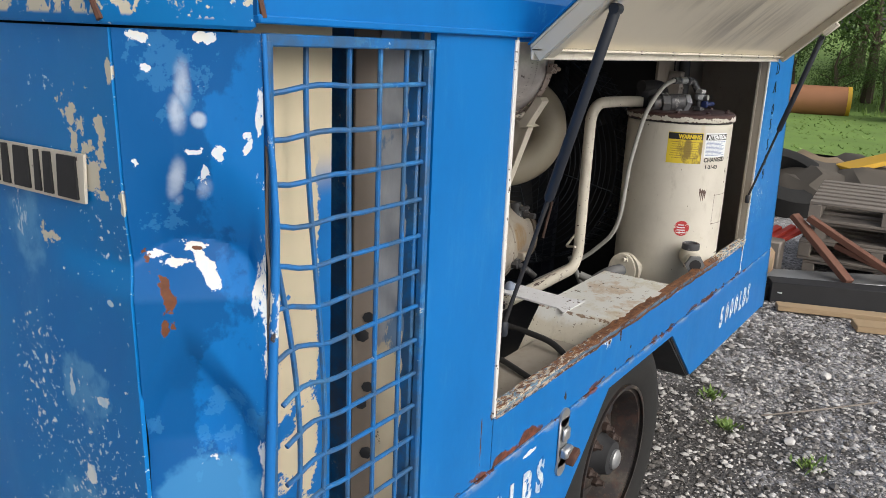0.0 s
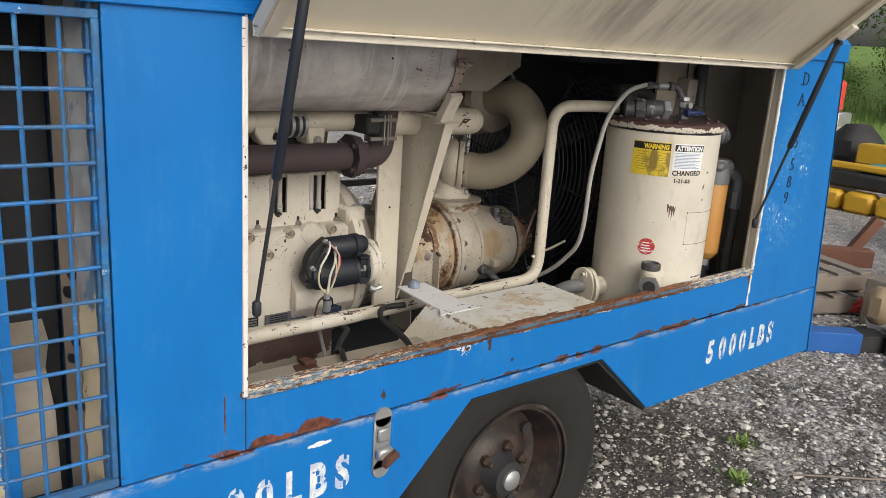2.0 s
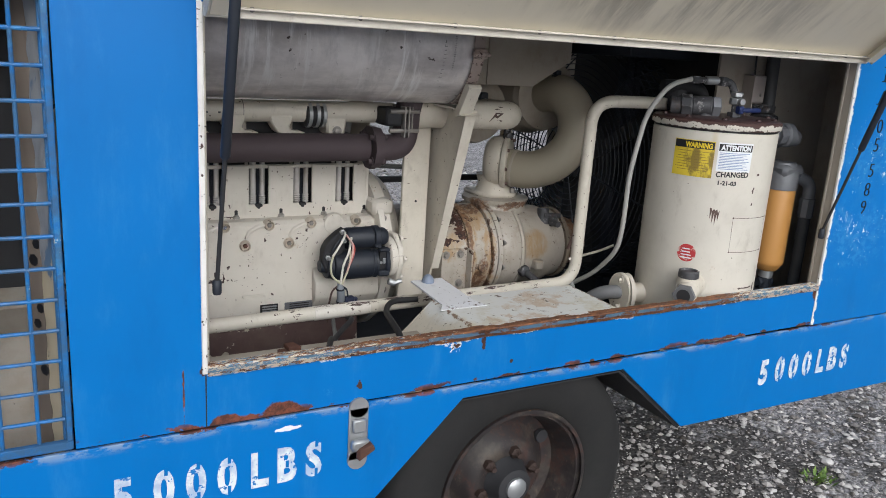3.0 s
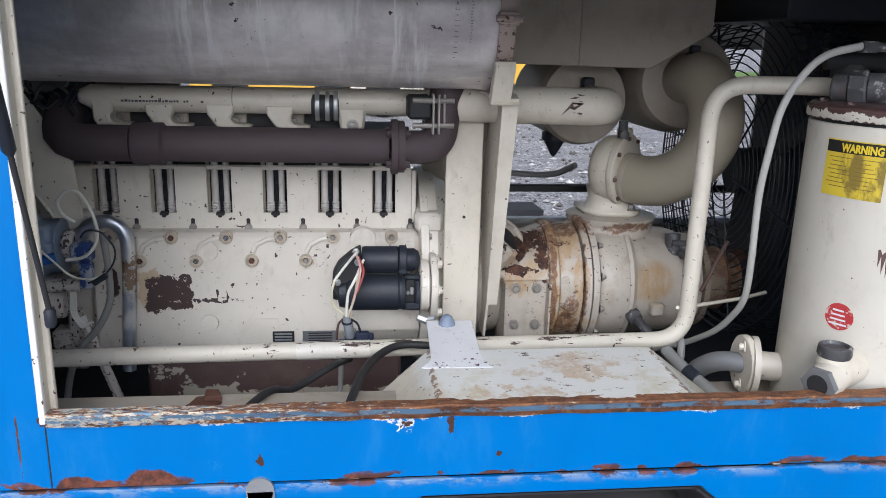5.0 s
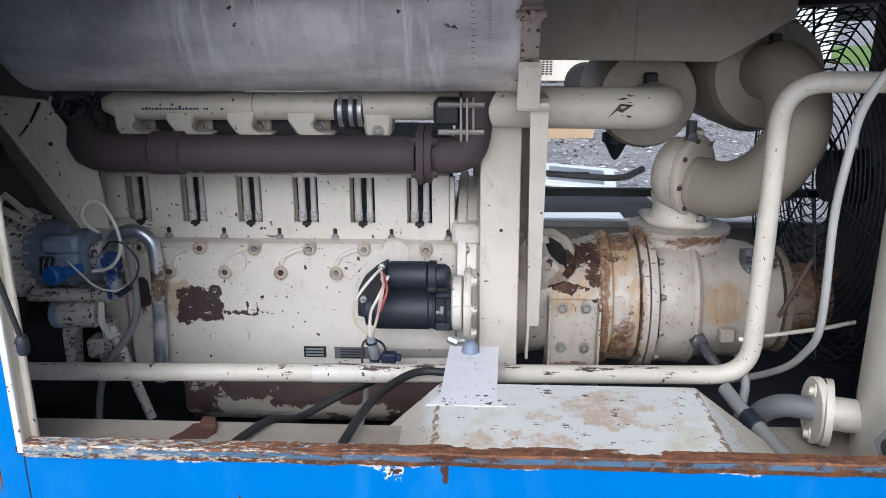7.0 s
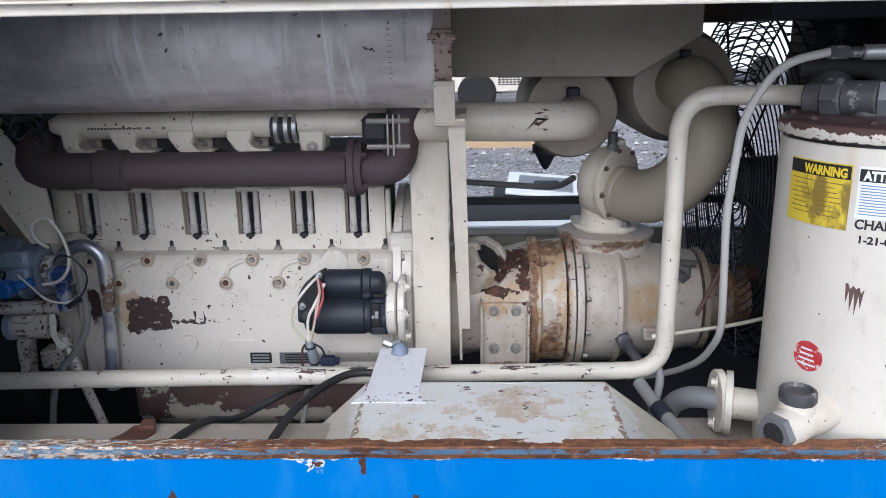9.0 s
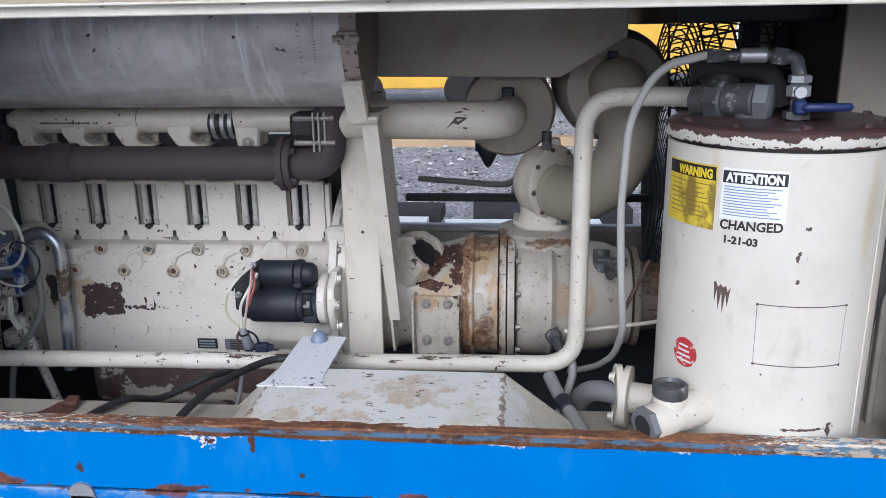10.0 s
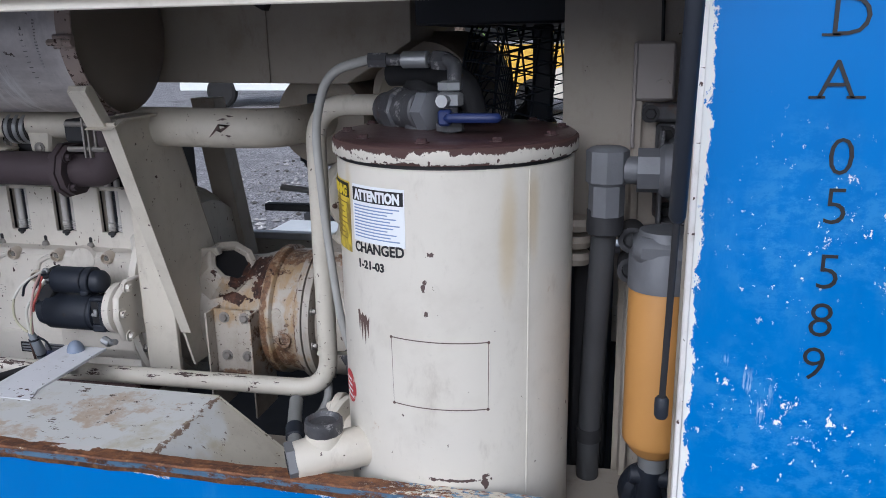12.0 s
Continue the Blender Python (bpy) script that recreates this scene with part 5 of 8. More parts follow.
# ---- diesel engine
engine = thing("diesel_engine", "cream-painted six-cylinder diesel engine with oil stains and bare patches", "engine", (0.25, 0.85, 0.50))
part("block", join(box(-0.13, 0.64, 0.637, 1.06, 0.66, 0.972, 0.012), prism([(0.637, 0.70), (0.60, 0.74), (0.60, 0.79), (0.637, 0.83)], "yz", 0.44, 0.64, 0.004)), M_BLOCK, engine, "cream crankcase with brown bare patch")
part("timing_cover", join(lathe((-0.135, 0.66, 0.960), (0, -1, 0), [(-0.03, 0.060), (0.018, 0.060), (0.026, 0.054), (0.028, 0.030), (0.034, 0.028), (0.036, 0)], 36), box(-0.200, -0.131, 0.665, 1.0, 0.66, 0.95, 0.010)), M_BLOCK, engine, "round cream timing cover")
part("cylinder_bank", box(-0.12, 0.62, 0.745, 1.0, 0.97, 1.20, 0.006), M_DARK, engine, "dark finned cylinder bank")
M_TUBE = cream_paint("greasy_tube_enamel", (0.52, 0.50, 0.46), 0.70, None, 0.45, 0.6)
M_SUMP = cream_paint("peeled_sump_primer", (0.085, 0.05, 0.045), 0.72, sump_marks, 0.6, 0.2)
part("oil_sump", prism([(0.66, 0.68), (0.652, 0.60), (0.655, 0.545), (0.70, 0.50), (1.0, 0.50), (1.04, 0.66)], "yz", -0.02, 0.60, 0.008), M_SUMP, engine, "brown oily sump")
comb = [(-0.165, 0.967), (0.622, 0.967), (0.622, 1.121)]
for i in reversed(range(6)):
    r_, l_ = -0.064 + 0.1296 * i, -0.121 + 0.1296 * i
    comb += [(r_, 1.121), (r_, 1.010), (l_, 1.010), (l_, 1.121)]
cover = prism(comb + [(-0.165, 1.121)], "xz", 0.690, 0.699)
part("cover_end", box(-0.178, -0.166, 0.694, 0.720, 0.99, 1.13, 0.002), M_BLOCK, engine)
part("cover_end", box(0.623, 0.635, 0.694, 0.720, 0.985, 1.115, 0.002), M_BLOCK, engine)
part("cover_rail", box(-0.165, 0.622, 0.701, 0.708, 1.112, 1.123, 0.002), M_BLOCK, engine)
part("pushrod_cover", cover, M_BLOCK, engine, "cream slotted side cover", False)
for i in range(6):
    x = -0.0925 + 0.1296 * i
    part("pushrod_tube", join(rod((x - 0.0125, 0.710, 1.0), (x - 0.0125, 0.710, 1.14), 0.0085, 14), *[lathe((x - 0.0125, 0.710, 1.012 + 0.006 * k), (0, 0, 1), [(0, 0.009), (0.002, 0.0108), (0.004, 0.009)], 14) for k in range(4)]), M_TUBE, engine)
    part("pushrod_tube", join(rod((x + 0.0145, 0.709, 1.0), (x + 0.0145, 0.709, 1.14), 0.0072, 14), *[lathe((x + 0.0145, 0.709, 1.012 + 0.006 * k), (0, 0, 1), [(0, 0.008), (0.002, 0.0100), (0.004, 0.008)], 14) for k in range(4)]), M_TUBE, engine)
    # shaded recess wall, its shade given by the darker cream
    part("recess_plate", box(x - 0.034, x - 0.0245, 0.712, 0.716, 1.005, 1.13, 0.001), M_CREAM_IN, engine)
    part("spring", sweep([(x + 0.0015 + 0.0045 * math.cos(k * 1.3), 0.712 + 0.0045 * math.sin(k * 1.3), 1.005 + 0.0011 * k) for k in range(110)], 0.0016, 5), M_BLACK, engine)
    part("tappet_fork", join(box(x - 0.010, x + 0.010, 0.684, 0.70, 1.004, 1.012, 0.002), box(x - 0.005, x + 0.004, 0.685, 0.692, 0.999, 1.006, 0.002)), M_DARK, engine)
    part("cover_bolt", join(lathe((x + 0.065, 0.690, 0.975), (0, -1, 0), [(0, 0.009), (0.006, 0.009), (0.009, 0.006), (0.009, 0)], 14)), M_BOLT, engine)
    part("bolt_slot", join(rod((x + 0.065, 0.6895, 0.992), (x + 0.065, 0.6905, 0.992), 0.0050, 12), box(x + 0.0605, x + 0.0695, 0.6896, 0.6905, 0.978, 0.992, 0)), M_INK, engine)
M_BOSS = cream_paint("worn_cream_boss", (0.52, 0.46, 0.36), 0.64)
for i, x in enumerate((-0.077, 0.061, 0.186, 0.311, 0.434, 0.573)):
    boss = part("bolt_boss", lathe((x, 0.637, 0.962), (0, -1, 0), [(-0.01, 0.017), (0.008, 0.0145), (0.012, 0.0130), (0.012, 0.0112), (0.001, 0.0112), (0.001, 0)], 18), M_BOSS, engine)
    part("stud", hexbolt((x, 0.637, 0.962), (0, -1, 0), 0.0068, 0.008, False), M_CHROME if i in (0, 2) else M_RUSTY if i == 1 else M_BOLT, boss)
for i, x in enumerate((-0.013, 0.115, 0.243, 0.369)):
    boss = part("bolt_boss", lathe((x, 0.637, 0.906), (0, -1, 0), [(-0.01, 0.018), (0.009, 0.0150), (0.013, 0.0135), (0.013, 0.0115), (0.001, 0.0115), (0.001, 0)], 18), M_BOSS, engine)
    part("stud", hexbolt((x, 0.637, 0.906), (0, -1, 0), 0.0068, 0.008, False), M_CHROME if i == 1 else M_BOLT if i == 3 else M_RUSTY, boss)
    part("rib", sweep([(x + 0.002, 0.637, 0.925), (x + 0.012, 0.636, 0.945), (x + 0.035, 0.636, 0.957), (x + 0.058, 0.637, 0.963)], 0.006, 8), M_BLOCK, engine)
part("round_boss", lathe((0.142, 0.640, 0.930), (0, -1, 0), [(0, 0.026), (0.006, 0.024), (0.007, 0)], 28), M_BLOCK, engine)
part("round_boss", lathe((0.139, 0.640, 0.752), (0, -1, 0), [(0, 0.022), (0.010, 0.020), (0.012, 0)], 24), M_BLOCK, engine)
part("round_boss", lathe((0.505, 0.645, 0.955), (0, -1, 0), [(0, 0.034), (0.010, 0.030), (0.012, 0)], 30), M_BLOCK, engine)
part("cast_bar", box(0.235, 0.30, 0.634, 0.638, 0.752, 0.760, 0.001), M_BLOCK, engine)
plate = part("type_plate", box(0.286, 0.338, 0.6335, 0.637, 0.700, 0.727, 0.001), M_INK, engine, "small black type plate")
for k in range(3):
    part("plain_bar", box(0.291, 0.333, 0.6325, 0.6334, 0.704 + 0.0075 * k, 0.708 + 0.0075 * k, 0), M_GALV, plate)
plate = part("type_plate", box(0.358, 0.496, 0.6335, 0.637, 0.698, 0.727, 0.001), M_ALU, engine, "dented metal type plate")
for k in range(4):
    part("plain_bar", box(0.372, 0.43, 0.6325, 0.6334, 0.701 + 0.0065 * k, 0.704 + 0.0065 * k, 0), M_INK, plate)
part("plain_bar", box(0.44, 0.488, 0.6325, 0.6334, 0.703, 0.722, 0), M_NAVY, plate)

# manifolds above the block
intake = part("intake_manifold", sweep([(-0.094, 0.60, 1.272), (-0.089, 0.60, 1.280), (-0.074, 0.60, 1.283), (0.40, 0.60, 1.284), (0.66, 0.60, 1.284)], [0.014, 0.024, 0.0295, 0.029, 0.029], 24), M_CREAM, engine, "cream cast intake manifold")
# each runner curls round the pocket of its bolt
CURL = [(0.025, 1.220), (0.047, 1.227), (0.041, 1.232), (0.014, 1.232), (0.003, 1.239), (0.0, 1.248), (0.007, 1.256), (0.010, 1.276)]
for u in (0.090, 0.2175, 0.345):
    part("runner", prism([(u - 0.052, 1.276), (u - 0.050, 1.256), (u - 0.032, 1.229), (u - 0.011, 1.221)] + [(u + a, z) for a, z in CURL], "xz", 0.5705, 0.622, 0.004), M_CREAM, intake)
part("runner", prism([(-0.078, 1.292), (-0.070, 1.270), (-0.069, 1.239), (-0.056, 1.221)] + [(-0.036 + a, z) for a, z in CURL] + [(-0.03, 1.290)], "xz", 0.5705, 0.622, 0.004), M_CREAM, intake)
part("runner", prism([(0.44, 1.285), (0.53, 1.285), (0.512, 1.268), (0.507, 1.222), (0.455, 1.222), (0.45, 1.26)], "xz", 0.576, 0.65, 0.006), M_CREAM, intake)
for u in (-0.036, 0.090, 0.2175, 0.345):
    # the darker cream paints the shadow inside the bolt pocket
    part("pocket_wall", box(u - 0.006, u + 0.028, 0.628, 0.636, 1.212, 1.264, 0.003), M_CREAM_IN, intake)
    part("manifold_bolt", hexbolt((u + 0.006, 0.628, 1.237), (0, -1, 0), 0.0078, 0.012), M_BOLT, intake)
part("manifold_bolt", hexbolt((0.482, 0.574, 1.234), (0, -1, 0), 0.009, 0.006), M_BOLT, intake)
rg = random.Random(12)
bar_x = -0.008
while bar_x < 0.165:
    bar_w = 0.0035 + 0.004 * rg.random()
    if not 0.112 < bar_x < 0.118 and not 0.132 < bar_x < 0.152:
        part("plain_bar", box(bar_x, bar_x + bar_w, 0.5693, 0.5725, 1.2785, 1.2835 - 0.0015 * rg.random(), 0.0003), M_FITTING, intake)
    bar_x += bar_w + 0.0022
for x in (-0.025, 0.180):
    part("cast_mark", lathe((x, 0.5715, 1.281), (0, -1, 0), [(0, 0.0056), (0.0022, 0.0056), (0.0022, 0.0044), (0.0012, 0.0044), (0.0012, 0)], 14), M_CREAM, intake)
part("casting_joint", rod((0.2225, 0.60, 1.284), (0.2240, 0.60, 1.284), 0.0295, 24), M_FITTING, intake)
# dark box added for the shade in the gap behind the runners
part("runner_void_shade", box(-0.10, 0.47, 0.640, 0.655, 1.205, 1.275, 0.002), M_DARK, engine)
part("hose_coupling", join(rod((0.392, 0.60, 1.276), (0.452, 0.60, 1.276), 0.034, 24, 0.003)), M_RUBBER, engine, "black rubber coupling with steel clamps")
for x in (0.400, 0.422, 0.440):
    part("hose_clamp", rod((x, 0.60, 1.276), (x + 0.010, 0.60, 1.276), 0.036, 24, 0.001), M_GALV, engine)
part("exhaust_manifold", join(sweep([(-0.140, 0.64, 1.275), (-0.139, 0.605, 1.248), (-0.136, 0.580, 1.228), (-0.129, 0.562, 1.212), (-0.117, 0.552, 1.201), (-0.10, 0.548, 1.195), (-0.06, 0.548, 1.193), (0.015, 0.548, 1.193), (0.02, 0.548, 1.193), (0.08, 0.548, 1.193), (0.085, 0.548, 1.193), (0.56, 0.548, 1.192)],
              [0.036, 0.038, 0.039, 0.040, 0.040, 0.040, 0.039, 0.039, 0.045, 0.045, 0.038, 0.038], 24)), M_MANIFOLD, engine, "heat-browned cast exhaust manifold")
part("exhaust_flange", join(rod((0.566, 0.548, 1.192), (0.580, 0.548, 1.192), 0.062, 10), rod((0.581, 0.548, 1.192), (0.595, 0.548, 1.192), 0.058, 10), *[hexbolt((0.595, 0.548 + 0.047 * math.cos(a), 1.192 + 0.047 * math.sin(a)), (1, 0, 0), 0.008, 0.012) for a in (0.8, 2.4, 4.0, 5.5)],
              *[hexbolt((0.566, 0.548 + 0.047 * math.cos(a), 1.192 + 0.047 * math.sin(a)), (-1, 0, 0), 0.008, 0.012) for a in (0.8, 2.4, 4.0, 5.5)]), M_MANIFOLD, engine)
part("exhaust_elbow", sweep(fillet([(0.595, 0.548, 1.190), (0.672, 0.548, 1.192), (0.690, 0.545, 1.34)], 0.07, 8), 0.037, 22), M_MANIFOLD, engine)
part("elbow_flange", join(box(0.652, 0.657, 0.50, 0.60, 1.225, 1.31, 0.001), box(0.664, 0.669, 0.50, 0.60, 1.225, 1.31, 0.001), box(0.676, 0.681, 0.505, 0.595, 1.24, 1.31, 0.001),
     *[rod((0.61, 0.508, z), (0.70, 0.508, z), 0.006, 8) for z in (1.243, 1.296)]), M_BOLT, engine, "bolted steel flange plates")
part("flange_block", box(0.60, 0.652, 0.51, 0.59, 1.255, 1.305, 0.006), M_DARK, engine)
part("bellhousing", join(lathe((0.640, 0.85, 0.835), (1, 0, 0), [(0, 0.24), (0.004, 0.262), (0.022, 0.262), (0.024, 0.25), (0.045, 0.25), (0.06, 0.235), (0.08, 0.225)], 56), box(0.63, 0.70, 0.64, 1.06, 0.97, 1.02, 0.01)), M_BLOCK, engine, "cream flywheel housing")
for a in (2.6, 2.9, 3.2, 3.5, 3.8):
    part("housing_bolt", hexbolt((0.662, 0.85 + 0.252 * math.cos(a), 0.835 + 0.252 * math.sin(a)), (1, 0, 0), 0.008, 0.008), M_BOLT, engine)
part("injection_bracket", prism([(-0.350, 1.312), (-0.206, 1.300), (-0.156, 1.223), (-0.116, 1.152), (-0.110, 1.09), (-0.105, 1.026), (-0.164, 1.026), (-0.269, 1.198)], "xz", 0.56, 0.568, 0.001), M_CREAM, engine, "cream diagonal stay", False)
# worn darker cream: grime, and the face's weaker light put into the paint
part("stay_flange", sheet((-0.256, 0.650, 1.001), (-0.165, 0.562, 1.026), (-0.348, 0.562, 1.308), (-0.445, 0.650, 1.298), 2, 3, 0.004), M_BOSS, engine, "grimy cream turned flange, also darkened as its less lit face")
# thin bead added to draw the highlight along the fold
part("stay_fold_highlight", sweep([(-0.163, 0.560, 1.026), (-0.269, 0.560, 1.199), (-0.350, 0.560, 1.312)], 0.0035, 8), M_CREAM, engine)
part("stay_gap", join(prism([(-0.268, 1.228), (-0.265, 1.227), (-0.247, 1.247), (-0.250, 1.249)], "xz", 0.557, 0.561), prism([(-0.244, 1.254), (-0.241, 1.252), (-0.214, 1.292), (-0.219, 1.296)], "xz", 0.557, 0.561)), M_INK, engine)
part("stay_hole", rod((-0.206, 0.557, 1.208), (-0.206, 0.561, 1.208), 0.004, 10), M_INK, engine)

# ---- alternator on its bracket
DEEP = Matrix.Translation((0.62, -1.07, 1.44)) @ Matrix.Scale(1.055, 4) @ Matrix.Translation((-0.62, 1.07, -1.44))


def deeper(ob):
    """Sets a finished piece back towards the engine block, grown to match."""
    ob.data.transform(DEEP)
    return ob


part("oil_pipe", sweep(fillet([(-0.130, 0.60, 0.965), (-0.112, 0.60, 1.000), (-0.064, 0.60, 1.015), (-0.028, 0.60, 0.988), (-0.026, 0.60, 0.915), (-0.036, 0.605, 0.79), (-0.045, 0.60, 0.65)], 0.03, 6), 0.0155, 18), M_PLATED, engine, "plated breather pipe with worn pale patches")
alt = thing("alternator", "blue-grey alternator with greasy cast end shield and loose wiring", "alternator", (-0.20, 0.52, 0.88))
M_GREASE = cream_paint("greasy_cast_shield", (0.54, 0.51, 0.46), 0.58, None, 0.5, 0.5)
sm = Shade("paint_smeared_blue")
M_SMEAR = sm.done(sm.mix(sm.step(sm.noise(26, 6, 0.68, (1, 1, 0.7)), 0.46, 0.54), (0.018, 0.045, 0.17), (0.34, 0.37, 0.42)), 0.5, 0.0, sm.noise(50, 5), 0.3, 0.002)
AC = (0.53, 0.978)
deeper(part("body", lathe((-0.255, *AC), (1, 0, 0), [(0, 0.03), (0.002, 0.066), (0.02, 0.072), (0.085, 0.072), (0.09, 0.064), (0.128, 0.060), (0.133, 0.045), (0.14, 0)], 44), M_ALTBLUE, alt))
deeper(part("end_shield", lathe((-0.300, *AC), (1, 0, 0), [(0, 0.03), (0.002, 0.088), (0.010, 0.096), (0.026, 0.096), (0.036, 0.082), (0.046, 0.076), (0.048, 0.05)], 44), M_GREASE, alt, "greasy cream cast end shield"))
for k in range(18):
    a_ = math.pi * (0.15 + 0.095 * k)
    deeper(part("cooling_fin", move(box(-0.268, -0.236, -0.0022, 0.0022, 0.060, 0.083, 0.0008), Matrix.Translation((0, *AC)) @ Matrix.Rotation(a_ - math.pi / 2, 4, "X")), M_GREASE, alt))
deeper(part("rear_cover", join(box(-0.205, -0.130, 0.452, 0.49, 0.995, 1.035, 0.008), box(-0.178, -0.128, 0.446, 0.48, 0.965, 1.000, 0.006)), M_ALTBLUE, alt))
deeper(part("brush_recess", join(box(-0.214, -0.180, 0.455, 0.468, 0.950, 0.992, 0.003)), M_BLACK, alt))
for k in range(6):
    deeper(part("brush_wire", sweep([(-0.212 + 0.006 * k, 0.452, 0.955 + 0.004 * (k % 3)), (-0.206 + 0.006 * k, 0.444, 0.972), (-0.204 + 0.006 * k, 0.452, 0.990)], 0.0016, 5), M_GALV if k % 2 else M_DARK, alt))
deeper(part("end_boss", rod((-0.118, 0.50, 0.985), (-0.095, 0.50, 0.985), 0.030, 20, 0.006), M_GREASE, alt))
deeper(part("connector", join(rod((-0.178, 0.425, 0.958), (-0.172, 0.46, 0.958), 0.020, 14, 0.004), rod((-0.152, 0.440, 0.965), (-0.120, 0.450, 0.970), 0.011, 10)), M_BLUEPLASTIC, alt, "blue plastic connector"))
deeper(part("terminal_block", join(box(-0.094, -0.052, 0.452, 0.49, 0.955, 0.998, 0.006), box(-0.078, -0.052, 0.450, 0.475, 0.900, 0.957, 0.004)), M_SMEAR, alt, "paint-smeared blue terminal block"))
deeper(part("mounting_bar", join(box(-0.262, -0.082, 0.468, 0.56, 0.888, 0.906, 0.004), rod((-0.245, 0.470, 0.905), (-0.080, 0.470, 0.905), 0.014, 14, 0.002), box(-0.10, -0.085, 0.462, 0.50, 0.893, 0.917, 0.003)), M_GREASE, alt, "greasy cream mounting bar"))
deeper(part("regulator", join(rod((-0.215, 0.50, 0.853), (-0.125, 0.50, 0.853), 0.031, 20, 0.006), box(-0.196, -0.150, 0.466, 0.50, 0.868, 0.886, 0.004)), M_GREASE, alt, "greasy round regulator body"))
deeper(part("regulator_end", rod((-0.222, 0.50, 0.853), (-0.200, 0.50, 0.853), 0.034, 18, 0.004), M_ALTBLUE, alt))
deeper(part("bracket_foot", join(prism([(-0.215, 0.715), (-0.195, 0.715), (-0.188, 0.80), (-0.165, 0.83), (-0.20, 0.83), (-0.215, 0.81)], "xz", 0.50, 0.54, 0.003), box(-0.165, -0.120, 0.50, 0.55, 0.745, 0.79, 0.006), box(-0.150, -0.098, 0.52, 0.56, 0.69, 0.755, 0.006), box(-0.125, -0.105, 0.50, 0.545, 0.765, 0.83, 0.003)), M_GREASE, alt, "greasy grey bracket foot"))
deeper(part("stay_lug", join(prism([(-0.092, 0.70), (-0.065, 0.70), (-0.065, 0.775), (-0.078, 0.788), (-0.092, 0.775)], "xz", 0.585, 0.60, 0.002), rod((-0.078, 0.575, 0.765), (-0.078, 0.59, 0.765), 0.008, 12)), M_CREAM, alt))
deeper(part("slotted_adjuster", join(prism([(-0.275, 1.118), (-0.265, 1.125), (-0.212, 1.078), (-0.222, 1.068)], "xz", 0.46, 0.466, 0.001), prism([(-0.290, 1.085), (-0.278, 1.098), (-0.222, 1.068), (-0.232, 1.055)], "xz", 0.46, 0.466, 0.001), prism([(-0.290, 1.085), (-0.275, 1.118), (-0.265, 1.125), (-0.280, 1.088)], "xz", 0.4605, 0.4665, 0.001)), M_CREAM, alt, "cream slotted adjuster arm"))
deeper(part("pulley", lathe((-0.335, *AC), (1, 0, 0), [(0, 0.05), (0.006, 0.052), (0.012, 0.04), (0.018, 0.052), (0.024, 0.05)], 28), M_DARK, alt))
for mat, r, pts in ((M_WIRE_W, 0.0036, [(-0.075, 0.45, 1.045), (-0.098, 0.445, 1.062), (-0.104, 0.44, 1.090), (-0.085, 0.44, 1.113), (-0.060, 0.44, 1.112), (-0.038, 0.44, 1.075), (-0.028, 0.44, 1.030), (-0.035, 0.44, 0.998), (-0.058, 0.44, 0.972), (-0.098, 0.445, 0.966)]),
                    (M_WIRE_W, 0.0022, [(-0.142, 0.435, 0.990), (-0.115, 0.43, 0.965), (-0.085, 0.43, 0.933), (-0.045, 0.435, 0.926), (-0.020, 0.44, 0.940)]),
                    (M_BLACK, 0.0020, [(-0.064, 0.44, 1.015), (-0.050, 0.435, 1.033), (-0.020, 0.435, 1.030), (0.006, 0.44, 0.990), (-0.005, 0.44, 0.952), (-0.035, 0.438, 0.925), (-0.06, 0.45, 0.915)])):
    deeper(part("wire", sweep(fillet(pts, 0.025, 5), r, 7), mat, alt))
for k in range(4):
    deeper(part("wire", sweep(fillet([(-0.098 + 0.003 * k, 0.455, 0.895), (-0.102 + 0.004 * k, 0.45, 0.845), (-0.080 + 0.003 * k, 0.448, 0.812 + 0.003 * k), (-0.066 + 0.003 * k, 0.45, 0.828)], 0.02, 4), 0.0017, 6), M_WIRE_W, alt))
deeper(part("wire_tape", rod((-0.045, 0.436, 0.918), (-0.018, 0.438, 0.936), 0.0065, 10), M_BLACK, alt))
deeper(single("frame_strut", sweep([(-0.085, 0.47, 0.835), (-0.045, 0.455, 0.73), (-0.012, 0.45, 0.632)], 0.010, 6), M_GREASE, "greasy flat steel strut below the alternator", "strut"))
harness = thing("wiring_harness", "tangle of black wires behind the muffler", "wiring", (-0.14, 0.6, 1.25))
for k in range(14):
    rg = random.Random(k)
    pts = [(-0.24 + 0.05 * rg.random(), 0.56 + 0.08 * rg.random(), 1.22 + 0.09 * rg.random())]
    for j in range(5):
        pts.append((-0.24 + 0.028 * j + 0.04 * rg.random(), 0.56 + 0.08 * rg.random(), 1.22 + 0.10 * rg.random()))
    part("wire", sweep(fillet(pts, 0.02, 4), 0.0035, 6), (M_BLACK, M_BLACK, M_DARKHOSE, M_WIRE_W)[k % 4 if k > 9 else 0], harness)
deeper(single("wiring_conduit", sweep(fillet([(-0.026, 0.46, 1.02), (-0.020, 0.46, 0.95), (-0.020, 0.46, 0.87), (-0.050, 0.455, 0.81), (-0.095, 0.45, 0.765), (-0.118, 0.45, 0.70), (-0.141, 0.45, 0.56)], 0.03, 5), 0.0075, 12), M_GREYHOSE, "grey corrugated wiring conduit", "conduit"))
deeper(single("belt_guard", join(box(-0.33, -0.20, 0.52, 0.66, 0.60, 0.84, 0.02)), M_DARK, "black guard box below the alternator", "guard"))

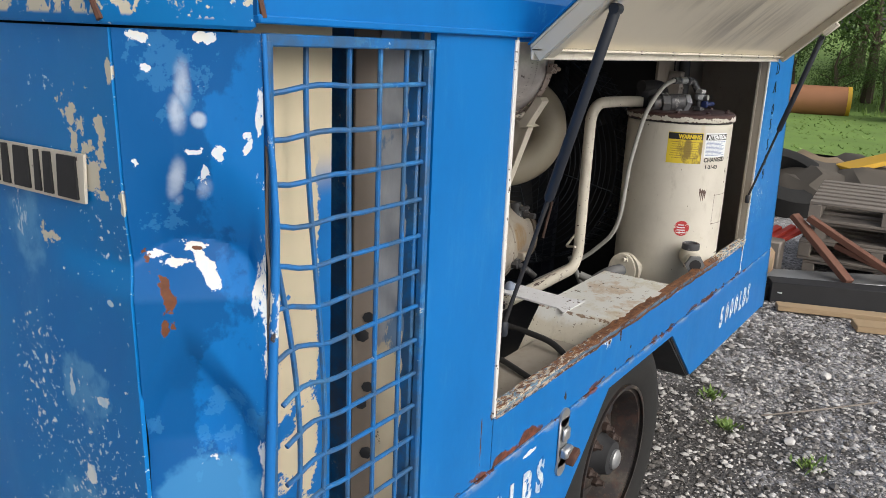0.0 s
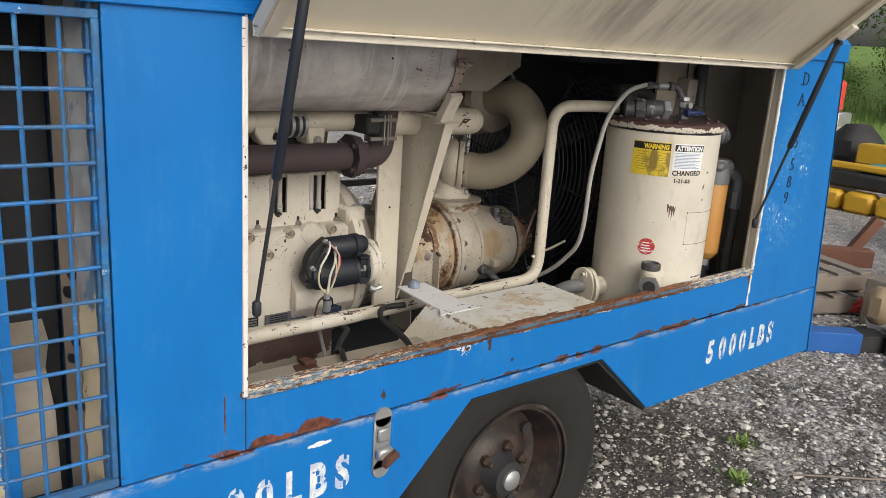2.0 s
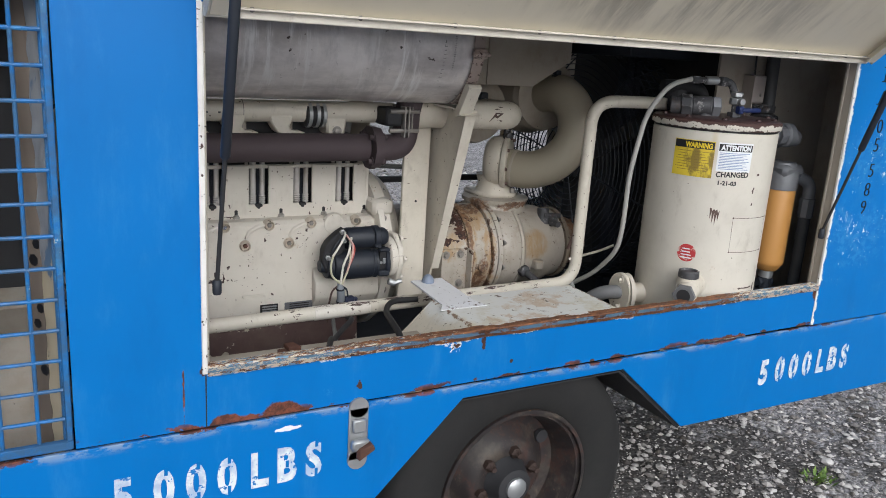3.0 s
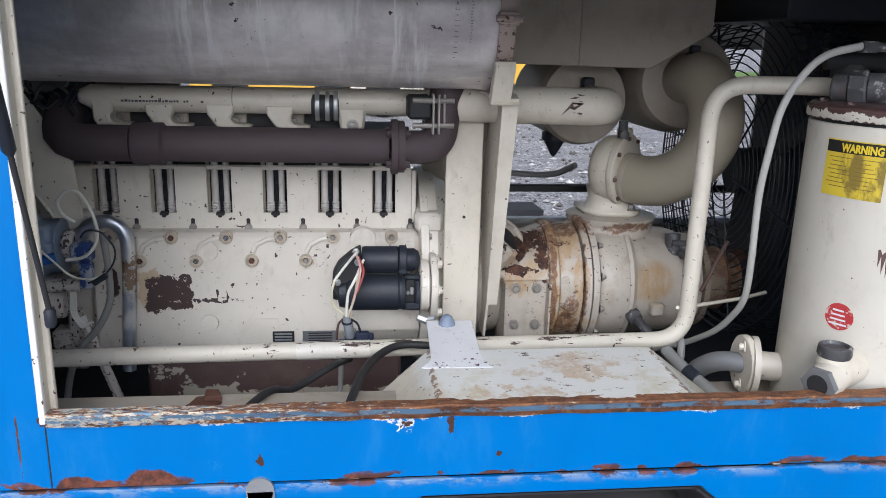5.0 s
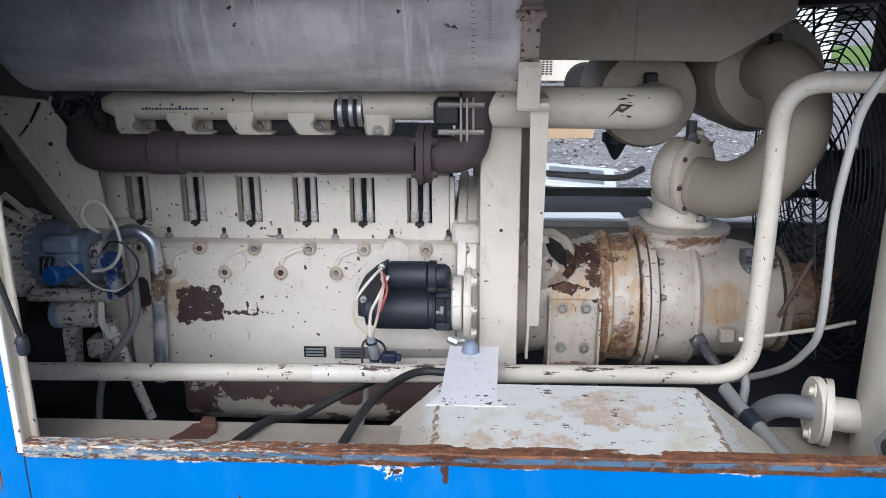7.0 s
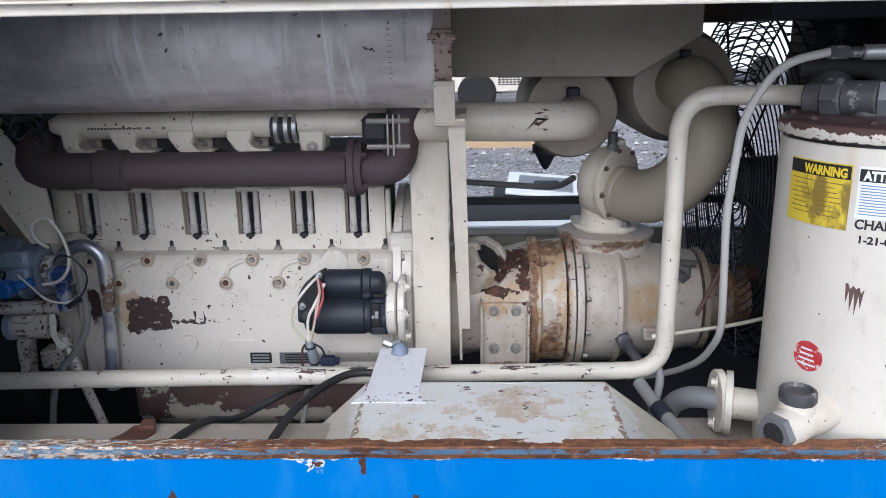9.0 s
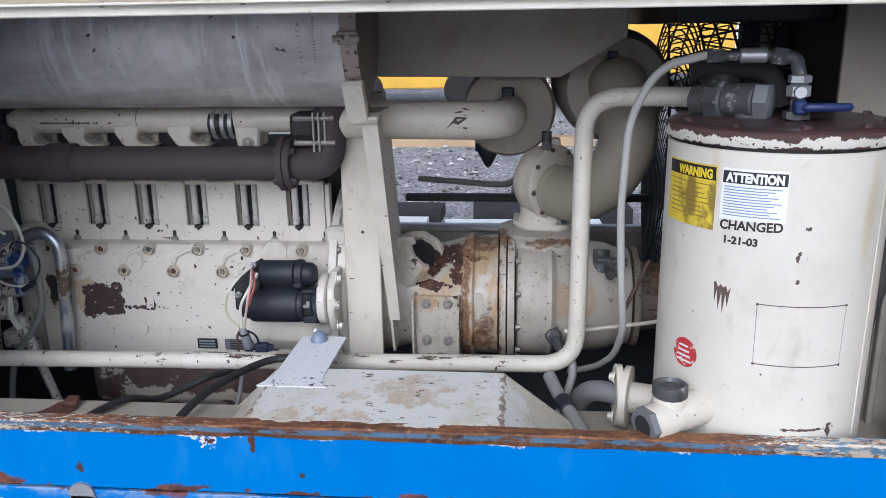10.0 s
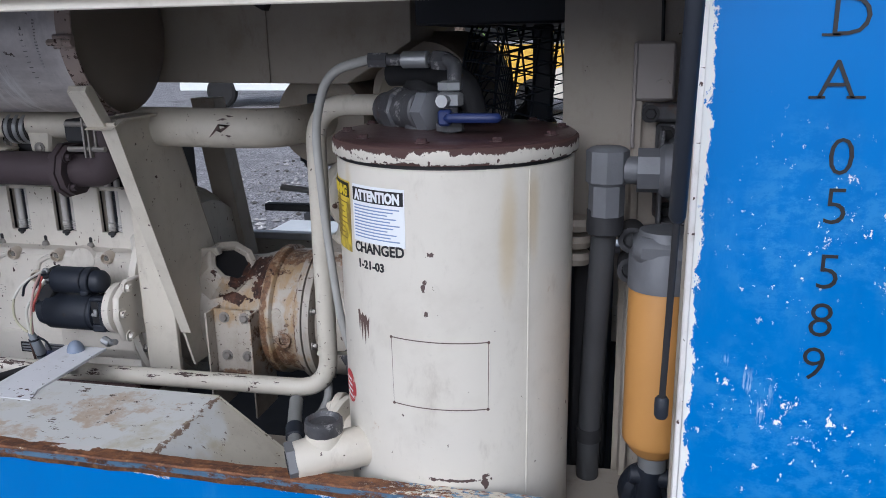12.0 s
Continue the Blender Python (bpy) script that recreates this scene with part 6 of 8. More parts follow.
# ---- starter motor
starter = thing("starter_motor", "black starter motor with solenoid and loose coloured wires", "starter motor", (0.55, 0.53, 0.83))
SA, SS = (0.555, 0.854), (0.542, 0.934)
part("motor_body", lathe((0.466, *SA), (1, 0, 0), [(0, 0.030), (0.003, 0.041), (0.008, 0.044), (0.118, 0.044), (0.121, 0.0415), (0.128, 0.0415)], 40), M_BLACK, starter)
part("band_dimple", lathe((0.532, 0.5120, 0.857), (0, -1, 0), [(-0.004, 0.007), (0.0005, 0.006), (0.001, 0.003), (0.001, 0)], 12), M_DARK, starter)
part("gear_housing", join(lathe((0.594, *SA), (1, 0, 0), [(0, 0.043), (0.006, 0.045), (0.008, 0.038), (0.030, 0.037), (0.032, 0.045), (0.041, 0.045)], 32),
     box(0.600, 0.634, 0.514, 0.536, 0.893, 0.903, 0.003), box(0.600, 0.634, 0.514, 0.536, 0.820, 0.838, 0.003), box(0.622, 0.634, 0.512, 0.536, 0.838, 0.893, 0.003)), M_BLACK, starter)
part("housing_recess", box(0.602, 0.621, 0.517, 0.519, 0.840, 0.892, 0.001), M_INK, starter)
part("linkage_pin", join(box(0.610, 0.619, 0.511, 0.517, 0.858, 0.876, 0.002), rod((0.606, 0.514, 0.862), (0.606, 0.517, 0.862), 0.004, 10)), M_GALV, starter)
part("solenoid", join(lathe((0.500, *SS), (1, 0, 0), [(0, 0.012), (0.002, 0.028), (0.006, 0.031), (0.082, 0.031), (0.084, 0.028)], 32), rod((0.585, *SS), (0.603, *SS), 0.033, 32, 0.002), box(0.583, 0.604, 0.508, 0.53, 0.908, 0.920, 0.003), lathe((0.603, *SS), (1, 0, 0), [(0, 0.026), (0.018, 0.026), (0.027, 0.020), (0.031, 0.008)], 24)), M_BLACK, starter)
part("solenoid_groove", lathe((0.5795, *SS), (1, 0, 0), [(0, 0.0315), (0.0015, 0.0315)], 32), M_DARK, starter)
part("terminal_shield", prism([(0.436, 0.905), (0.448, 0.928), (0.476, 0.952), (0.500, 0.966), (0.500, 0.905), (0.480, 0.880), (0.474, 0.842), (0.448, 0.836), (0.434, 0.866)], "xz", 0.530, 0.566, 0.004), M_DARK, starter, "grimy black end shield")
part("end_cap", lathe((0.466, *SA), (-1, 0, 0), [(0, 0.038), (0.016, 0.036), (0.020, 0.020), (0.034, 0.017), (0.036, 0)], 24), M_BLACK, starter)
for x_, z_ in ((0.488, 0.957), (0.492, 0.932), (0.447, 0.885)):
    part("terminal", lathe((x_, 0.531, z_), (0, -1, 0), [(0, 0.008), (0.008, 0.008), (0.009, 0.0045), (0.018, 0.0045), (0.018, 0)], 6), M_GALV, starter)
part("mounting_flange", join(lathe((0.634, 0.562, 0.866), (1, 0, 0), [(0, 0.046), (0.001, 0.056), (0.004, 0.060), (0.020, 0.060), (0.023, 0.056), (0.024, 0.04)], 40), prism([(0.508, 0.855), (0.516, 0.905), (0.56, 0.935), (0.62, 0.93), (0.62, 0.79), (0.53, 0.795)], "yz", 0.660, 0.676, 0.003)), M_BLOCK, starter, "cream bolted flange")
for y_, z_ in ((0.520, 0.866), (0.550, 0.920), (0.540, 0.806)):
    part("flange_bolt", hexbolt((0.676, y_, z_), (1, 0, 0), 0.009, 0.012), M_BLOCK, starter)
part("cable_lug", join(rod((0.628, 0.51, 0.806), (0.650, 0.505, 0.798), 0.010, 8, 0.002), rod((0.648, 0.507, 0.800), (0.668, 0.50, 0.806), 0.007, 8)), M_GALV, starter)
for mat, r, pts in ((M_WIRE_W, 0.0030, [(0.490, 0.510, 0.960), (0.475, 0.480, 0.950), (0.455, 0.47, 0.927), (0.440, 0.47, 0.905)]),
                    (M_WIRE_Y, 0.0030, [(0.442, 0.47, 0.908), (0.434, 0.47, 0.882), (0.436, 0.47, 0.850), (0.462, 0.472, 0.826)]),
                    (M_WIRE_W, 0.0032, [(0.505, 0.500, 0.946), (0.486, 0.47, 0.908), (0.470, 0.468, 0.880), (0.468, 0.47, 0.850), (0.466, 0.475, 0.822)]),
                    (M_WIRE_Y, 0.0026, [(0.500, 0.500, 0.935), (0.490, 0.465, 0.905), (0.486, 0.465, 0.870), (0.474, 0.47, 0.835), (0.470, 0.475, 0.820)]),
                    (M_WIRE_P, 0.0028, [(0.490, 0.505, 0.955), (0.499, 0.470, 0.935), (0.494, 0.463, 0.905), (0.484, 0.465, 0.868), (0.472, 0.475, 0.822)]),
                    (M_WIRE_R, 0.0028, [(0.494, 0.505, 0.950), (0.507, 0.475, 0.925), (0.497, 0.465, 0.900), (0.490, 0.468, 0.880)]),
                    (M_BLACK, 0.0030, [(0.500, 0.520, 0.950), (0.480, 0.50, 0.955), (0.458, 0.49, 0.935), (0.444, 0.495, 0.905)]),
                    (M_PRIMER, 0.0028, [(0.462, 0.482, 0.815), (0.448, 0.490, 0.800), (0.443, 0.500, 0.760), (0.446, 0.510, 0.700)]),
                    (M_BLACK, 0.0026, [(0.476, 0.482, 0.812), (0.492, 0.490, 0.800), (0.498, 0.495, 0.775), (0.496, 0.50, 0.755)])):
    part("wire", sweep(fillet(pts, 0.02, 4), r, 7), mat, starter)
part("wire_bundle", sweep([(0.465, 0.478, 0.822), (0.470, 0.482, 0.800), (0.474, 0.488, 0.775), (0.472, 0.494, 0.750)], [0.007, 0.011, 0.012, 0.010], 10), M_FOIL, starter, "taped grey wire bundle")
for x_, y_, z_ in ((0.468, 0.481, 0.808), (0.474, 0.490, 0.768)):
    part("cable_tie", lathe((x_, y_, z_), (0.05, 0.2, -1), [(0, 0.0125), (0.004, 0.0125)], 12), M_BLACK, starter)
part("plug_connector", join(box(0.486, 0.518, 0.490, 0.510, 0.752, 0.775, 0.003), box(0.516, 0.528, 0.494, 0.508, 0.756, 0.770, 0.002), rod((0.47, 0.49, 0.765), (0.49, 0.498, 0.765), 0.006, 8)), M_INKBLUE, starter, "dark blue plug connector")

# ---- muffler and its stand
muffler = thing("muffler", "large grey aluminised muffler with scratches and stamped marks", "muffler", (0.28, 0.5, 1.33))
part("shell", lathe((-0.205, 0.50, 1.488), (1, 0, 0), [(0, 0.0), (0.0, 0.10), (0.01, 0.14), (0.035, 0.163), (0.05, 0.165), (0.950, 0.165), (0.966, 0.168), (0.971, 0.166), (0.976, 0.157), (0.986, 0.13), (0.992, 0.08), (0.994, 0.0)], 72), M_MUFFLER, muffler)
part("end_cap", lathe((0.7675, 0.50, 1.488), (1, 0, 0), [(0, 0.1665), (0.006, 0.159), (0.016, 0.132), (0.022, 0.081), (0.024, 0.0)], 60), plain("browned_cap", (0.21, 0.18, 0.155), 0.6, 0.1, 12, 0.4, 0.3), muffler)
arc = lambda r, a: (0.50 - r * math.sin(a), 1.488 - r * math.cos(a))
strap = prism([arc(0.169, a * 0.08) for a in range(4, 24)] + [arc(0.172, a * 0.08) for a in range(23, 3, -1)], "yz", 0.760, 0.792)
part("strap", join(strap, box(0.756, 0.796, 0.318, 0.332, 1.452, 1.478, 0.003), rod((0.75, 0.316, 1.464), (0.80, 0.316, 1.464), 0.006, 8), hexbolt((0.777, 0.318, 1.464), (0, -1, 0), 0.008, 0.008)), cream_paint("rusty_strap_enamel", (0.36, 0.29, 0.25), 0.58), muffler, "rust-flecked mounting strap")
part("strap_foot", prism([(0.345, 1.385), (0.36, 1.385), (0.405, 1.315), (0.405, 1.295), (0.385, 1.300), (0.338, 1.375)], "yz", 0.757, 0.797, 0.001), M_CREAM, muffler, "cream strap foot", False)
M_STAMP = plain("faded_stamp", (0.16, 0.155, 0.16), 0.6, 0.2, 60, 0.5, 0.1)
rs = random.Random(4)
for col_x, size, pitch, z0, count in ((0.680, 0.0042, 0.0098, 1.39, 11), (0.708, 0.0022, 0.0056, 1.42, 16)):
    for k in range(count):
        z = z0 + pitch * k
        a = math.acos(max(-1, min(1, (1.488 - z) / 0.165)))
        y = 0.50 - 0.1652 * math.sin(a)
        bars = [box(col_x - size, col_x + size * rs.uniform(-0.2, 1.0), -0.0003, 0.0003, -0.0005, 0.0005, 0)]
        for _ in range(2):
            q = col_x + size * rs.uniform(-1, 1)
            bars.append(box(q - 0.0006, q + 0.0006, -0.0003, 0.0003, -0.0004, pitch * rs.uniform(0.2, 0.6), 0))
        part("plain_bar", move(join(*bars), pose(0, y, z, -math.degrees(math.pi / 2 - a), 0, 0)), M_STAMP, muffler)
stand = thing("muffler_stand", "cream folded-steel stand carrying the muffler", "bracket", (0.76, 0.6, 0.72))
part("upright", box(0.693, 0.777, 0.576, 0.588, 0.70, 1.30, 0.002), M_CREAM, stand)
part("web", prism([(0.395, 1.312), (0.60, 1.312), (0.735, 0.98), (0.735, 0.72), (0.60, 0.72)], "yz", 0.797, 0.803, 0.0), M_CREAM, stand, "", False)
part("front_strip", sheet((0.797, 0.562, 0.815), (0.822, 0.562, 0.815), (0.815, 0.385, 1.312), (0.782, 0.385, 1.312), 1, 4, 0.004), M_CREAM, stand)
part("rear_strip", sheet((0.776, 0.735, 0.98), (0.803, 0.735, 0.98), (0.803, 0.60, 1.312), (0.776, 0.60, 1.312), 1, 4, 0.004), M_CREAM_IN, stand)
part("bolt_head", hexbolt((0.738, 0.576, 1.026), (0, -1, 0), 0.004, 0.001, False), M_DARK, stand)
part("top_fold", prism([(0.372, 1.300), (0.40, 1.312), (0.42, 1.318), (0.60, 1.318), (0.60, 1.313), (0.42, 1.313)], "yz", 0.757, 0.818, 0.0005), M_CREAM, stand, "", False)
far_stand = thing("muffler_stand", "dusty cream steel stand on the far side of the engine, darkened for shade", "bracket", (0.76, 1.2, 0.72))
part("upright", prism([(0.91, 1.32), (0.97, 1.32), (1.11, 0.80), (1.04, 0.80)], "yz", 0.672, 0.738, 0.002), M_CREAM_IN, far_stand)
part("cross_bar", box(0.765, 1.90, 1.10, 1.13, 0.985, 1.005, 0.002), M_DARK, far_stand, "dark rail behind the compressor")

# ---- rotary compressor behind the flywheel
comp = thing("screw_compressor", "cream cast screw compressor with heavy rust staining", "compressor", (1.05, 0.85, 0.62))
ax = (0.72, 0.775, 0.812)
part("coupling_housing", lathe(ax, (1, 0, 0), [(0, 0.11), (0.0, 0.150), (0.03, 0.152), (0.06, 0.145), (0.10, 0.136), (0.14, 0.130), (0.19, 0.134), (0.225, 0.144), (0.245, 0.150)], 56), M_COMP, comp)
part("adapter_ring", lathe(ax, (1, 0, 0), [(0.245, 0.10), (0.245, 0.157), (0.250, 0.160), (0.268, 0.160), (0.272, 0.156), (0.274, 0.151), (0.33, 0.154), (0.334, 0.10)], 64), M_COMP, comp, "rusty adapter ring")
part("flange_ring", lathe(ax, (1, 0, 0), [(0.334, 0.10), (0.334, 0.164), (0.338, 0.167), (0.350, 0.167), (0.352, 0.10)], 64), M_COMP, comp)
part("flange_ring", lathe(ax, (1, 0, 0), [(0.354, 0.10), (0.354, 0.166), (0.370, 0.166), (0.374, 0.10)], 64), M_COMP, comp)
part("rotor_casing", join(lathe(ax, (1, 0, 0), [(0.374, 0.13), (0.378, 0.146), (0.39, 0.154), (0.455, 0.155), (0.47, 0.148), (0.485, 0.143), (0.58, 0.139), (0.605, 0.134), (0.62, 0.126), (0.655, 0.122), (0.66, 0.07)], 56), move(lathe((0, 0, 0.86), (0, 0, 1), [(0, 0.125), (0.05, 0.112), (0.085, 0.104), (0.105, 0.102), (0.112, 0.108), (0.124, 0.110), (0.127, 0.10)], 40), Matrix.Translation((1.165, 0.805, 0)) @ Matrix.Diagonal((1.08, 1.0, 1.0, 1.0)))), M_COMP, comp, "cream cast rotor casing")
# the cover's dark base holds its shade as well as oil and rust
part("end_cover", lathe(ax, (1, 0, 0), [(0.66, 0.07), (0.661, 0.127), (0.675, 0.128), (0.678, 0.090), (0.72, 0.084), (0.74, 0.086), (0.76, 0.070), (0.79, 0.066), (0.79, 0)], 48), cream_paint("oily_rusted_shaded_casting", (0.20, 0.165, 0.12), 0.58, comp_marks, 0.6, 0.8), comp, "oily rust-stained end cover, also darkened for its shade")
part("casing_rib", lathe(ax, (1, 0, 0), [(0.448, 0.14), (0.450, 0.158), (0.460, 0.159), (0.472, 0.148)], 56), M_COMP, comp)
for k in range(12):
    a = 2 * math.pi * k / 12 + 0.2
    part("flange_bolt", hexbolt((1.094, ax[1] + 0.159 * math.cos(a), ax[2] + 0.159 * math.sin(a)), (1, 0, 0), 0.0065, 0.012), M_BOLT, comp)
part("adapter_plug", lathe((1.022, 0.624, 0.788), (0, -1, 0), [(-0.01, 0.018), (0.005, 0.018), (0.005, 0.011), (0.0, 0.011), (0.0, 0)], 18), M_COMP, comp)
part("adapter_plug", lathe((1.005, 0.632, 0.850), (0, -1, 0), [(-0.01, 0.014), (0.004, 0.012), (0.006, 0)], 14), M_COMP, comp)
foot = part("support_bracket", join(box(0.850, 0.956, 0.618, 0.626, 0.680, 0.856, 0.002), box(0.846, 0.851, 0.585, 0.70, 0.60, 0.856, 0.001), box(0.955, 0.960, 0.585, 0.70, 0.60, 0.856, 0.001)), M_COMP, comp, "cream bolted foot bracket")
for x, z in ((0.878, 0.837), (0.930, 0.837), (0.878, 0.742), (0.930, 0.742)):
    part("foot_bolt", hexbolt((x, 0.618, z), (0, -1, 0), 0.009, 0.008), M_BOLT, foot)
part("lifting_eye", lathe((0.905, 0.60, 0.686), (0, 0, 1), [(0, 0.03), (0.012, 0.03), (0.012, 0.014), (0.0, 0.014), (0, 0.03)], 20, False), M_RUSTY, foot)
port = Vector((0.60, -0.42, 0.68)).normalized()
pc = Vector((0.846, 0.712, 0.918)) + port * 0.036
part("inspection_port", lathe(pc, port, [(-0.08, 0.084), (-0.03, 0.074), (0.006, 0.065), (0.012, 0.061), (0.014, 0.058), (0.013, 0.047), (0.010, 0.044), (-0.004, 0.043)], 9, False), M_COMP, comp, "raised rim round a dark inspection opening", False)
part("port_depth", lathe(pc - port * 0.002, port, [(0, 0.046), (0.001, 0.0)], 12, False), M_INK, comp, "", False)
part("port_lug", prism([(0.775, 0.955), (0.800, 0.985), (0.842, 0.990), (0.850, 0.972), (0.812, 0.962), (0.795, 0.930)], "xz", 0.672, 0.690, 0.002), M_COMP, comp, "", False)
part("unloader", join(rod((1.30, 0.69, 0.90), (1.30, 0.70, 0.955), 0.020, 14), box(1.31, 1.345, 0.665, 0.70, 0.895, 0.93, 0.004), rod((1.315, 0.625, 0.912), (1.315, 0.67, 0.912), 0.011, 10), rod((1.29, 0.68, 0.935), (1.36, 0.68, 0.930), 0.009, 10)), M_FITTING, comp)
part("oil_drain", join(sweep(fillet([(1.19, 0.62, 0.755), (1.198, 0.585, 0.745), (1.222, 0.56, 0.715)], 0.02, 5), 0.012, 12), lathe((1.185, 0.635, 0.76), (0, -1, 0), [(0, 0.020), (0.025, 0.020), (0.027, 0.015)], 6)), M_FITTING, comp, "grimy grey pipe elbow")
part("casting_lug", box(1.228, 1.262, 0.612, 0.66, 0.760, 0.792, 0.004), M_COMP, comp)
part("control_rod", sweep([(1.40, 0.60, 0.96), (1.345, 0.60, 0.83)], 0.005, 8), M_PRIMER, comp)

# inlet housing on top of the compressor
inlet = thing("inlet_valve", "cream round inlet valve housing on the compressor", "valve", (1.14, 0.80, 1.0))
ia = Vector((0.74, -0.66, -0.03)).normalized()
drum = Vector((1.163, 0.787, 1.110))
part("valve_body", lathe(drum - ia * 0.055, ia, [(0, 0.03), (0.006, 0.062), (0.022, 0.080), (0.05, 0.086), (0.066, 0.084), (0.068, 0.076)], 40), M_CREAM, inlet)
part("ring_flange", lathe(drum - ia * 0.055, ia, [(0.069, 0.06), (0.069, 0.090), (0.072, 0.092), (0.084, 0.092), (0.087, 0.088), (0.087, 0.07)], 40), M_CREAM, inlet, "bolted cream ring flange")
iu = ia.cross(Vector((0, 0, 1))).normalized()
iv = ia.cross(iu)
for k in range(8):
    q = drum + ia * 0.032 + 0.083 * (math.cos(k * 0.785 + 0.2) * iu + math.sin(k * 0.785 + 0.2) * iv)
    part("ring_bolt", hexbolt(q, ia, 0.006, 0.007, False), M_PRIMER, inlet)
part("pedestal", join(prism([(1.085, 0.80), (1.115, 0.755), (1.20, 0.74), (1.235, 0.77), (1.235, 0.89), (1.085, 0.89)], "xy", 0.987, 1.003, 0.005), lathe((1.160, 0.810, 1.0), (0, 0, 1), [(0, 0.066), (0.012, 0.060), (0.03, 0.056), (0.06, 0.064)], 28)) , M_CREAM, inlet)
part("sensor_lug", box(1.165, 1.20, 0.775, 0.81, 1.17, 1.215, 0.005), M_CREAM, inlet)
for x in (1.120, 1.205):
    part("flange_bolt", hexbolt((x, 0.785 - 0.3 * (x - 1.125), 1.003), (0, 0, 1), 0.010, 0.014), M_BOLT, inlet)
part("tap", join(rod((1.165, 0.76, 1.18), (1.165, 0.76, 1.235), 0.012, 12), lathe((1.165, 0.76, 1.20), (0, -1, 0), [(0, 0.012), (0.02, 0.012), (0.022, 0.006)], 10)), M_FITTING, inlet)

# ---- air filters with their rubber elbows
filt = thing("air_filter", "cream air filter canister with intake pipe and black drain cap", "air filter", (1.06, 0.9, 1.13))
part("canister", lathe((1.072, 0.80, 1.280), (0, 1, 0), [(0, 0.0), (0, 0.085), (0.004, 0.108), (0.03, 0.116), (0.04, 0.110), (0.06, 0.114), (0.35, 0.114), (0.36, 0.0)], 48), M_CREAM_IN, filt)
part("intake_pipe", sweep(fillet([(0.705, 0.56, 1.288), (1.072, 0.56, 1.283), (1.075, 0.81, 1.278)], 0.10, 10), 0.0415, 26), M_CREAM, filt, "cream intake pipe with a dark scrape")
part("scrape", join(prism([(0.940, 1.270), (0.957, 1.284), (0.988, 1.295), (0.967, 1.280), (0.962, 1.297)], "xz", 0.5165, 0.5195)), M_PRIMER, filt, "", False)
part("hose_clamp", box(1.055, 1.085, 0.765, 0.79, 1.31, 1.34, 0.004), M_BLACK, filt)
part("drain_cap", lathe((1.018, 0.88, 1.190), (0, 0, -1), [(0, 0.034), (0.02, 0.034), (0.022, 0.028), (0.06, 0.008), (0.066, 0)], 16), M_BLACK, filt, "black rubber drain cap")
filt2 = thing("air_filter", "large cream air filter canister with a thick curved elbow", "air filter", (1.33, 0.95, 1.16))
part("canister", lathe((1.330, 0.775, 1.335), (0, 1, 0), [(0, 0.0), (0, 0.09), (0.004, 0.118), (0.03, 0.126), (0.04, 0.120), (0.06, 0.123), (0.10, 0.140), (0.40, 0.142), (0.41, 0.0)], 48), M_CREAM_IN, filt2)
part("elbow", sweep(fillet([(1.325, 0.80, 1.340), (1.322, 0.68, 1.352), (1.340, 0.618, 1.300), (1.338, 0.600, 1.215), (1.296, 0.625, 1.132), (1.236, 0.695, 1.085), (1.172, 0.780, 1.092)], 0.05, 8), 0.063, 32), plain("beige_rubber", (0.33, 0.295, 0.23), 0.55, 0.0, 8, 0.12, 0.1), filt2, "thick beige curved elbow")
part("hose_clamp", join(box(1.293, 1.325, 0.690, 0.718, 1.388, 1.408, 0.004), box(1.298, 1.320, 0.693, 0.715, 1.408, 1.424, 0.003), rod((1.288, 0.704, 1.398), (1.330, 0.704, 1.398), 0.005, 8)), M_BLACK, filt2)
part("clamp_band", lathe((1.203, 0.740, 1.0885), Vector((-0.60, 0.79, 0.065)), [(0, 0.0640), (0.002, 0.0650), (0.010, 0.0650), (0.012, 0.0640)], 32), M_CREAM_IN, filt2)
duct = thing("air_duct", "dusty cream sheet-metal duct under the roof, darkened for shade", "duct", (1.0, 0.85, 1.37))
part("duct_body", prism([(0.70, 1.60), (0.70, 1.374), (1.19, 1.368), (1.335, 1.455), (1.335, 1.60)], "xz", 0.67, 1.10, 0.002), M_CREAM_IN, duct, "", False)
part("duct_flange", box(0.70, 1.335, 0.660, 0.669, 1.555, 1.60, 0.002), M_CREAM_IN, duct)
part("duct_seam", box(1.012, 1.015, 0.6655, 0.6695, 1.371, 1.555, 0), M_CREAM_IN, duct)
single("bracket_tab", prism([(0.98, 1.555), (1.06, 1.555), (1.04, 1.52)], "xz", 0.60, 0.63, 0.001), M_DARK, "small dark bracket under the roof", "bracket")

# ---- delivery pipe
pipe = thing("delivery_pipe", "long cream delivery pipe with flaked paint running past the engine", "pipe", (0.5, 0.4, 0.75))
part("tube", sweep(fillet([(-0.55, 0.398, 0.760), (0.55, 0.398, 0.776), (1.222, 0.398, 0.785), (1.224, 0.396, 1.348), (1.40, 0.36, 1.350), (1.43, 0.30, 1.352)], 0.075, 10), 0.0185, 22), cream_paint("flaked_pipe_enamel", (0.58, 0.545, 0.45), 0.66, pipe_marks), pipe)
part("coupling", rod((0.36, 0.398, 0.773), (0.52, 0.398, 0.7755), 0.0195, 22, 0.002), cream_paint("scarred_pipe_enamel", (0.62, 0.59, 0.51), 0.63, pipe_marks), pipe)

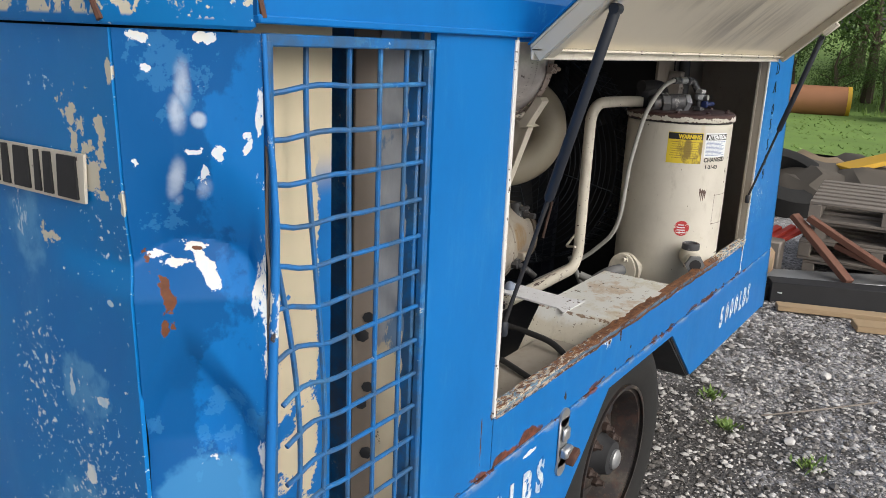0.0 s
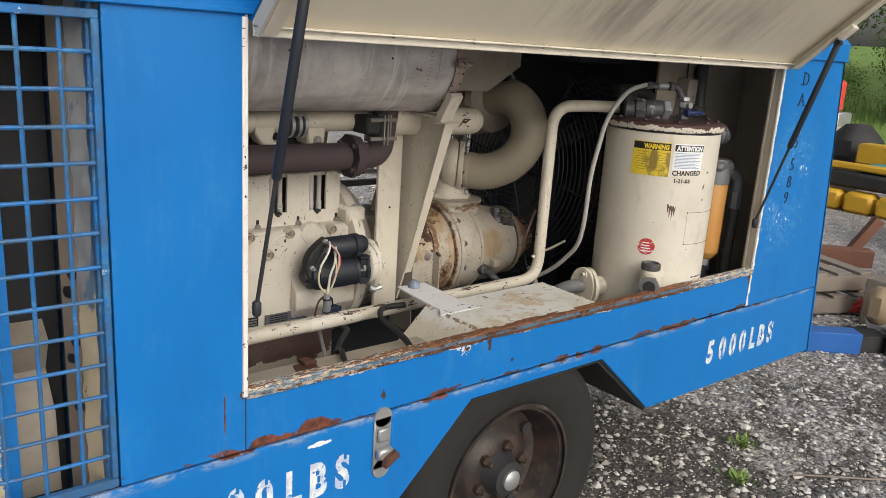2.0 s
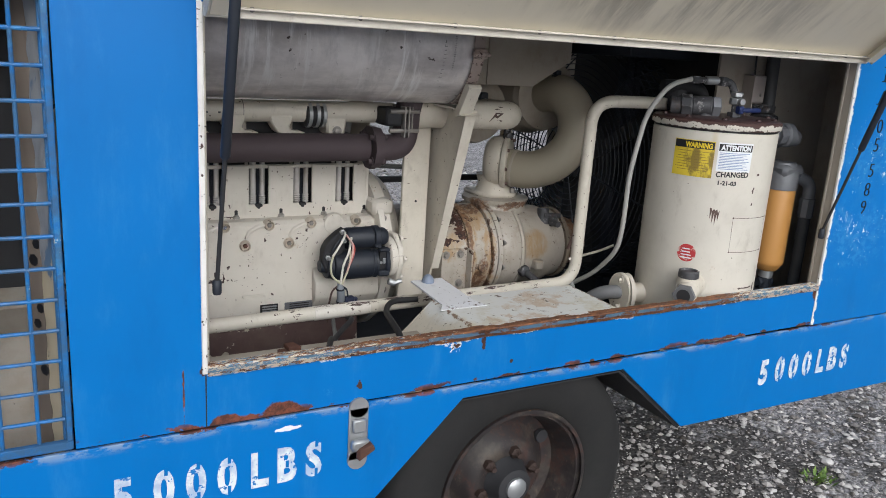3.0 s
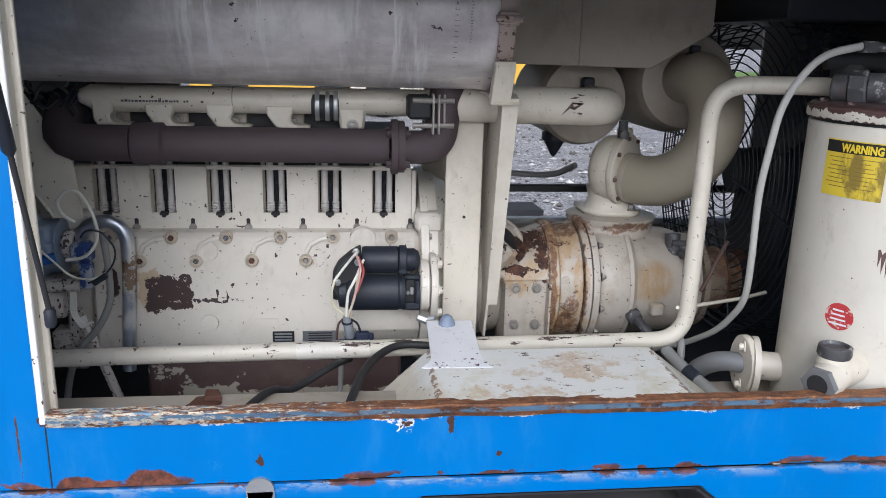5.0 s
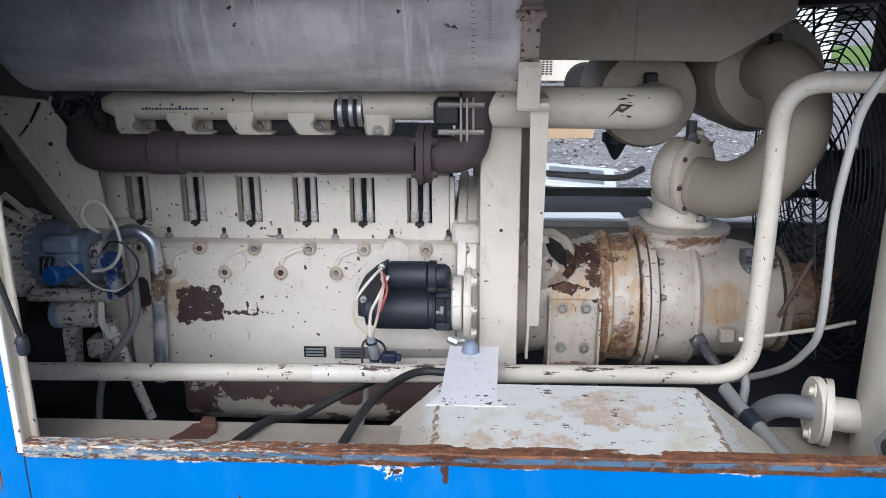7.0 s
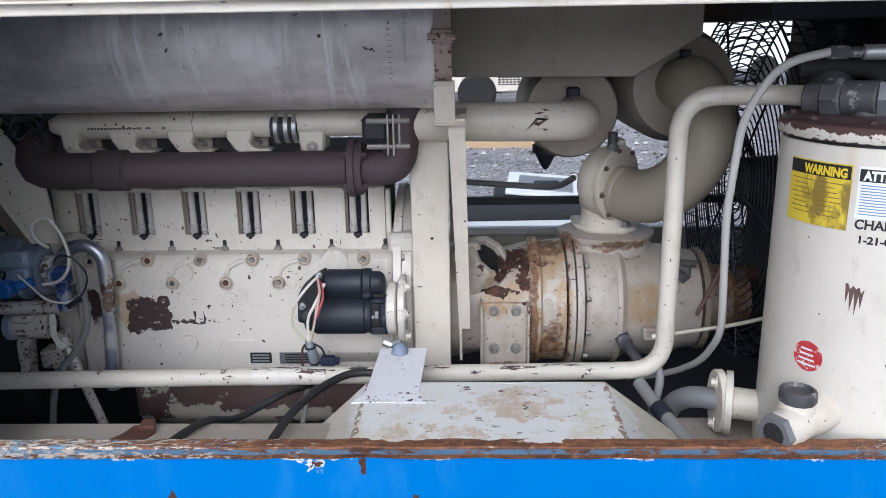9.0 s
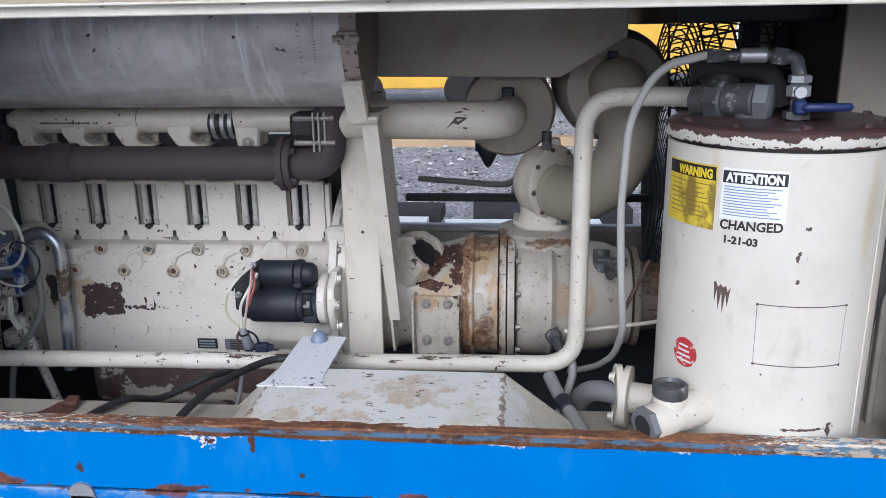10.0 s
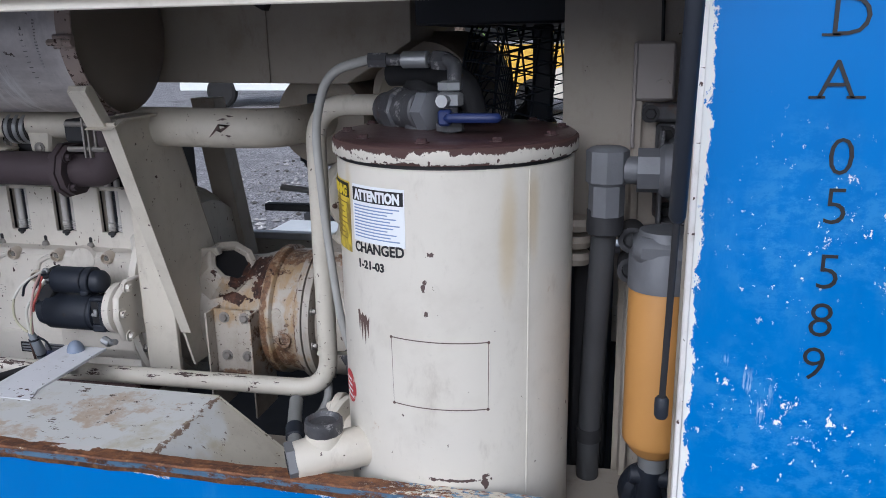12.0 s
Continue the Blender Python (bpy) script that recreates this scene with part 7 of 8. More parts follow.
# ---- separator tank
CX, CY, TR = 1.528, 0.196, 0.177
tank = thing("separator_tank", "upright cream oil separator tank with stickers and a bolted brown lid", "tank", (CX, CY, 0.51))
part("shell", lathe((CX, CY, 0.51), (0, 0, 1), [(0, 0.15), (0.03, TR), (0.783, TR), (0.786, TR - 0.006), (0.790, TR - 0.006)], 96), M_TANK, tank, "cream tank shell")
part("lid_ring", lathe((CX, CY, 1.3005), (0, 0, 1), [(0, 0.17), (0, TR + 0.004), (0.003, TR + 0.006), (0.020, TR + 0.006), (0.023, TR + 0.003), (0.023, 0.1)], 96), cream_paint("chipped_lid_enamel", (0.62, 0.59, 0.50), 0.62, lid_chips, 0.4), tank, "cream lid rim with chipped edge")
part("lid_gasket", lathe((CX, CY, 1.293), (0, 0, 1), [(0, TR - 0.003), (0.009, TR - 0.003)], 72), M_INK, tank)
part("lid", lathe((CX, CY, 1.3238), (0, 0, 1), [(0, TR + 0.002), (0.002, TR), (0.004, TR - 0.004), (0.006, 0.14), (0.006, 0)], 72), M_LID, tank, "brown primed lid")
for k in range(10):
    a = 2 * math.pi * k / 10 + 0.25
    part("lid_bolt", hexbolt((CX + 0.160 * math.cos(a), CY + 0.160 * math.sin(a), 1.3285), (0, 0, 1), 0.0070, 0.006), M_LID, tank)
part("weld_seam", sweep([(CX + TR * math.sin(0.80), CY - TR * math.cos(0.80), 0.53 + 0.04 * k) for k in range(20)], 0.0013, 6), M_TANK, tank)


def wrap(bm, off):
    """Bends a flat piece, drawn as (angle times radius, depth, z), round the tank."""
    for v in bm.verts:
        a, r = v.co.x / TR, TR + off - v.co.y
        v.co = (CX + r * math.sin(a), CY - r * math.cos(a), v.co.z)
    return bm


def decal(name, a0, a1, z0, z1, mat, parent, label="", off=0.0006, skew=0.0):
    n = max(2, int(abs(a1 - a0) / 3))
    bm = bmesh.new()
    lo, hi = [], []
    for k in range(n + 1):
        a = radians(a0 + (a1 - a0) * k / n)
        for row, z in ((lo, z0), (hi, z1)):
            row.append(bm.verts.new((a * TR, 0, z + skew * k / n)))
    for k in range(n):
        bm.faces.new((lo[k], lo[k + 1], hi[k + 1], hi[k]))
    ext = bmesh.ops.extrude_face_region(bm, geom=bm.faces[:])
    for v in ext["geom"]:
        if isinstance(v, bmesh.types.BMVert):
            v.co.y -= 0.0004
    bmesh.ops.recalc_face_normals(bm, faces=bm.faces)
    return part(name, wrap(bm, off - 0.0004), mat, parent, label)


def curved_word(string, size, a0, z, off, squeeze=1.0, lean=0.0, bold=0.0):
    flat = lettering(string, size, pose(0, 0, 0, 90, 0, 0) @ Matrix.Diagonal((squeeze, 1, 1, 1)), 0.0002, bold)
    for v in flat.verts:
        v.co.z += z + lean * v.co.x
        v.co.x += radians(a0) * TR
    return wrap(flat, off)


att = decal("attention_decal", -42, -10.5, 1.188, 1.268, M_STICKER_W, tank, "white attention decal with fine print")
decal("header", -41.5, -11, 1.245, 1.264, M_INK, att, "", 0.0012)
part("lettering", curved_word("ATTENTION", 0.0190, -39.5, 1.2480, 0.0020, 0.78, 0.0, 0.0010), M_STICKER_W, att)
M_FINEPRINT = plain("blue_fine_print", (0.20, 0.27, 0.45), 0.5)
for k in range(11):
    decal("plain_bar", -40.5, -13 - (k * 7 % 5) * 1.6, 1.2385 - 0.0044 * k, 1.2401 - 0.0044 * k, M_FINEPRINT, att, "", 0.0012)
warn = decal("warning_decal", -82, -45, 1.166, 1.268, M_WARN, tank, "scuffed yellow warning decal")
decal("header", -81.5, -45.5, 1.245, 1.266, M_INK, warn, "", 0.0012)
part("lettering", curved_word("WARNING", 0.0195, -71, 1.2480, 0.0020, 0.78, 0.0, 0.0009), M_STICKER_Y, warn)
M_BROWNPRINT = plain("brown_fine_print", (0.20, 0.13, 0.03), 0.5)
for k in range(8):
    decal("plain_bar", -79 + (k * 5 % 3), -64 - (k * 3 % 4) * 1.4, 1.236 - 0.0075 * k, 1.2372 - 0.0075 * k, M_BROWNPRINT, warn, "", 0.0012)
    decal("plain_bar", -62, -48 - (k * 3 % 4) * 1.7, 1.236 - 0.0075 * k, 1.2372 - 0.0075 * k, M_BROWNPRINT, warn, "", 0.0012)
seal = part("round_decal", wrap(lathe((radians(-57) * TR, 0, 0.945), (0, -1, 0), [(0, 0.026), (0.0004, 0.026)], 28), 0.0004), M_STICKER_R, tank, "worn round red decal")
for k in range(4):
    decal("plain_bar", -62.5 + k * 0.5, -52.0 - k * 0.8, 0.9290 + 0.0088 * k, 0.9322 + 0.0088 * k, M_STICKER_W, seal, "", 0.0014)
part("lettering", curved_word("CHANGED", 0.0205, -41.5, 1.172, 0.0006, 0.94, 0.03, 0.0006), M_INK, tank, "hand-painted black note")
part("lettering", curved_word("1-21-03", 0.0165, -39.5, 1.150, 0.0006, 1.05, 0.0, 0.0006), M_INK, tank, "hand-painted black date")
W = radians(1) * TR
zig = [(-42, 1.083), (-41.2, 1.050), (-40, 1.072), (-39, 1.038), (-37.6, 1.070), (-36.6, 1.033), (-35.4, 1.066), (-34.2, 1.045), (-33, 1.078), (-34.4, 1.070), (-35.4, 1.080), (-36.8, 1.076), (-38.2, 1.081), (-39.6, 1.075), (-40.8, 1.084)]
part("scratch", wrap(prism([(a_ * W, z_) for a_, z_ in zig], "xz", 0.0, 0.0003), 0.0004), M_PRIMER, tank, "zigzag scratch down to brown primer", False)
plate_pts = [(-19.5 * W, 1.058), (26 * W, 1.056), (25.6 * W, 0.956), (-19 * W, 0.958)]
for (xa, za), (xb, zb) in zip(plate_pts, plate_pts[1:] + plate_pts[:1]):
    line = [Vector((xa + (xb - xa) * k / 12, 0, za + (zb - za) * k / 12)) for k in range(13)]
    part("plate_outline", wrap(sweep(line, 0.0008 if abs(xa - xb) > 0.05 else 0.0005, 6), 0.0), M_PRIMER, tank)
for x, z in plate_pts:
    part("plate_corner", wrap(lathe((x, 0, z), (0, -1, 0), [(0, 0.0022), (0.001, 0.0022)], 8), 0.0), M_PRIMER, tank)
part("plate_plain", wrap(sheet((-19 * W, 0, 0.96), (25.5 * W, 0, 0.958), (25.8 * W, 0, 1.054), (-19.3 * W, 0, 1.056), 14, 1, 0.0008), 0.0004), M_TANK, tank, "painted-over type plate")

# fittings on the lid
fit = thing("lid_fittings", "grey pipe fittings and shut-off valve on the tank lid", "pipe fitting", (1.47, 0.22, 1.344))
part("union", join(rod((1.402, 0.262, 1.352), (1.424, 0.240, 1.353), 0.027, 22, 0.003), lathe((1.422, 0.242, 1.353), (0.72, -0.69, 0.05), [(0, 0.026), (0.004, 0.034), (0.030, 0.034), (0.034, 0.030)], 8), rod((1.446, 0.219, 1.355), (1.486, 0.181, 1.357), 0.029, 22, 0.003), rod((1.475, 0.195, 1.33), (1.475, 0.195, 1.36), 0.024, 12)), M_FITTING, fit, "grey forged union")
part("union_nut", lathe((1.482, 0.185, 1.357), (0.85, -0.5, 0.0), [(0, 0.026), (0.003, 0.031), (0.024, 0.031), (0.028, 0.024)], 6), M_ALU, fit, "pale hex nut")
part("tee", join(rod((1.40, 0.19, 1.430), (1.428, 0.19, 1.430), 0.012, 6), rod((1.425, 0.19, 1.430), (1.50, 0.180, 1.430), 0.0085, 12), lathe((1.500, 0.178, 1.430), (1, -0.15, -0.1), [(0, 0.012), (0.003, 0.015), (0.020, 0.015), (0.030, 0.011)], 6), sweep(fillet([(1.520, 0.172, 1.429), (1.536, 0.165, 1.424), (1.538, 0.150, 1.395)], 0.015, 5), 0.011, 12)), M_FITTING, fit)
part("sleeve", rod((1.452, 0.187, 1.430), (1.494, 0.181, 1.430), 0.0125, 14, 0.002), M_GALV, fit, "pale crimped sleeve")
part("riser", join(rod((1.534, 0.138, 1.330), (1.534, 0.138, 1.40), 0.011, 12), lathe((1.534, 0.138, 1.333), (0, 0, 1), [(0, 0.021), (0.012, 0.021)], 6)), M_FITTING, fit)
part("ball_valve", join(lathe((1.534, 0.138, 1.366), (0, 0, 1), [(0, 0.013), (0.003, 0.019), (0.018, 0.019), (0.021, 0.013)], 8), lathe((1.534, 0.138, 1.388), (0, 0, 1), [(0, 0.014), (0.002, 0.018), (0.012, 0.018), (0.014, 0.012)], 6), rod((1.530, 0.122, 1.376), (1.528, 0.108, 1.376), 0.009, 10)), M_GALV, fit, "pale plated ball valve")
part("valve_lever", join(prism([(1.524, 0.118), (1.536, 0.100), (1.604, 0.104), (1.612, 0.112), (1.608, 0.126), (1.545, 0.128)], "xy", 1.347, 1.359, 0.004), box(1.522, 1.540, 0.108, 0.128, 1.342, 1.364, 0.003)), M_LEVER, fit, "blue shut-off lever")
part("block_valve", join(rod((1.455, 0.30, 1.335), (1.455, 0.30, 1.40), 0.034, 20, 0.004), sweep(fillet([(1.40, 0.30, 1.405), (1.47, 0.28, 1.408), (1.53, 0.27, 1.40), (1.545, 0.27, 1.34)], 0.04, 6), 0.020, 14)), M_DARK, fit, "black hose and valve body")

single("control_hose", sweep(fillet([(1.405, 0.19, 1.432), (1.33, 0.20, 1.415), (1.288, 0.235, 1.33), (1.284, 0.27, 1.15), (1.296, 0.285, 0.98), (1.306, 0.31, 0.90), (1.302, 0.40, 0.805), (1.276, 0.50, 0.735), (1.222, 0.56, 0.695)], 0.05, 6), 0.0072, 12), M_PALEHOSE, "grey braided hose from the tank lid", "hose")
single("drain_hose", join(sweep(fillet([(1.165, 0.36, 0.775), (1.185, 0.30, 0.755), (1.22, 0.22, 0.733), (1.275, 0.12, 0.69)], 0.03, 5), 0.0135, 14)), M_GREYHOSE, "grey hose behind the wheel box", "hose")
single("hose_band", rod((1.187, 0.296, 0.754), (1.200, 0.265, 0.7455), 0.0165, 16, 0.002), M_BLACK, "black clamp band on the grey hose", "clamp")
single("copper_line", sweep(fillet([(1.20, 0.40, 0.86), (1.25, 0.46, 0.84), (1.40, 0.50, 0.845), (1.46, 0.50, 0.86)], 0.03, 5), 0.0045, 10), M_CREAM, "thin painted oil line", "pipe")
single("oil_line", sweep(fillet([(1.205, 0.42, 0.82), (1.22, 0.40, 0.77), (1.20, 0.36, 0.72), (1.17, 0.34, 0.66)], 0.02, 5), 0.009, 10), M_GREYHOSE, "thin painted oil line", "pipe")
hose_pts = [(0.650, 0.36, 0.795), (0.575, 0.37, 0.797), (0.524, 0.30, 0.795), (0.497, 0.20, 0.803), (0.482, 0.12, 0.800), (0.466, 0.07, 0.782), (0.455, 0.03, 0.74)]
single("battery_cable", sweep(fillet(hose_pts, 0.04, 5), 0.0080, 14), M_RUBBER, "thick black cable over the frame rail", "cable")
single("battery_cable", sweep(fillet([(0.475, 0.44, 0.735), (0.446, 0.33, 0.770), (0.405, 0.30, 0.757), (0.360, 0.25, 0.748), (0.332, 0.185, 0.787), (0.305, 0.13, 0.787), (0.280, 0.07, 0.784)], 0.04, 5), 0.0072, 14), M_RUBBER, "thick black cable over the frame rail", "cable")
single("thin_cable", sweep([(0.455, 0.50, 0.72), (0.452, 0.46, 0.66), (0.44, 0.42, 0.60)], 0.006, 8), M_GREYHOSE, "thin grey cable under the delivery pipe", "cable")
single("return_line", sweep(fillet([(0.80, 1.15, 1.045), (1.0, 1.12, 1.035), (1.07, 1.05, 1.045), (1.10, 0.95, 1.09)], 0.05, 5), 0.009, 12), M_GREYHOSE, "dark hose behind the compressor", "hose")

# ---- check valve at the tank's foot
cv = thing("check_valve", "cream cast check valve with bare grey cap at the tank's foot", "valve", (1.35, 0.06, 0.83))
part("body", join(lathe((1.312, 0.022, 0.848), Vector((0.85, 0.5, 0.08)), [(0, 0.020), (0.002, 0.030), (0.024, 0.032), (0.05, 0.029), (0.075, 0.032), (0.11, 0.031), (0.14, 0.024)], 28), lathe((1.350, 0.052, 0.857), (0, 0, 1), [(0, 0.031), (0.02, 0.029), (0.030, 0.028)], 24)), M_CREAM, cv)
part("cap", lathe((1.350, 0.052, 0.887), (0, 0, 1), [(0, 0.028), (0.004, 0.030), (0.020, 0.029), (0.022, 0.024), (0.016, 0.020), (0.016, 0)], 12), M_FITTING, cv, "grey threaded cap")
part("hex_nut", lathe((1.314, 0.023, 0.848), Vector((-0.85, -0.5, -0.08)), [(0, 0.032), (0.013, 0.032)], 6), M_GREYPIPE, cv, "open hex end")
part("bore", lathe((1.3025, 0.0163, 0.8469), Vector((-0.85, -0.5, -0.08)), [(0, 0.019), (0.0010, 0.019)], 18), M_DARK, cv)
flange = thing("flanged_elbow", "grey pipe with a cream bolted flange into the tank", "pipe fitting", (1.30, 0.24, 0.75))
part("pipe", sweep(fillet([(1.222, 0.42, 0.61), (1.228, 0.335, 0.742), (1.252, 0.283, 0.784), (1.31, 0.254, 0.784)], 0.035, 6), 0.021, 18), M_GREYPIPE, flange)
part("flange", join(prism([(0.260 + 0.050 * math.sin(k * math.pi / 14), 0.784 + 0.062 * math.cos(k * math.pi / 14)) for k in range(28)], "yz", 1.287, 1.302, 0.002), lathe((1.305, 0.255, 0.784), (0.95, -0.3, 0), [(0, 0.060), (0.012, 0.060), (0.014, 0.030), (0.08, 0.030)], 28)), M_CREAM, flange)
for z in (0.832, 0.748):
    part("flange_bolt", hexbolt((1.287, 0.250, z - 0.006), (-0.95, 0.3, 0), 0.008, 0.012), M_CREAM, flange)

# ---- fan guard and cooler behind the tank
guard = thing("fan_guard", "black wire cage of rings and spokes round the cooling fan", "fan guard", (1.55, 0.82, 0.70))
GC, GR = (0.82, 1.10), 0.43
ring = lambda x, r, w: sweep([(x, GC[0] + r * math.cos(2 * math.pi * k / 56), GC[1] + r * math.sin(2 * math.pi * k / 56)) for k in range(57)], w, 5, False)
for k in range(18):
    part("front_ring", ring(1.475, 0.06 + 0.0205 * k, 0.0019), M_BLACK, guard)
for k in range(6):
    part("rim_ring", ring(1.475 + 0.034 * k, GR, 0.003), M_BLACK, guard)
for n_, way in ((90, 0.12), (46, -0.12)):
    for k in range(n_):
        a = 2 * math.pi * k / n_
        part("cage_wire", sweep([(1.475, GC[0] + GR * math.cos(a), GC[1] + GR * math.sin(a)), (1.65, GC[0] + (GR + 0.01) * math.cos(a + way), GC[1] + (GR + 0.01) * math.sin(a + way))], 0.0018, 4), M_BLACK, guard)
for k in range(6):
    a = 2 * math.pi * k / 6 + 0.2
    part("spoke", rod((1.474, GC[0] + 0.05 * math.cos(a), GC[1] + 0.05 * math.sin(a)), (1.474, GC[0] + GR * math.cos(a), GC[1] + GR * math.sin(a)), 0.003, 6), M_BLACK, guard)
fan = thing("cooling_fan", "dark bladed cooling fan inside its cage", "fan", (1.56, 0.82, 0.72))
part("hub", lathe((1.50, GC[0], GC[1]), (1, 0, 0), [(0, 0.0), (0, 0.06), (0.08, 0.065), (0.08, 0)], 24), M_DARK, fan)
for k in range(3):
    a = radians(60 + 120 * k)
    part("blade", move(prism([(-0.035, 0.06), (0.035, 0.06), (0.075, 0.38), (-0.055, 0.39)], "xz", -0.003, 0.003, 0.001), Matrix.Translation((1.55, GC[0], GC[1])) @ Matrix.Rotation(a, 4, "X") @ Matrix.Rotation(radians(55), 4, "Z")), M_DARK, fan)
part("drive_shaft", rod((1.44, GC[0], GC[1] - 0.24), (1.56, GC[0], GC[1] - 0.24), 0.02, 12), M_RUSTY, fan)
cooler = thing("oil_cooler", "black finned oil cooler beside the fan", "cooler", (1.68, 0.9, 0.5))
part("core", box(1.70, 1.76, 0.36, 1.12, 0.52, 1.60, 0.004), M_DARK, cooler)
part("shroud_post", box(1.664, 1.70, 0.72, 0.80, 0.52, 1.60, 0.004), M_BLACK, cooler)
part("shroud_top", box(1.40, 1.70, 0.46, 1.56, 1.482, 1.60, 0.004), M_BLACK, cooler)
part("shroud_post", box(1.586, 1.625, 0.68, 0.72, 0.52, 1.482, 0.003), M_BLACK, cooler)

# ---- oil filter and its pipework
of = thing("oil_filter", "orange spin-on oil filter under a grey cast head", "oil filter", (1.838, 0.178, 0.74))
FX, FY = 1.838, 0.178
part("canister", lathe((FX, FY, 0.824), (0, 0, 1), [(0, 0.020), (0.010, 0.021), (0.012, 0.028), (0.020, 0.036), (0.030, 0.0415), (0.034, 0.0455), (0.038, 0.0475), (0.046, 0.048), (0.276, 0.048), (0.281, 0.046)], 44), M_ORANGE, of)
part("head", join(lathe((FX, FY, 1.105), (0, 0, 1), [(0, 0.050), (0.05, 0.050), (0.06, 0.044), (0.085, 0.036), (0.085, 0)], 28), box(FX - 0.045, FX + 0.05, FY - 0.045, FY + 0.05, 1.145, 1.184, 0.012)), M_ALU, of, "grey cast filter head")
part("base_fitting", join(lathe((FX, FY, 0.81), (0, 0, 1), [(0, 0.022), (0.03, 0.022)], 16)), M_GALV, of)
part("drain_valve", join(lathe((FX - 0.004, FY + 0.02, 0.752), (0.2, -1, 0.1), [(-0.05, 0.030), (-0.02, 0.044), (0, 0.046), (0.010, 0.042), (0.014, 0.030), (0.022, 0.028), (0.024, 0)], 26), rod((FX - 0.035, FY, 0.795), (FX + 0.03, FY, 0.792), 0.015, 10, 0.003), rod((FX - 0.004, FY, 0.74), (FX - 0.004, FY, 0.812), 0.020, 12), rod((FX, FY + 0.02, 0.52), (FX, FY + 0.02, 0.75), 0.03, 14)), M_BLACK, of, "black round valve")
ph = thing("filter_pipework", "grey hose and forged elbow rising to a cast manifold block", "pipework", (1.75, 0.2, 0.60))
part("hose", sweep(fillet([(1.735, 0.30, 0.55), (1.735, 0.30, 0.85), (1.752, 0.20, 1.20)], 0.2, 8), 0.019, 18), M_DARKHOSE, ph, "dark grey rubber hose")
part("hose_sleeve", rod((1.735, 0.298, 0.785), (1.735, 0.297, 0.81), 0.022, 18), M_DARK, ph)
part("hose_sleeve", rod((1.752, 0.2, 1.175), (1.752, 0.2, 1.215), 0.027, 12, 0.003), M_DARK, ph)
part("elbow", join(lathe((1.753, 0.195, 1.205), (0, 0, 1), [(0, 0.026), (0.045, 0.026), (0.05, 0.031), (0.095, 0.031), (0.10, 0.024)], 8), rod((1.753, 0.195, 1.272), (1.815, 0.195, 1.272), 0.020, 12), lathe((1.795, 0.195, 1.272), (1, 0, 0), [(0, 0.032), (0.03, 0.032), (0.032, 0.026)], 8), rod((1.825, 0.195, 1.272), (1.86, 0.195, 1.272), 0.038, 20, 0.006)), M_ALU, ph, "grey forged elbow")
part("manifold_block", join(box(1.822, 1.905, 0.285, 0.340, 1.180, 1.328, 0.006), box(1.800, 1.900, 0.290, 0.338, 1.330, 1.358, 0.005), box(1.832, 1.905, 0.240, 0.290, 1.178, 1.186, 0.002), box(1.826, 1.833, 0.235, 0.290, 1.180, 1.325, 0.002)), M_FITTING, ph, "chipped cast manifold block")
part("pump_body", join(lathe((1.868, 0.262, 1.262), (0, -1, 0), [(-0.03, 0.052), (0.0, 0.052), (0.006, 0.048), (0.006, 0.036), (0.030, 0.034), (0.032, 0)], 28), rod((1.846, 0.200, 1.262), (1.90, 0.200, 1.262), 0.026, 16, 0.004)), M_ALU, ph, "grey cast pump body")
for x_, z_ in ((1.812, 1.344), (1.838, 1.312), (1.842, 1.195), (1.893, 1.312)):
    part("block_bolt", hexbolt((x_, 0.284, z_), (0, -1, 0), 0.009, 0.008), M_DARK, ph)
for z_ in (1.165, 1.118):
    part("dark_port", lathe((1.792, 0.205, z_), (0, -1, 0), [(-0.06, 0.020), (0, 0.020), (0, 0.013), (-0.01, 0.012), (-0.01, 0)], 14), M_DARK, ph)
rp = thing("return_hose", "dark hose with brass-grey elbow dropping beside the oil filter", "hose", (1.945, 0.15, 0.52))
part("hose", sweep(fillet([(1.955, 0.16, 0.515), (1.952, 0.155, 0.90), (1.945, 0.15, 1.02)], 0.1, 6), 0.019, 16), M_DARKHOSE, rp)
part("elbow", join(rod((1.945, 0.15, 1.01), (1.945, 0.15, 1.075), 0.024, 8, 0.003), sweep(fillet([(1.945, 0.15, 1.06), (1.945, 0.15, 1.125), (1.885, 0.165, 1.145)], 0.03, 5), 0.020, 14)), M_ALU, rp, "grey forged elbow")
single("clamp_spring", join(*[lathe((1.705, 0.30, 1.10 + 0.028 * k), (0, 0, 1), [(0, 0.022), (0.01, 0.026), (0.02, 0.022)], 14) for k in range(3)]), M_CREAM_IN, "cream coil clamp on the bulkhead", "clamp")
M_DUSTBOX = cream_paint("dusty_taupe_paint", (0.33, 0.30, 0.27), 0.7)
single("conduit_box", join(box(1.786, 1.846, 0.300, 0.342, 1.362, 1.450, 0.004), box(1.784, 1.789, 0.296, 0.342, 1.290, 1.448, 0.001), rod((1.825, 0.299, 1.388), (1.825, 0.294, 1.388), 0.006, 10)), M_DUSTBOX, "dusty grey-brown box on the bulkhead", "box")
single("thin_cable", sweep([(1.826, 0.335, 1.45), (1.824, 0.337, 1.52), (1.823, 0.337, 1.60)], 0.003, 6), M_RUBBER, "thin black cable rising from the box", "cable")
single("riser_hose", sweep([(1.880, 0.310, 1.350), (1.882, 0.315, 1.45), (1.884, 0.32, 1.60)], 0.021, 16), M_DARKHOSE, "dark hose rising above the filter manifold", "hose")

# ---- yard behind the machine


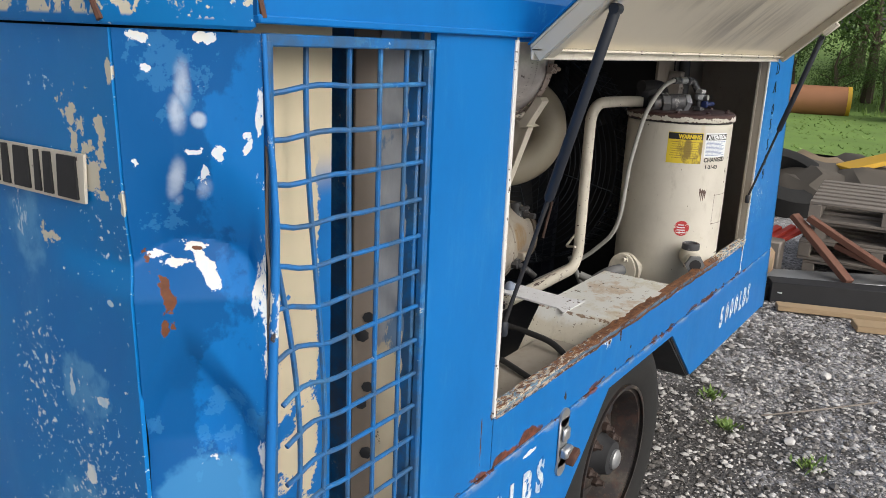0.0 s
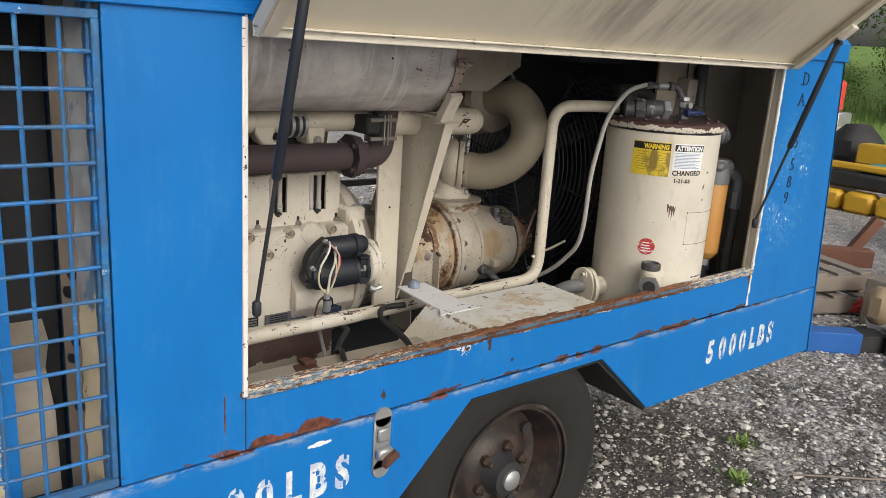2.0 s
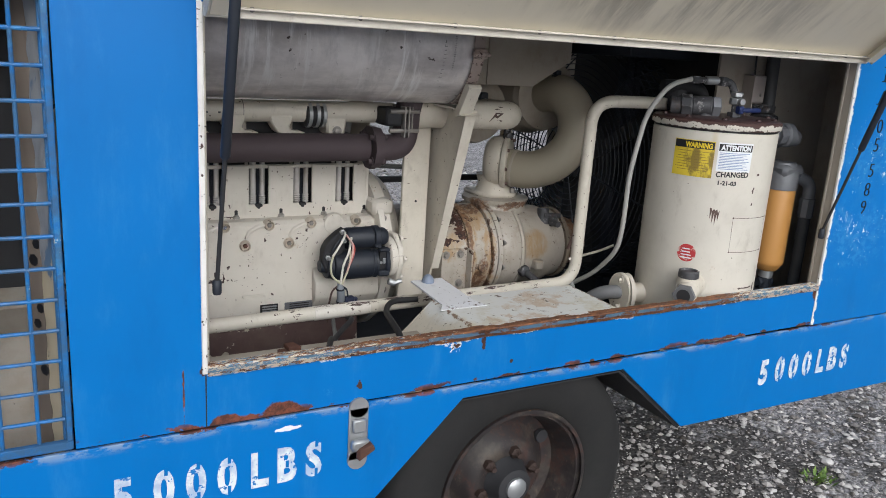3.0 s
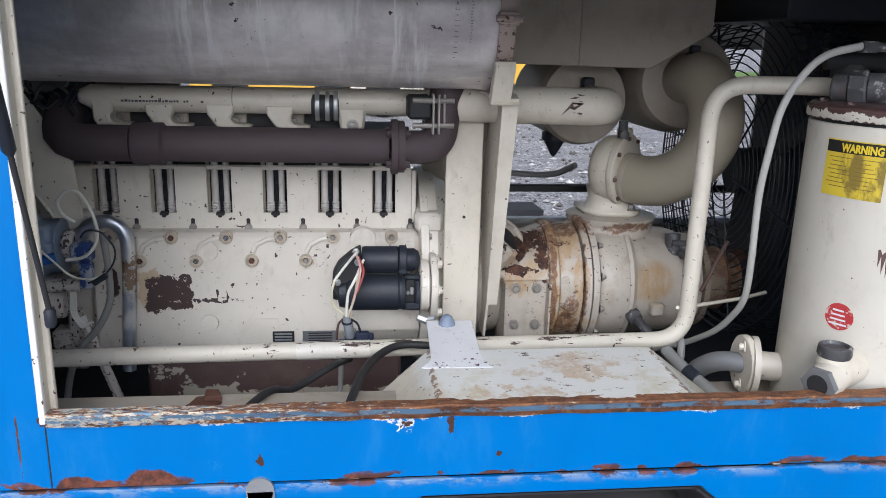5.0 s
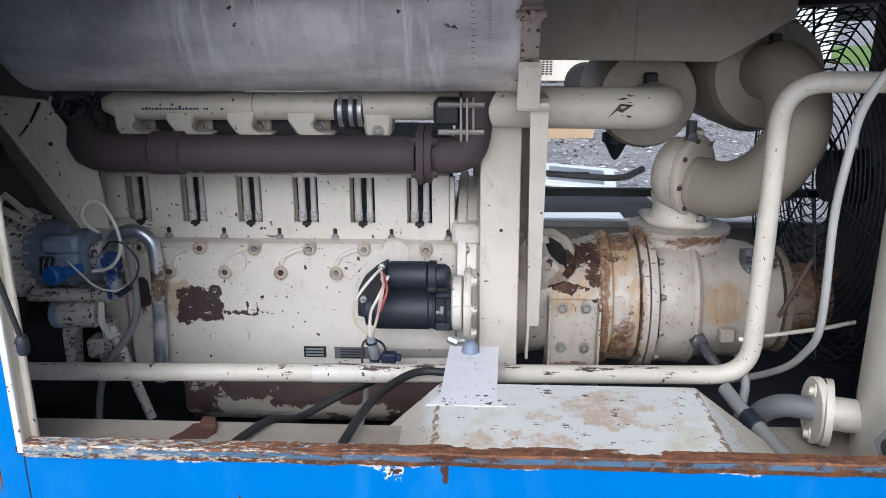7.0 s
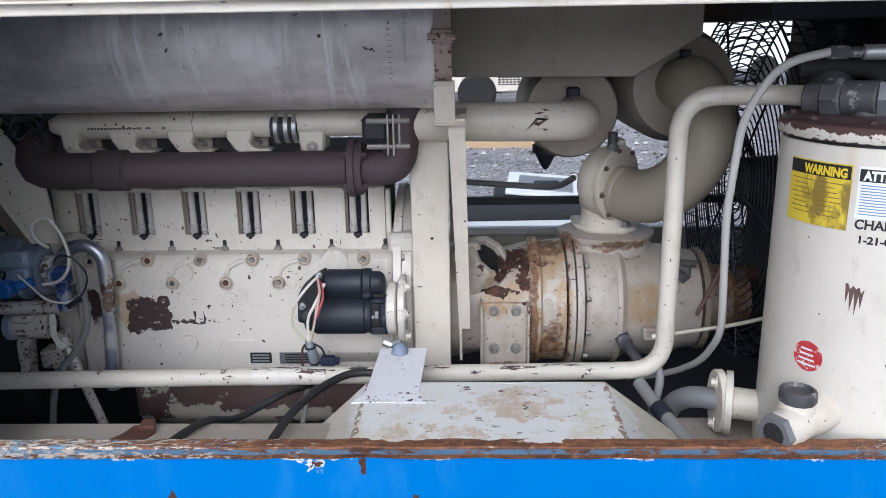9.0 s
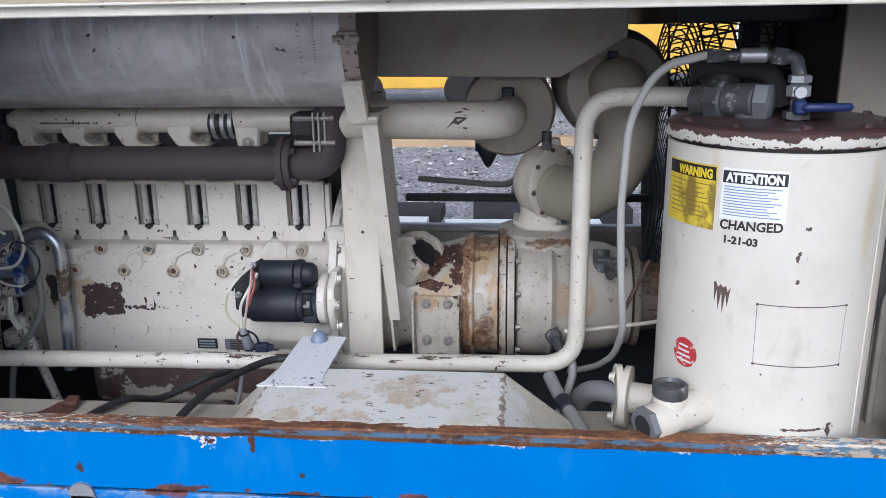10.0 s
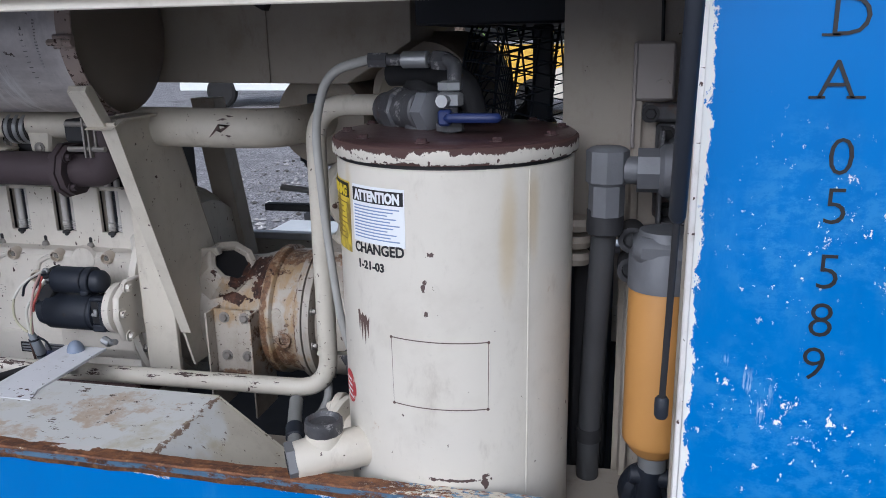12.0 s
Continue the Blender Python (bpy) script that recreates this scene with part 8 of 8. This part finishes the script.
def pallet(x, y, z, turn, dark=True):
    p = thing("pallet", "weathered grey wooden pallet in a stack", "pallet", (x, y, z), "stacked pallets")
    p.rotation_euler[2] = radians(turn)
    mat = M_WOOD
    for k in range(7):
        part("deck_board", box(-0.6 + 0.18 * k, -0.6 + 0.18 * k + 0.10, -0.5, 0.5, 0.12, 0.14, 0.003), mat, p).matrix_parent_inverse = Matrix()
    for k in range(3):
        part("stringer", box(-0.6, 0.6, -0.5 + 0.46 * k, -0.42 + 0.46 * k, 0.02, 0.12, 0.004), mat, p).matrix_parent_inverse = Matrix()
    for k in range(3):
        part("bottom_board", box(-0.6 + 0.55 * k, -0.5 + 0.55 * k, -0.5, 0.5, 0.0, 0.02, 0.003), mat, p).matrix_parent_inverse = Matrix()
    return p


first = pallet(4.36, 1.36, GROUND, -24)
for x, y, z, a in ((4.37, 1.37, GROUND + 0.142, -21), (5.42, -0.20, GROUND, 6), (5.40, -0.18, GROUND + 0.142, 4), (5.44, -0.22, GROUND + 0.284, 8), (5.40, -0.20, GROUND + 0.426, 5)):
    copy_thing(first, pose(x, y, z, 0, 0, a))


def beam(name, a, b, w, h, mat, label, category):
    a, b = Vector(a), Vector(b)
    d = b - a
    m = Matrix.Translation(a) @ d.to_track_quat("X", "Z").to_matrix().to_4x4()
    return single(name, move(box(0, d.length, -w / 2, w / 2, 0, h, 0.004), m), mat, label, category)


beam("steel_channel", (4.06, 0.30, GROUND), (4.62, -0.95, GROUND), 0.15, 0.14, M_DARK, "black steel channel with a white chalk cross, lying on the gravel", "steel beam")
single("chalk_cross", join(box(4.012, 4.016, 0.235, 0.243, GROUND + 0.035, GROUND + 0.115, 0), box(4.008, 4.012, 0.205, 0.270, GROUND + 0.070, GROUND + 0.078, 0)), M_WHITE, "white chalk cross on the black channel", "chalk mark")
beam("steel_channel", (3.90, 0.46, GROUND), (4.10, 0.36, GROUND), 0.18, 0.10, M_DARK, "short black steel channel lying on the gravel", "steel beam")
beam("blue_box_section", (3.66, 0.62, GROUND), (3.92, 0.40, GROUND), 0.12, 0.12, M_BLUEPLASTIC, "short blue box section lying on the gravel", "steel beam")
beam("timber_plank", (3.86, 0.20, GROUND + 0.012), (4.22, -0.75, GROUND + 0.012), 0.10, 0.035, M_WOODNEW, "weathered timber plank lying on the gravel", "plank")
beam("timber_plank", (3.80, -0.25, GROUND + 0.008), (4.1, -1.0, GROUND + 0.008), 0.14, 0.04, M_WOODNEW, "weathered timber plank lying on the gravel", "plank")
beam("pale_sheet", (4.20, 0.48, GROUND + 0.10), (4.75, -0.60, GROUND + 0.12), 0.26, 0.02, M_GALV, "pale sheet of steel across the scrap", "steel sheet")
beam("steel_support", (4.35, 0.30, GROUND), (4.62, -0.45, GROUND), 0.16, 0.10, M_RUSTY, "rusty steel bar under the scrap", "steel beam")
beam("steel_angle", (4.62, 0.32, GROUND + 0.46), (4.36, -0.12, GROUND + 0.12), 0.07, 0.04, M_RUSTBAR, "rust-brown steel leg of a broken frame", "steel beam")
beam("steel_angle", (4.60, 0.22, GROUND + 0.46), (4.50, -0.48, GROUND + 0.12), 0.07, 0.04, M_RUSTBAR, "rust-brown steel leg of a broken frame", "steel beam")
beam("steel_angle", (4.58, 0.02, GROUND + 0.30), (4.46, -0.55, GROUND + 0.14), 0.05, 0.04, M_RUSTBAR, "rust-brown steel leg of a broken frame", "steel beam")
single("plate_box", join(box(4.46, 4.62, 0.34, 0.62, GROUND, GROUND + 0.30, 0.01), rod((4.455, 0.50, GROUND + 0.16), (4.465, 0.50, GROUND + 0.16), 0.02, 10)), M_WOOD, "grey weathered box in the scrap pile", "box")
single("bucket_liner", join(box(4.02, 4.16, 0.30, 0.46, GROUND + 0.14, GROUND + 0.36, 0.05)), M_TAN, "tan folded sheet on the black channel", "sheet")
for k in range(3):
    beam("red_channel", (4.55 + 0.03 * k, 0.78 - 0.05 * k, GROUND + 0.02), (4.95, 0.45 - 0.1 * k, GROUND + 0.30 + 0.02 * k), 0.06, 0.03, M_RED, "faded red steel bar leaning in the scrap pile", "steel beam")
beam("rusty_girder", (5.6, 1.75, GROUND), (6.1, 1.25, GROUND), 0.14, 0.14, M_RUSTBAR, "rust-orange girder lying on the gravel", "steel beam")
beam("rusty_girder", (6.2, 1.45, GROUND), (6.35, 1.30, GROUND + 0.34), 0.08, 0.08, M_RUSTBAR, "rust-orange bar leaning up from the gravel", "steel beam")
beam("dark_post", (5.9, 1.95, GROUND), (6.0, 1.90, GROUND + 0.95), 0.14, 0.10, M_DARK, "dark upright steel post in the yard", "post")
single("long_twig", sweep([(2.2, -0.1, GROUND + 0.02), (2.45, -0.32, GROUND + 0.025), (2.7, -0.5, GROUND + 0.02)], 0.004, 6), M_WOOD, "dry stick lying on the gravel", "stick")


def rock(x, y, s, k):
    bm = bmesh.new()
    bmesh.ops.create_icosphere(bm, subdivisions=2, radius=1)
    for v in bm.verts:
        n = noise.noise(v.co * 1.3 + Vector((k, k, 0)))
        v.co *= 1 + 0.35 * n
        v.co = (x + v.co.x * s, y + v.co.y * s * 0.75, GROUND + 0.3 * s + v.co.z * s * 0.45)
    return single("rock", bm, M_STONE, "pale angular stone on the gravel", "rock", "larger stones")


for k, (x, y, s) in enumerate(((2.45, 0.22, 0.028), (2.9, -0.25, 0.035), (2.25, -0.12, 0.026), (2.05, -0.25, 0.032), (3.0, 0.25, 0.03), (2.6, -0.5, 0.028), (3.2, -0.6, 0.035), (1.9, -0.05, 0.022))):
    rock(x, y, s, k * 3.1)


def weed(x, y, k):
    rng = random.Random(k)
    bm = bmesh.new()
    for _ in range(60):
        a, l = rng.uniform(0, 6.28), rng.uniform(0.02, 0.06)
        p = Vector((x + rng.gauss(0, 0.025), y + rng.gauss(0, 0.025), GROUND))
        q = p + Vector((math.cos(a) * l * 0.6, math.sin(a) * l * 0.6, l * 0.6))
        u = Vector((-math.sin(a), math.cos(a), 0)) * 0.006
        bm.faces.new([bm.verts.new(c_) for c_ in (p, (p + q) / 2 + u, q, (p + q) / 2 - u)])
    return single("weed", bm, M_BLADES, "small green weed in the gravel", "weed", "weeds")


weed(2.02, 0.0, 1), weed(2.3, 0.15, 2), weed(1.9, -0.35, 3)

# heaps of scrap further off
heap = thing("scrap_heap", "heap of dark tarpaulin and tubes in the yard", "scrap heap", (9.2, 1.3, GROUND))
for k in range(5):
    a = k * 1.3
    bm = bmesh.new()
    bmesh.ops.create_icosphere(bm, subdivisions=3, radius=1)
    for v in bm.verts:
        v.co = (8.2 + 0.5 * math.cos(a) + v.co.x * 0.7, 0.45 + 0.42 * math.sin(a) + v.co.y * 0.6, max(GROUND, 0.10 + v.co.z * 0.34 + 0.12 * noise.noise(v.co * 3 + Vector((k, 0, 0)))))
    part("tarpaulin", bm, (M_TARP, M_TAN, M_TARP)[k % 3], heap)
beam("yellow_bracket", (7.7, 0.45, 0.40), (8.1, -0.05, 0.56), 0.3, 0.05, M_YELLOW, "yellow folded bracket on the scrap heap", "bracket")
beam("yard_machine", (8.6, -0.1, GROUND), (8.6, -0.1, 1.15), 0.5, 0.25, M_BLUE, "worn blue machine frame in the yard", "machine")


single("loose_tyre", move(lathe((0, 0, 0), (0, 0, 1), [(-0.12, 0.30), (-0.14, 0.40), (-0.10, 0.50), (0.10, 0.50), (0.14, 0.40), (0.12, 0.30), (-0.12, 0.30)], 36, False), pose(7.35, 0.95, GROUND + 0.30, 18, -20, 0)), M_TYRE, "black tyre leaning on the scrap heap", "tyre")
crate = thing("yellow_fork_frame", "yellow steel fork frame on a dark crate", "fork frame", (9.0, 2.2, GROUND))
part("crate", box(8.6, 9.6, 1.7, 2.9, GROUND + 0.26, 0.40, 0.03), M_DARK, crate)
for k in range(4):
    part("counterweight", box(8.45 + 0.02 * k, 8.75, 1.55 + 0.36 * k, 1.86 + 0.36 * k, GROUND, GROUND + 0.23, 0.04), M_YELLOW, crate)
part("fork_bar", join(box(8.7, 9.9, 1.5, 1.62, 0.40, 0.60, 0.02), box(9.6, 9.9, 1.5, 3.0, 0.40, 0.66, 0.03), box(8.7, 8.82, 1.5, 3.2, 0.42, 0.50, 0.02)), M_YELLOW, crate)
part("fork_plate", box(8.8, 9.3, 2.0, 2.6, 0.40, 0.48, 0.02), M_TEAL, crate)
tote = thing("white_container", "white plastic bulk container standing in the yard", "container", (13.0, 3.6, GROUND))
part("tank_body", box(16.9, 18.0, 4.2, 5.25, 0.10, 1.36, 0.05), M_WHITE, tote)
part("label_strip", box(16.885, 16.9, 4.45, 4.9, 0.72, 0.78, 0), M_GALV, tote)
part("seam", box(16.885, 16.9, 5.05, 5.07, 0.15, 1.3, 0), M_GALV, tote)
part("skid", box(16.9, 18.0, 4.2, 5.25, GROUND, 0.10, 0.02), M_WOOD, tote)
culvert = thing("culvert_pipe", "rust-orange large pipe lying in the grass", "pipe", (21, 2.6, GROUND))
part("pipe", lathe((22.0, 4.4, 0.36), (0.25, -1, 0), [(0, 0.40), (1.9, 0.40), (1.9, 0.36), (0, 0.36), (0, 0.40)], 40, False), M_TERRACOTTA, culvert)
part("lining", lathe((22.46, 2.56, 0.36), (0.25, -1, 0), [(0, 0.41), (0.1, 0.41), (0.1, 0.37), (0, 0.37), (0, 0.41)], 30, False), M_YELLOW, culvert)
boxy = thing("dark_trailer", "dark flat trailer body with square openings", "trailer", (21.5, 0.4, GROUND))
part("body", box(21, 22.5, -2.6, 1.3, 0.15, 1.2, 0.05), M_DARK, boxy)
for k in range(5):
    part("opening", box(20.97, 21.0, 0.75 - 0.7 * k, 1.15 - 0.7 * k, 0.55, 0.85, 0.01), M_GLASS, boxy)
for k in range(2):
    part("wheel", lathe((20.98, -1.8 + 2.0 * k, 0.15), (-1, 0, 0), [(0, 0.3), (0.02, 0.32), (0.1, 0.3), (0.1, 0)], 20), M_TYRE, boxy)
jerry = thing("fuel_cans", "red fuel cans on a small stand", "fuel can", (15.0, 6.1, GROUND))
for k in range(3):
    part("can", box(14.8, 15.1, 5.7 + 0.42 * k, 6.05 + 0.42 * k, 0.75, 1.35, 0.05), M_RED, jerry)
part("stand", box(14.7, 15.3, 5.6, 7.0, GROUND, 0.75, 0.03), M_GALV, jerry)
sand = thing("covered_pallet", "pale sacks and dark tarpaulin on a pallet", "sacks", (10.5, 3.6, GROUND))
part("load", box(10.0, 11.0, 3.2, 4.4, 0.3, 0.75, 0.15), M_CREAM, sand)
part("tarpaulin", box(9.9, 10.6, 3.0, 3.6, 0.25, 0.85, 0.2), M_DARK, sand)
part("pallet", box(9.8, 11.1, 3.0, 4.5, GROUND, 0.25, 0.02), M_WOOD, sand)
single("yellow_can", join(box(8.3, 8.6, 3.15, 3.38, 0.145, 0.50, 0.04), rod((8.45, 3.26, 0.49), (8.45, 3.26, 0.53), 0.04, 12)), M_CANYELLOW, "bright yellow plastic can on a timber deck", "can")
single("timber_deck", join(box(8.0, 9.2, 3.0, 3.9, 0.07, 0.145, 0.01), box(8.05, 9.1, 3.05, 3.2, GROUND, 0.07, 0.01), box(8.05, 9.1, 3.6, 3.8, GROUND, 0.07, 0.01)), M_WOOD, "low weathered timber deck on bearers", "deck")

# grass strip, hedge and trees
strip = bmesh.new()
bmesh.ops.create_grid(strip, x_segments=40, y_segments=40, size=1, matrix=Matrix.Translation((0, 0, 0)))
for v in strip.verts:
    x, y = 12.5 + (v.co.x + 1) * 22, v.co.y * 40 + 2
    v.co = (x, y, GROUND + 0.03 + max(0, x - 24) * 0.10 + 0.05 * noise.noise(Vector((x, y, 0))))
tagged(part("grass_bank", strip, M_GRASS, None), "mown green grass rising to a wooded bank", "grass", kind="structure")
rng = np.random.default_rng(3)
vs, fs = [], []
for _ in range(9000):
    x, y = rng.uniform(12.6, 30), rng.uniform(-14, 16)
    z = GROUND + 0.03 + max(0, x - 24) * 0.10
    a, h = rng.uniform(0, 6.28), rng.uniform(0.02, 0.05) * (1 if x < 23 else 6)
    b = len(vs)
    vs += [(x, y, z), (x + 0.05 * math.cos(a), y + 0.05 * math.sin(a), z), (x + 0.06 * math.sin(a), y + 0.06 * math.cos(a), z + h)]
    fs.append((b, b + 1, b + 2))
me = bpy.data.meshes.new("grass_tufts")
me.from_pydata(vs, [], fs)
me.materials.append(M_BLADES)
tagged(new("grass_tufts", me), "tufts of green grass on the bank", "grass", kind="stuff")


def tree(x, y, h, seed, count=2600):
    rng = np.random.default_rng(seed)
    z0 = GROUND + max(0, x - 24) * 0.10
    t = thing("tree", "leafy green broad tree on the bank", "tree", (x, y, z0), "bank trees")
    limbs = [sweep([(x, y, z0), (x + 0.1, y, z0 + h * 0.25), (x - 0.1, y + 0.1, z0 + h * 0.55), (x, y, z0 + h * 0.85)], [0.03 * h, 0.024 * h, 0.015 * h, 0.004 * h], 8)]
    centres = []
    for k in range(9):
        a, e = rng.uniform(0, 6.28), rng.uniform(0.25, 0.8)
        s = Vector((x, y, z0 + h * e * 0.8))
        tip = s + Vector((math.cos(a), math.sin(a), rng.uniform(0.3, 0.8))) * h * rng.uniform(0.18, 0.33)
        limbs.append(sweep([s, s.lerp(tip, 0.5) + Vector((0, 0, 0.02 * h)), tip], [0.010 * h, 0.007 * h, 0.002 * h], 6))
        centres += [tip, s.lerp(tip, 0.6)]
    part("trunk", join(*limbs), M_BARK, t)
    vs, fs = [], []
    for _ in range(count):
        c_ = centres[rng.integers(len(centres))]
        p = np.array(c_) + rng.normal(0, 0.085 * h, 3) * (1, 1, 0.8)
        u = rng.normal(0, 1, 3)
        u /= np.linalg.norm(u)
        w = np.cross(u, rng.normal(0, 1, 3))
        w /= np.linalg.norm(w)
        s = h * rng.uniform(0.006, 0.014)
        b = len(vs)
        vs += [tuple(p - u * s), tuple(p + w * s * 0.5), tuple(p + u * s), tuple(p - w * s * 0.5)]
        fs.append((b, b + 1, b + 2, b + 3))
    me = bpy.data.meshes.new("crown")
    me.from_pydata(vs, [], fs)
    me.materials.append(M_LEAF)
    crown = new("crown", me)
    crown.parent = t
    crown.matrix_parent_inverse = Matrix.Translation((-x, -y, -z0))
    return t


for k, (x, y, h) in enumerate(((27, 6.5, 7), (26, 2.5, 6), (29, -0.5, 8), (27, -4.5, 7), (31, 10, 8), (34, 4, 10), (36, -3, 10), (38, 12, 11), (33, 17, 9), (30, -9, 9), (36, 22, 10), (28, 13, 6), (25.5, 9.0, 3.5), (25, 0.8, 3.0), (25.5, 4.6, 3.2), (25, -2.6, 3.2), (26, 15, 4), (24.6, 6.2, 2.4), (24.8, 3.2, 2.2), (24.4, -0.6, 2.6), (24.8, 7.7, 2.6), (24.5, -4.0, 2.6), (25.0, 10.6, 2.8), (24.6, 1.9, 2.0))):
    tree(x, y, h, k + 11, 8000)

# ---- vehicles and machines beyond the far side


def far_machine(name, label, category, x0, x1, y0, y1, z1, mat, vents):
    t = thing(name, label, category, ((x0 + x1) / 2, (y0 + y1) / 2, GROUND))
    part("body", prism([(x0, 0.35), (x1, 0.35), (x1, z1 - 0.12), (x1 - 0.12, z1), (x0 + 0.12, z1), (x0, z1 - 0.12)], "xz", y0, y1, 0.02), mat, t, "", False)
    for k in range(2):
        x = x0 + (x1 - x0) * (0.22 + 0.56 * k)
        part("wheel", lathe((x, y0 + 0.05, GROUND + 0.36), (0, -1, 0), [(-0.1, 0.3), (-0.05, 0.36), (0.08, 0.36), (0.12, 0.3), (0.10, 0.2), (0.12, 0)], 24), M_TYRE, t)
    for k in range(vents):
        part("vent", box(x0 + 0.98 + 0.07 * (k % 8), x0 + 1.03 + 0.07 * (k % 8), y0 - 0.012, y0, 0.47 + 0.042 * (k // 8), 0.495 + 0.042 * (k // 8), 0), M_DARK, t)
    return t


far_machine("far_generator", "cream machine enclosure with slotted vents", "generator", 0.4, 3.1, 13.6, 15.0, 0.90, M_CREAM, 64)
far_machine("yellow_loader", "yellow machine body with black tyre", "loader", -2.6, 0.8, 14.2, 16.0, 1.3, M_YELLOW, 0)
far_machine("white_van", "white van parked across the yard", "van", -8.5, -3.6, 16.0, 18.0, 2.0, M_WHITE, 0)
far_machine("yellow_excavator", "yellow machine parked across the yard", "excavator", 3.45, 6.2, 18.5, 20.0, 1.9, M_YELLOW, 0)
far_machine("white_machine", "small white machine with slotted side", "machine", 1.2, 2.62, 18.2, 19.0, 1.08, M_WHITE, 16)
far_machine("blue_truck", "blue and white truck parked across the yard", "truck", 2.4, 3.4, 19.5, 21.5, 1.35, M_TEAL, 0)
far_machine("navy_van", "dark blue van parked across the yard", "van", 0.6, 3.6, 22.5, 24.5, 1.75, M_NAVY, 0)
far_machine("white_truck", "white truck parked across the yard", "truck", 5.0, 9.5, 20, 22, 2.4, M_WHITE, 0)
for k, (x, y, h) in enumerate(((-12, 34, 9), (-6, 36, 10), (0, 35, 9), (6, 37, 10), (12, 35, 9))):
    tree(x, y, h, k + 40, 4000)
# loose things on the gravel beyond the far side
case = thing("white_case", "white flat case with dark lid edge lying on the gravel", "case", (1.45, 5.6, GROUND))
part("base", box(1.05, 1.80, 5.45, 6.0, GROUND, 0.08, 0.02), M_DARK, case)
part("lid", move(box(-0.34, 0.34, -0.28, 0.28, 0, 0.03, 0.008), pose(1.50, 5.75, 0.115, 8, 4, -6)), M_WHITE, case, "tilted white lid")
part("lid_inset", move(box(-0.24, 0.24, -0.18, 0.18, 0.031, 0.036, 0.002), pose(1.50, 5.75, 0.115, 8, 4, -6)), M_GALV, case)
part("handle", box(1.40, 1.62, 5.72, 5.76, 0.13, 0.175, 0.01), M_BLACK, case)
beam("dark_trough", (0.75, 5.05, GROUND), (2.0, 5.12, GROUND), 0.34, 0.12, M_DARK, "dark steel trough lying on the gravel", "trough")
beam("painted_board", (0.55, 4.62, GROUND), (1.75, 4.66, GROUND), 0.42, 0.06, M_WHITE, "white painted board lying on the gravel", "board")
beam("painted_board", (-0.9, 4.72, GROUND), (0.40, 4.70, GROUND), 0.42, 0.06, M_WHITE, "white painted board lying on the gravel", "board")
beam("dark_trough", (-0.8, 5.15, GROUND), (0.50, 5.10, GROUND), 0.30, 0.10, M_DARK, "dark steel trough lying on the gravel", "trough")
beam("timber_beam", (-0.6, 9.2, GROUND), (2.1, 9.25, GROUND), 0.25, 0.12, M_WOODNEW, "raw timber beam lying on the gravel", "timber")
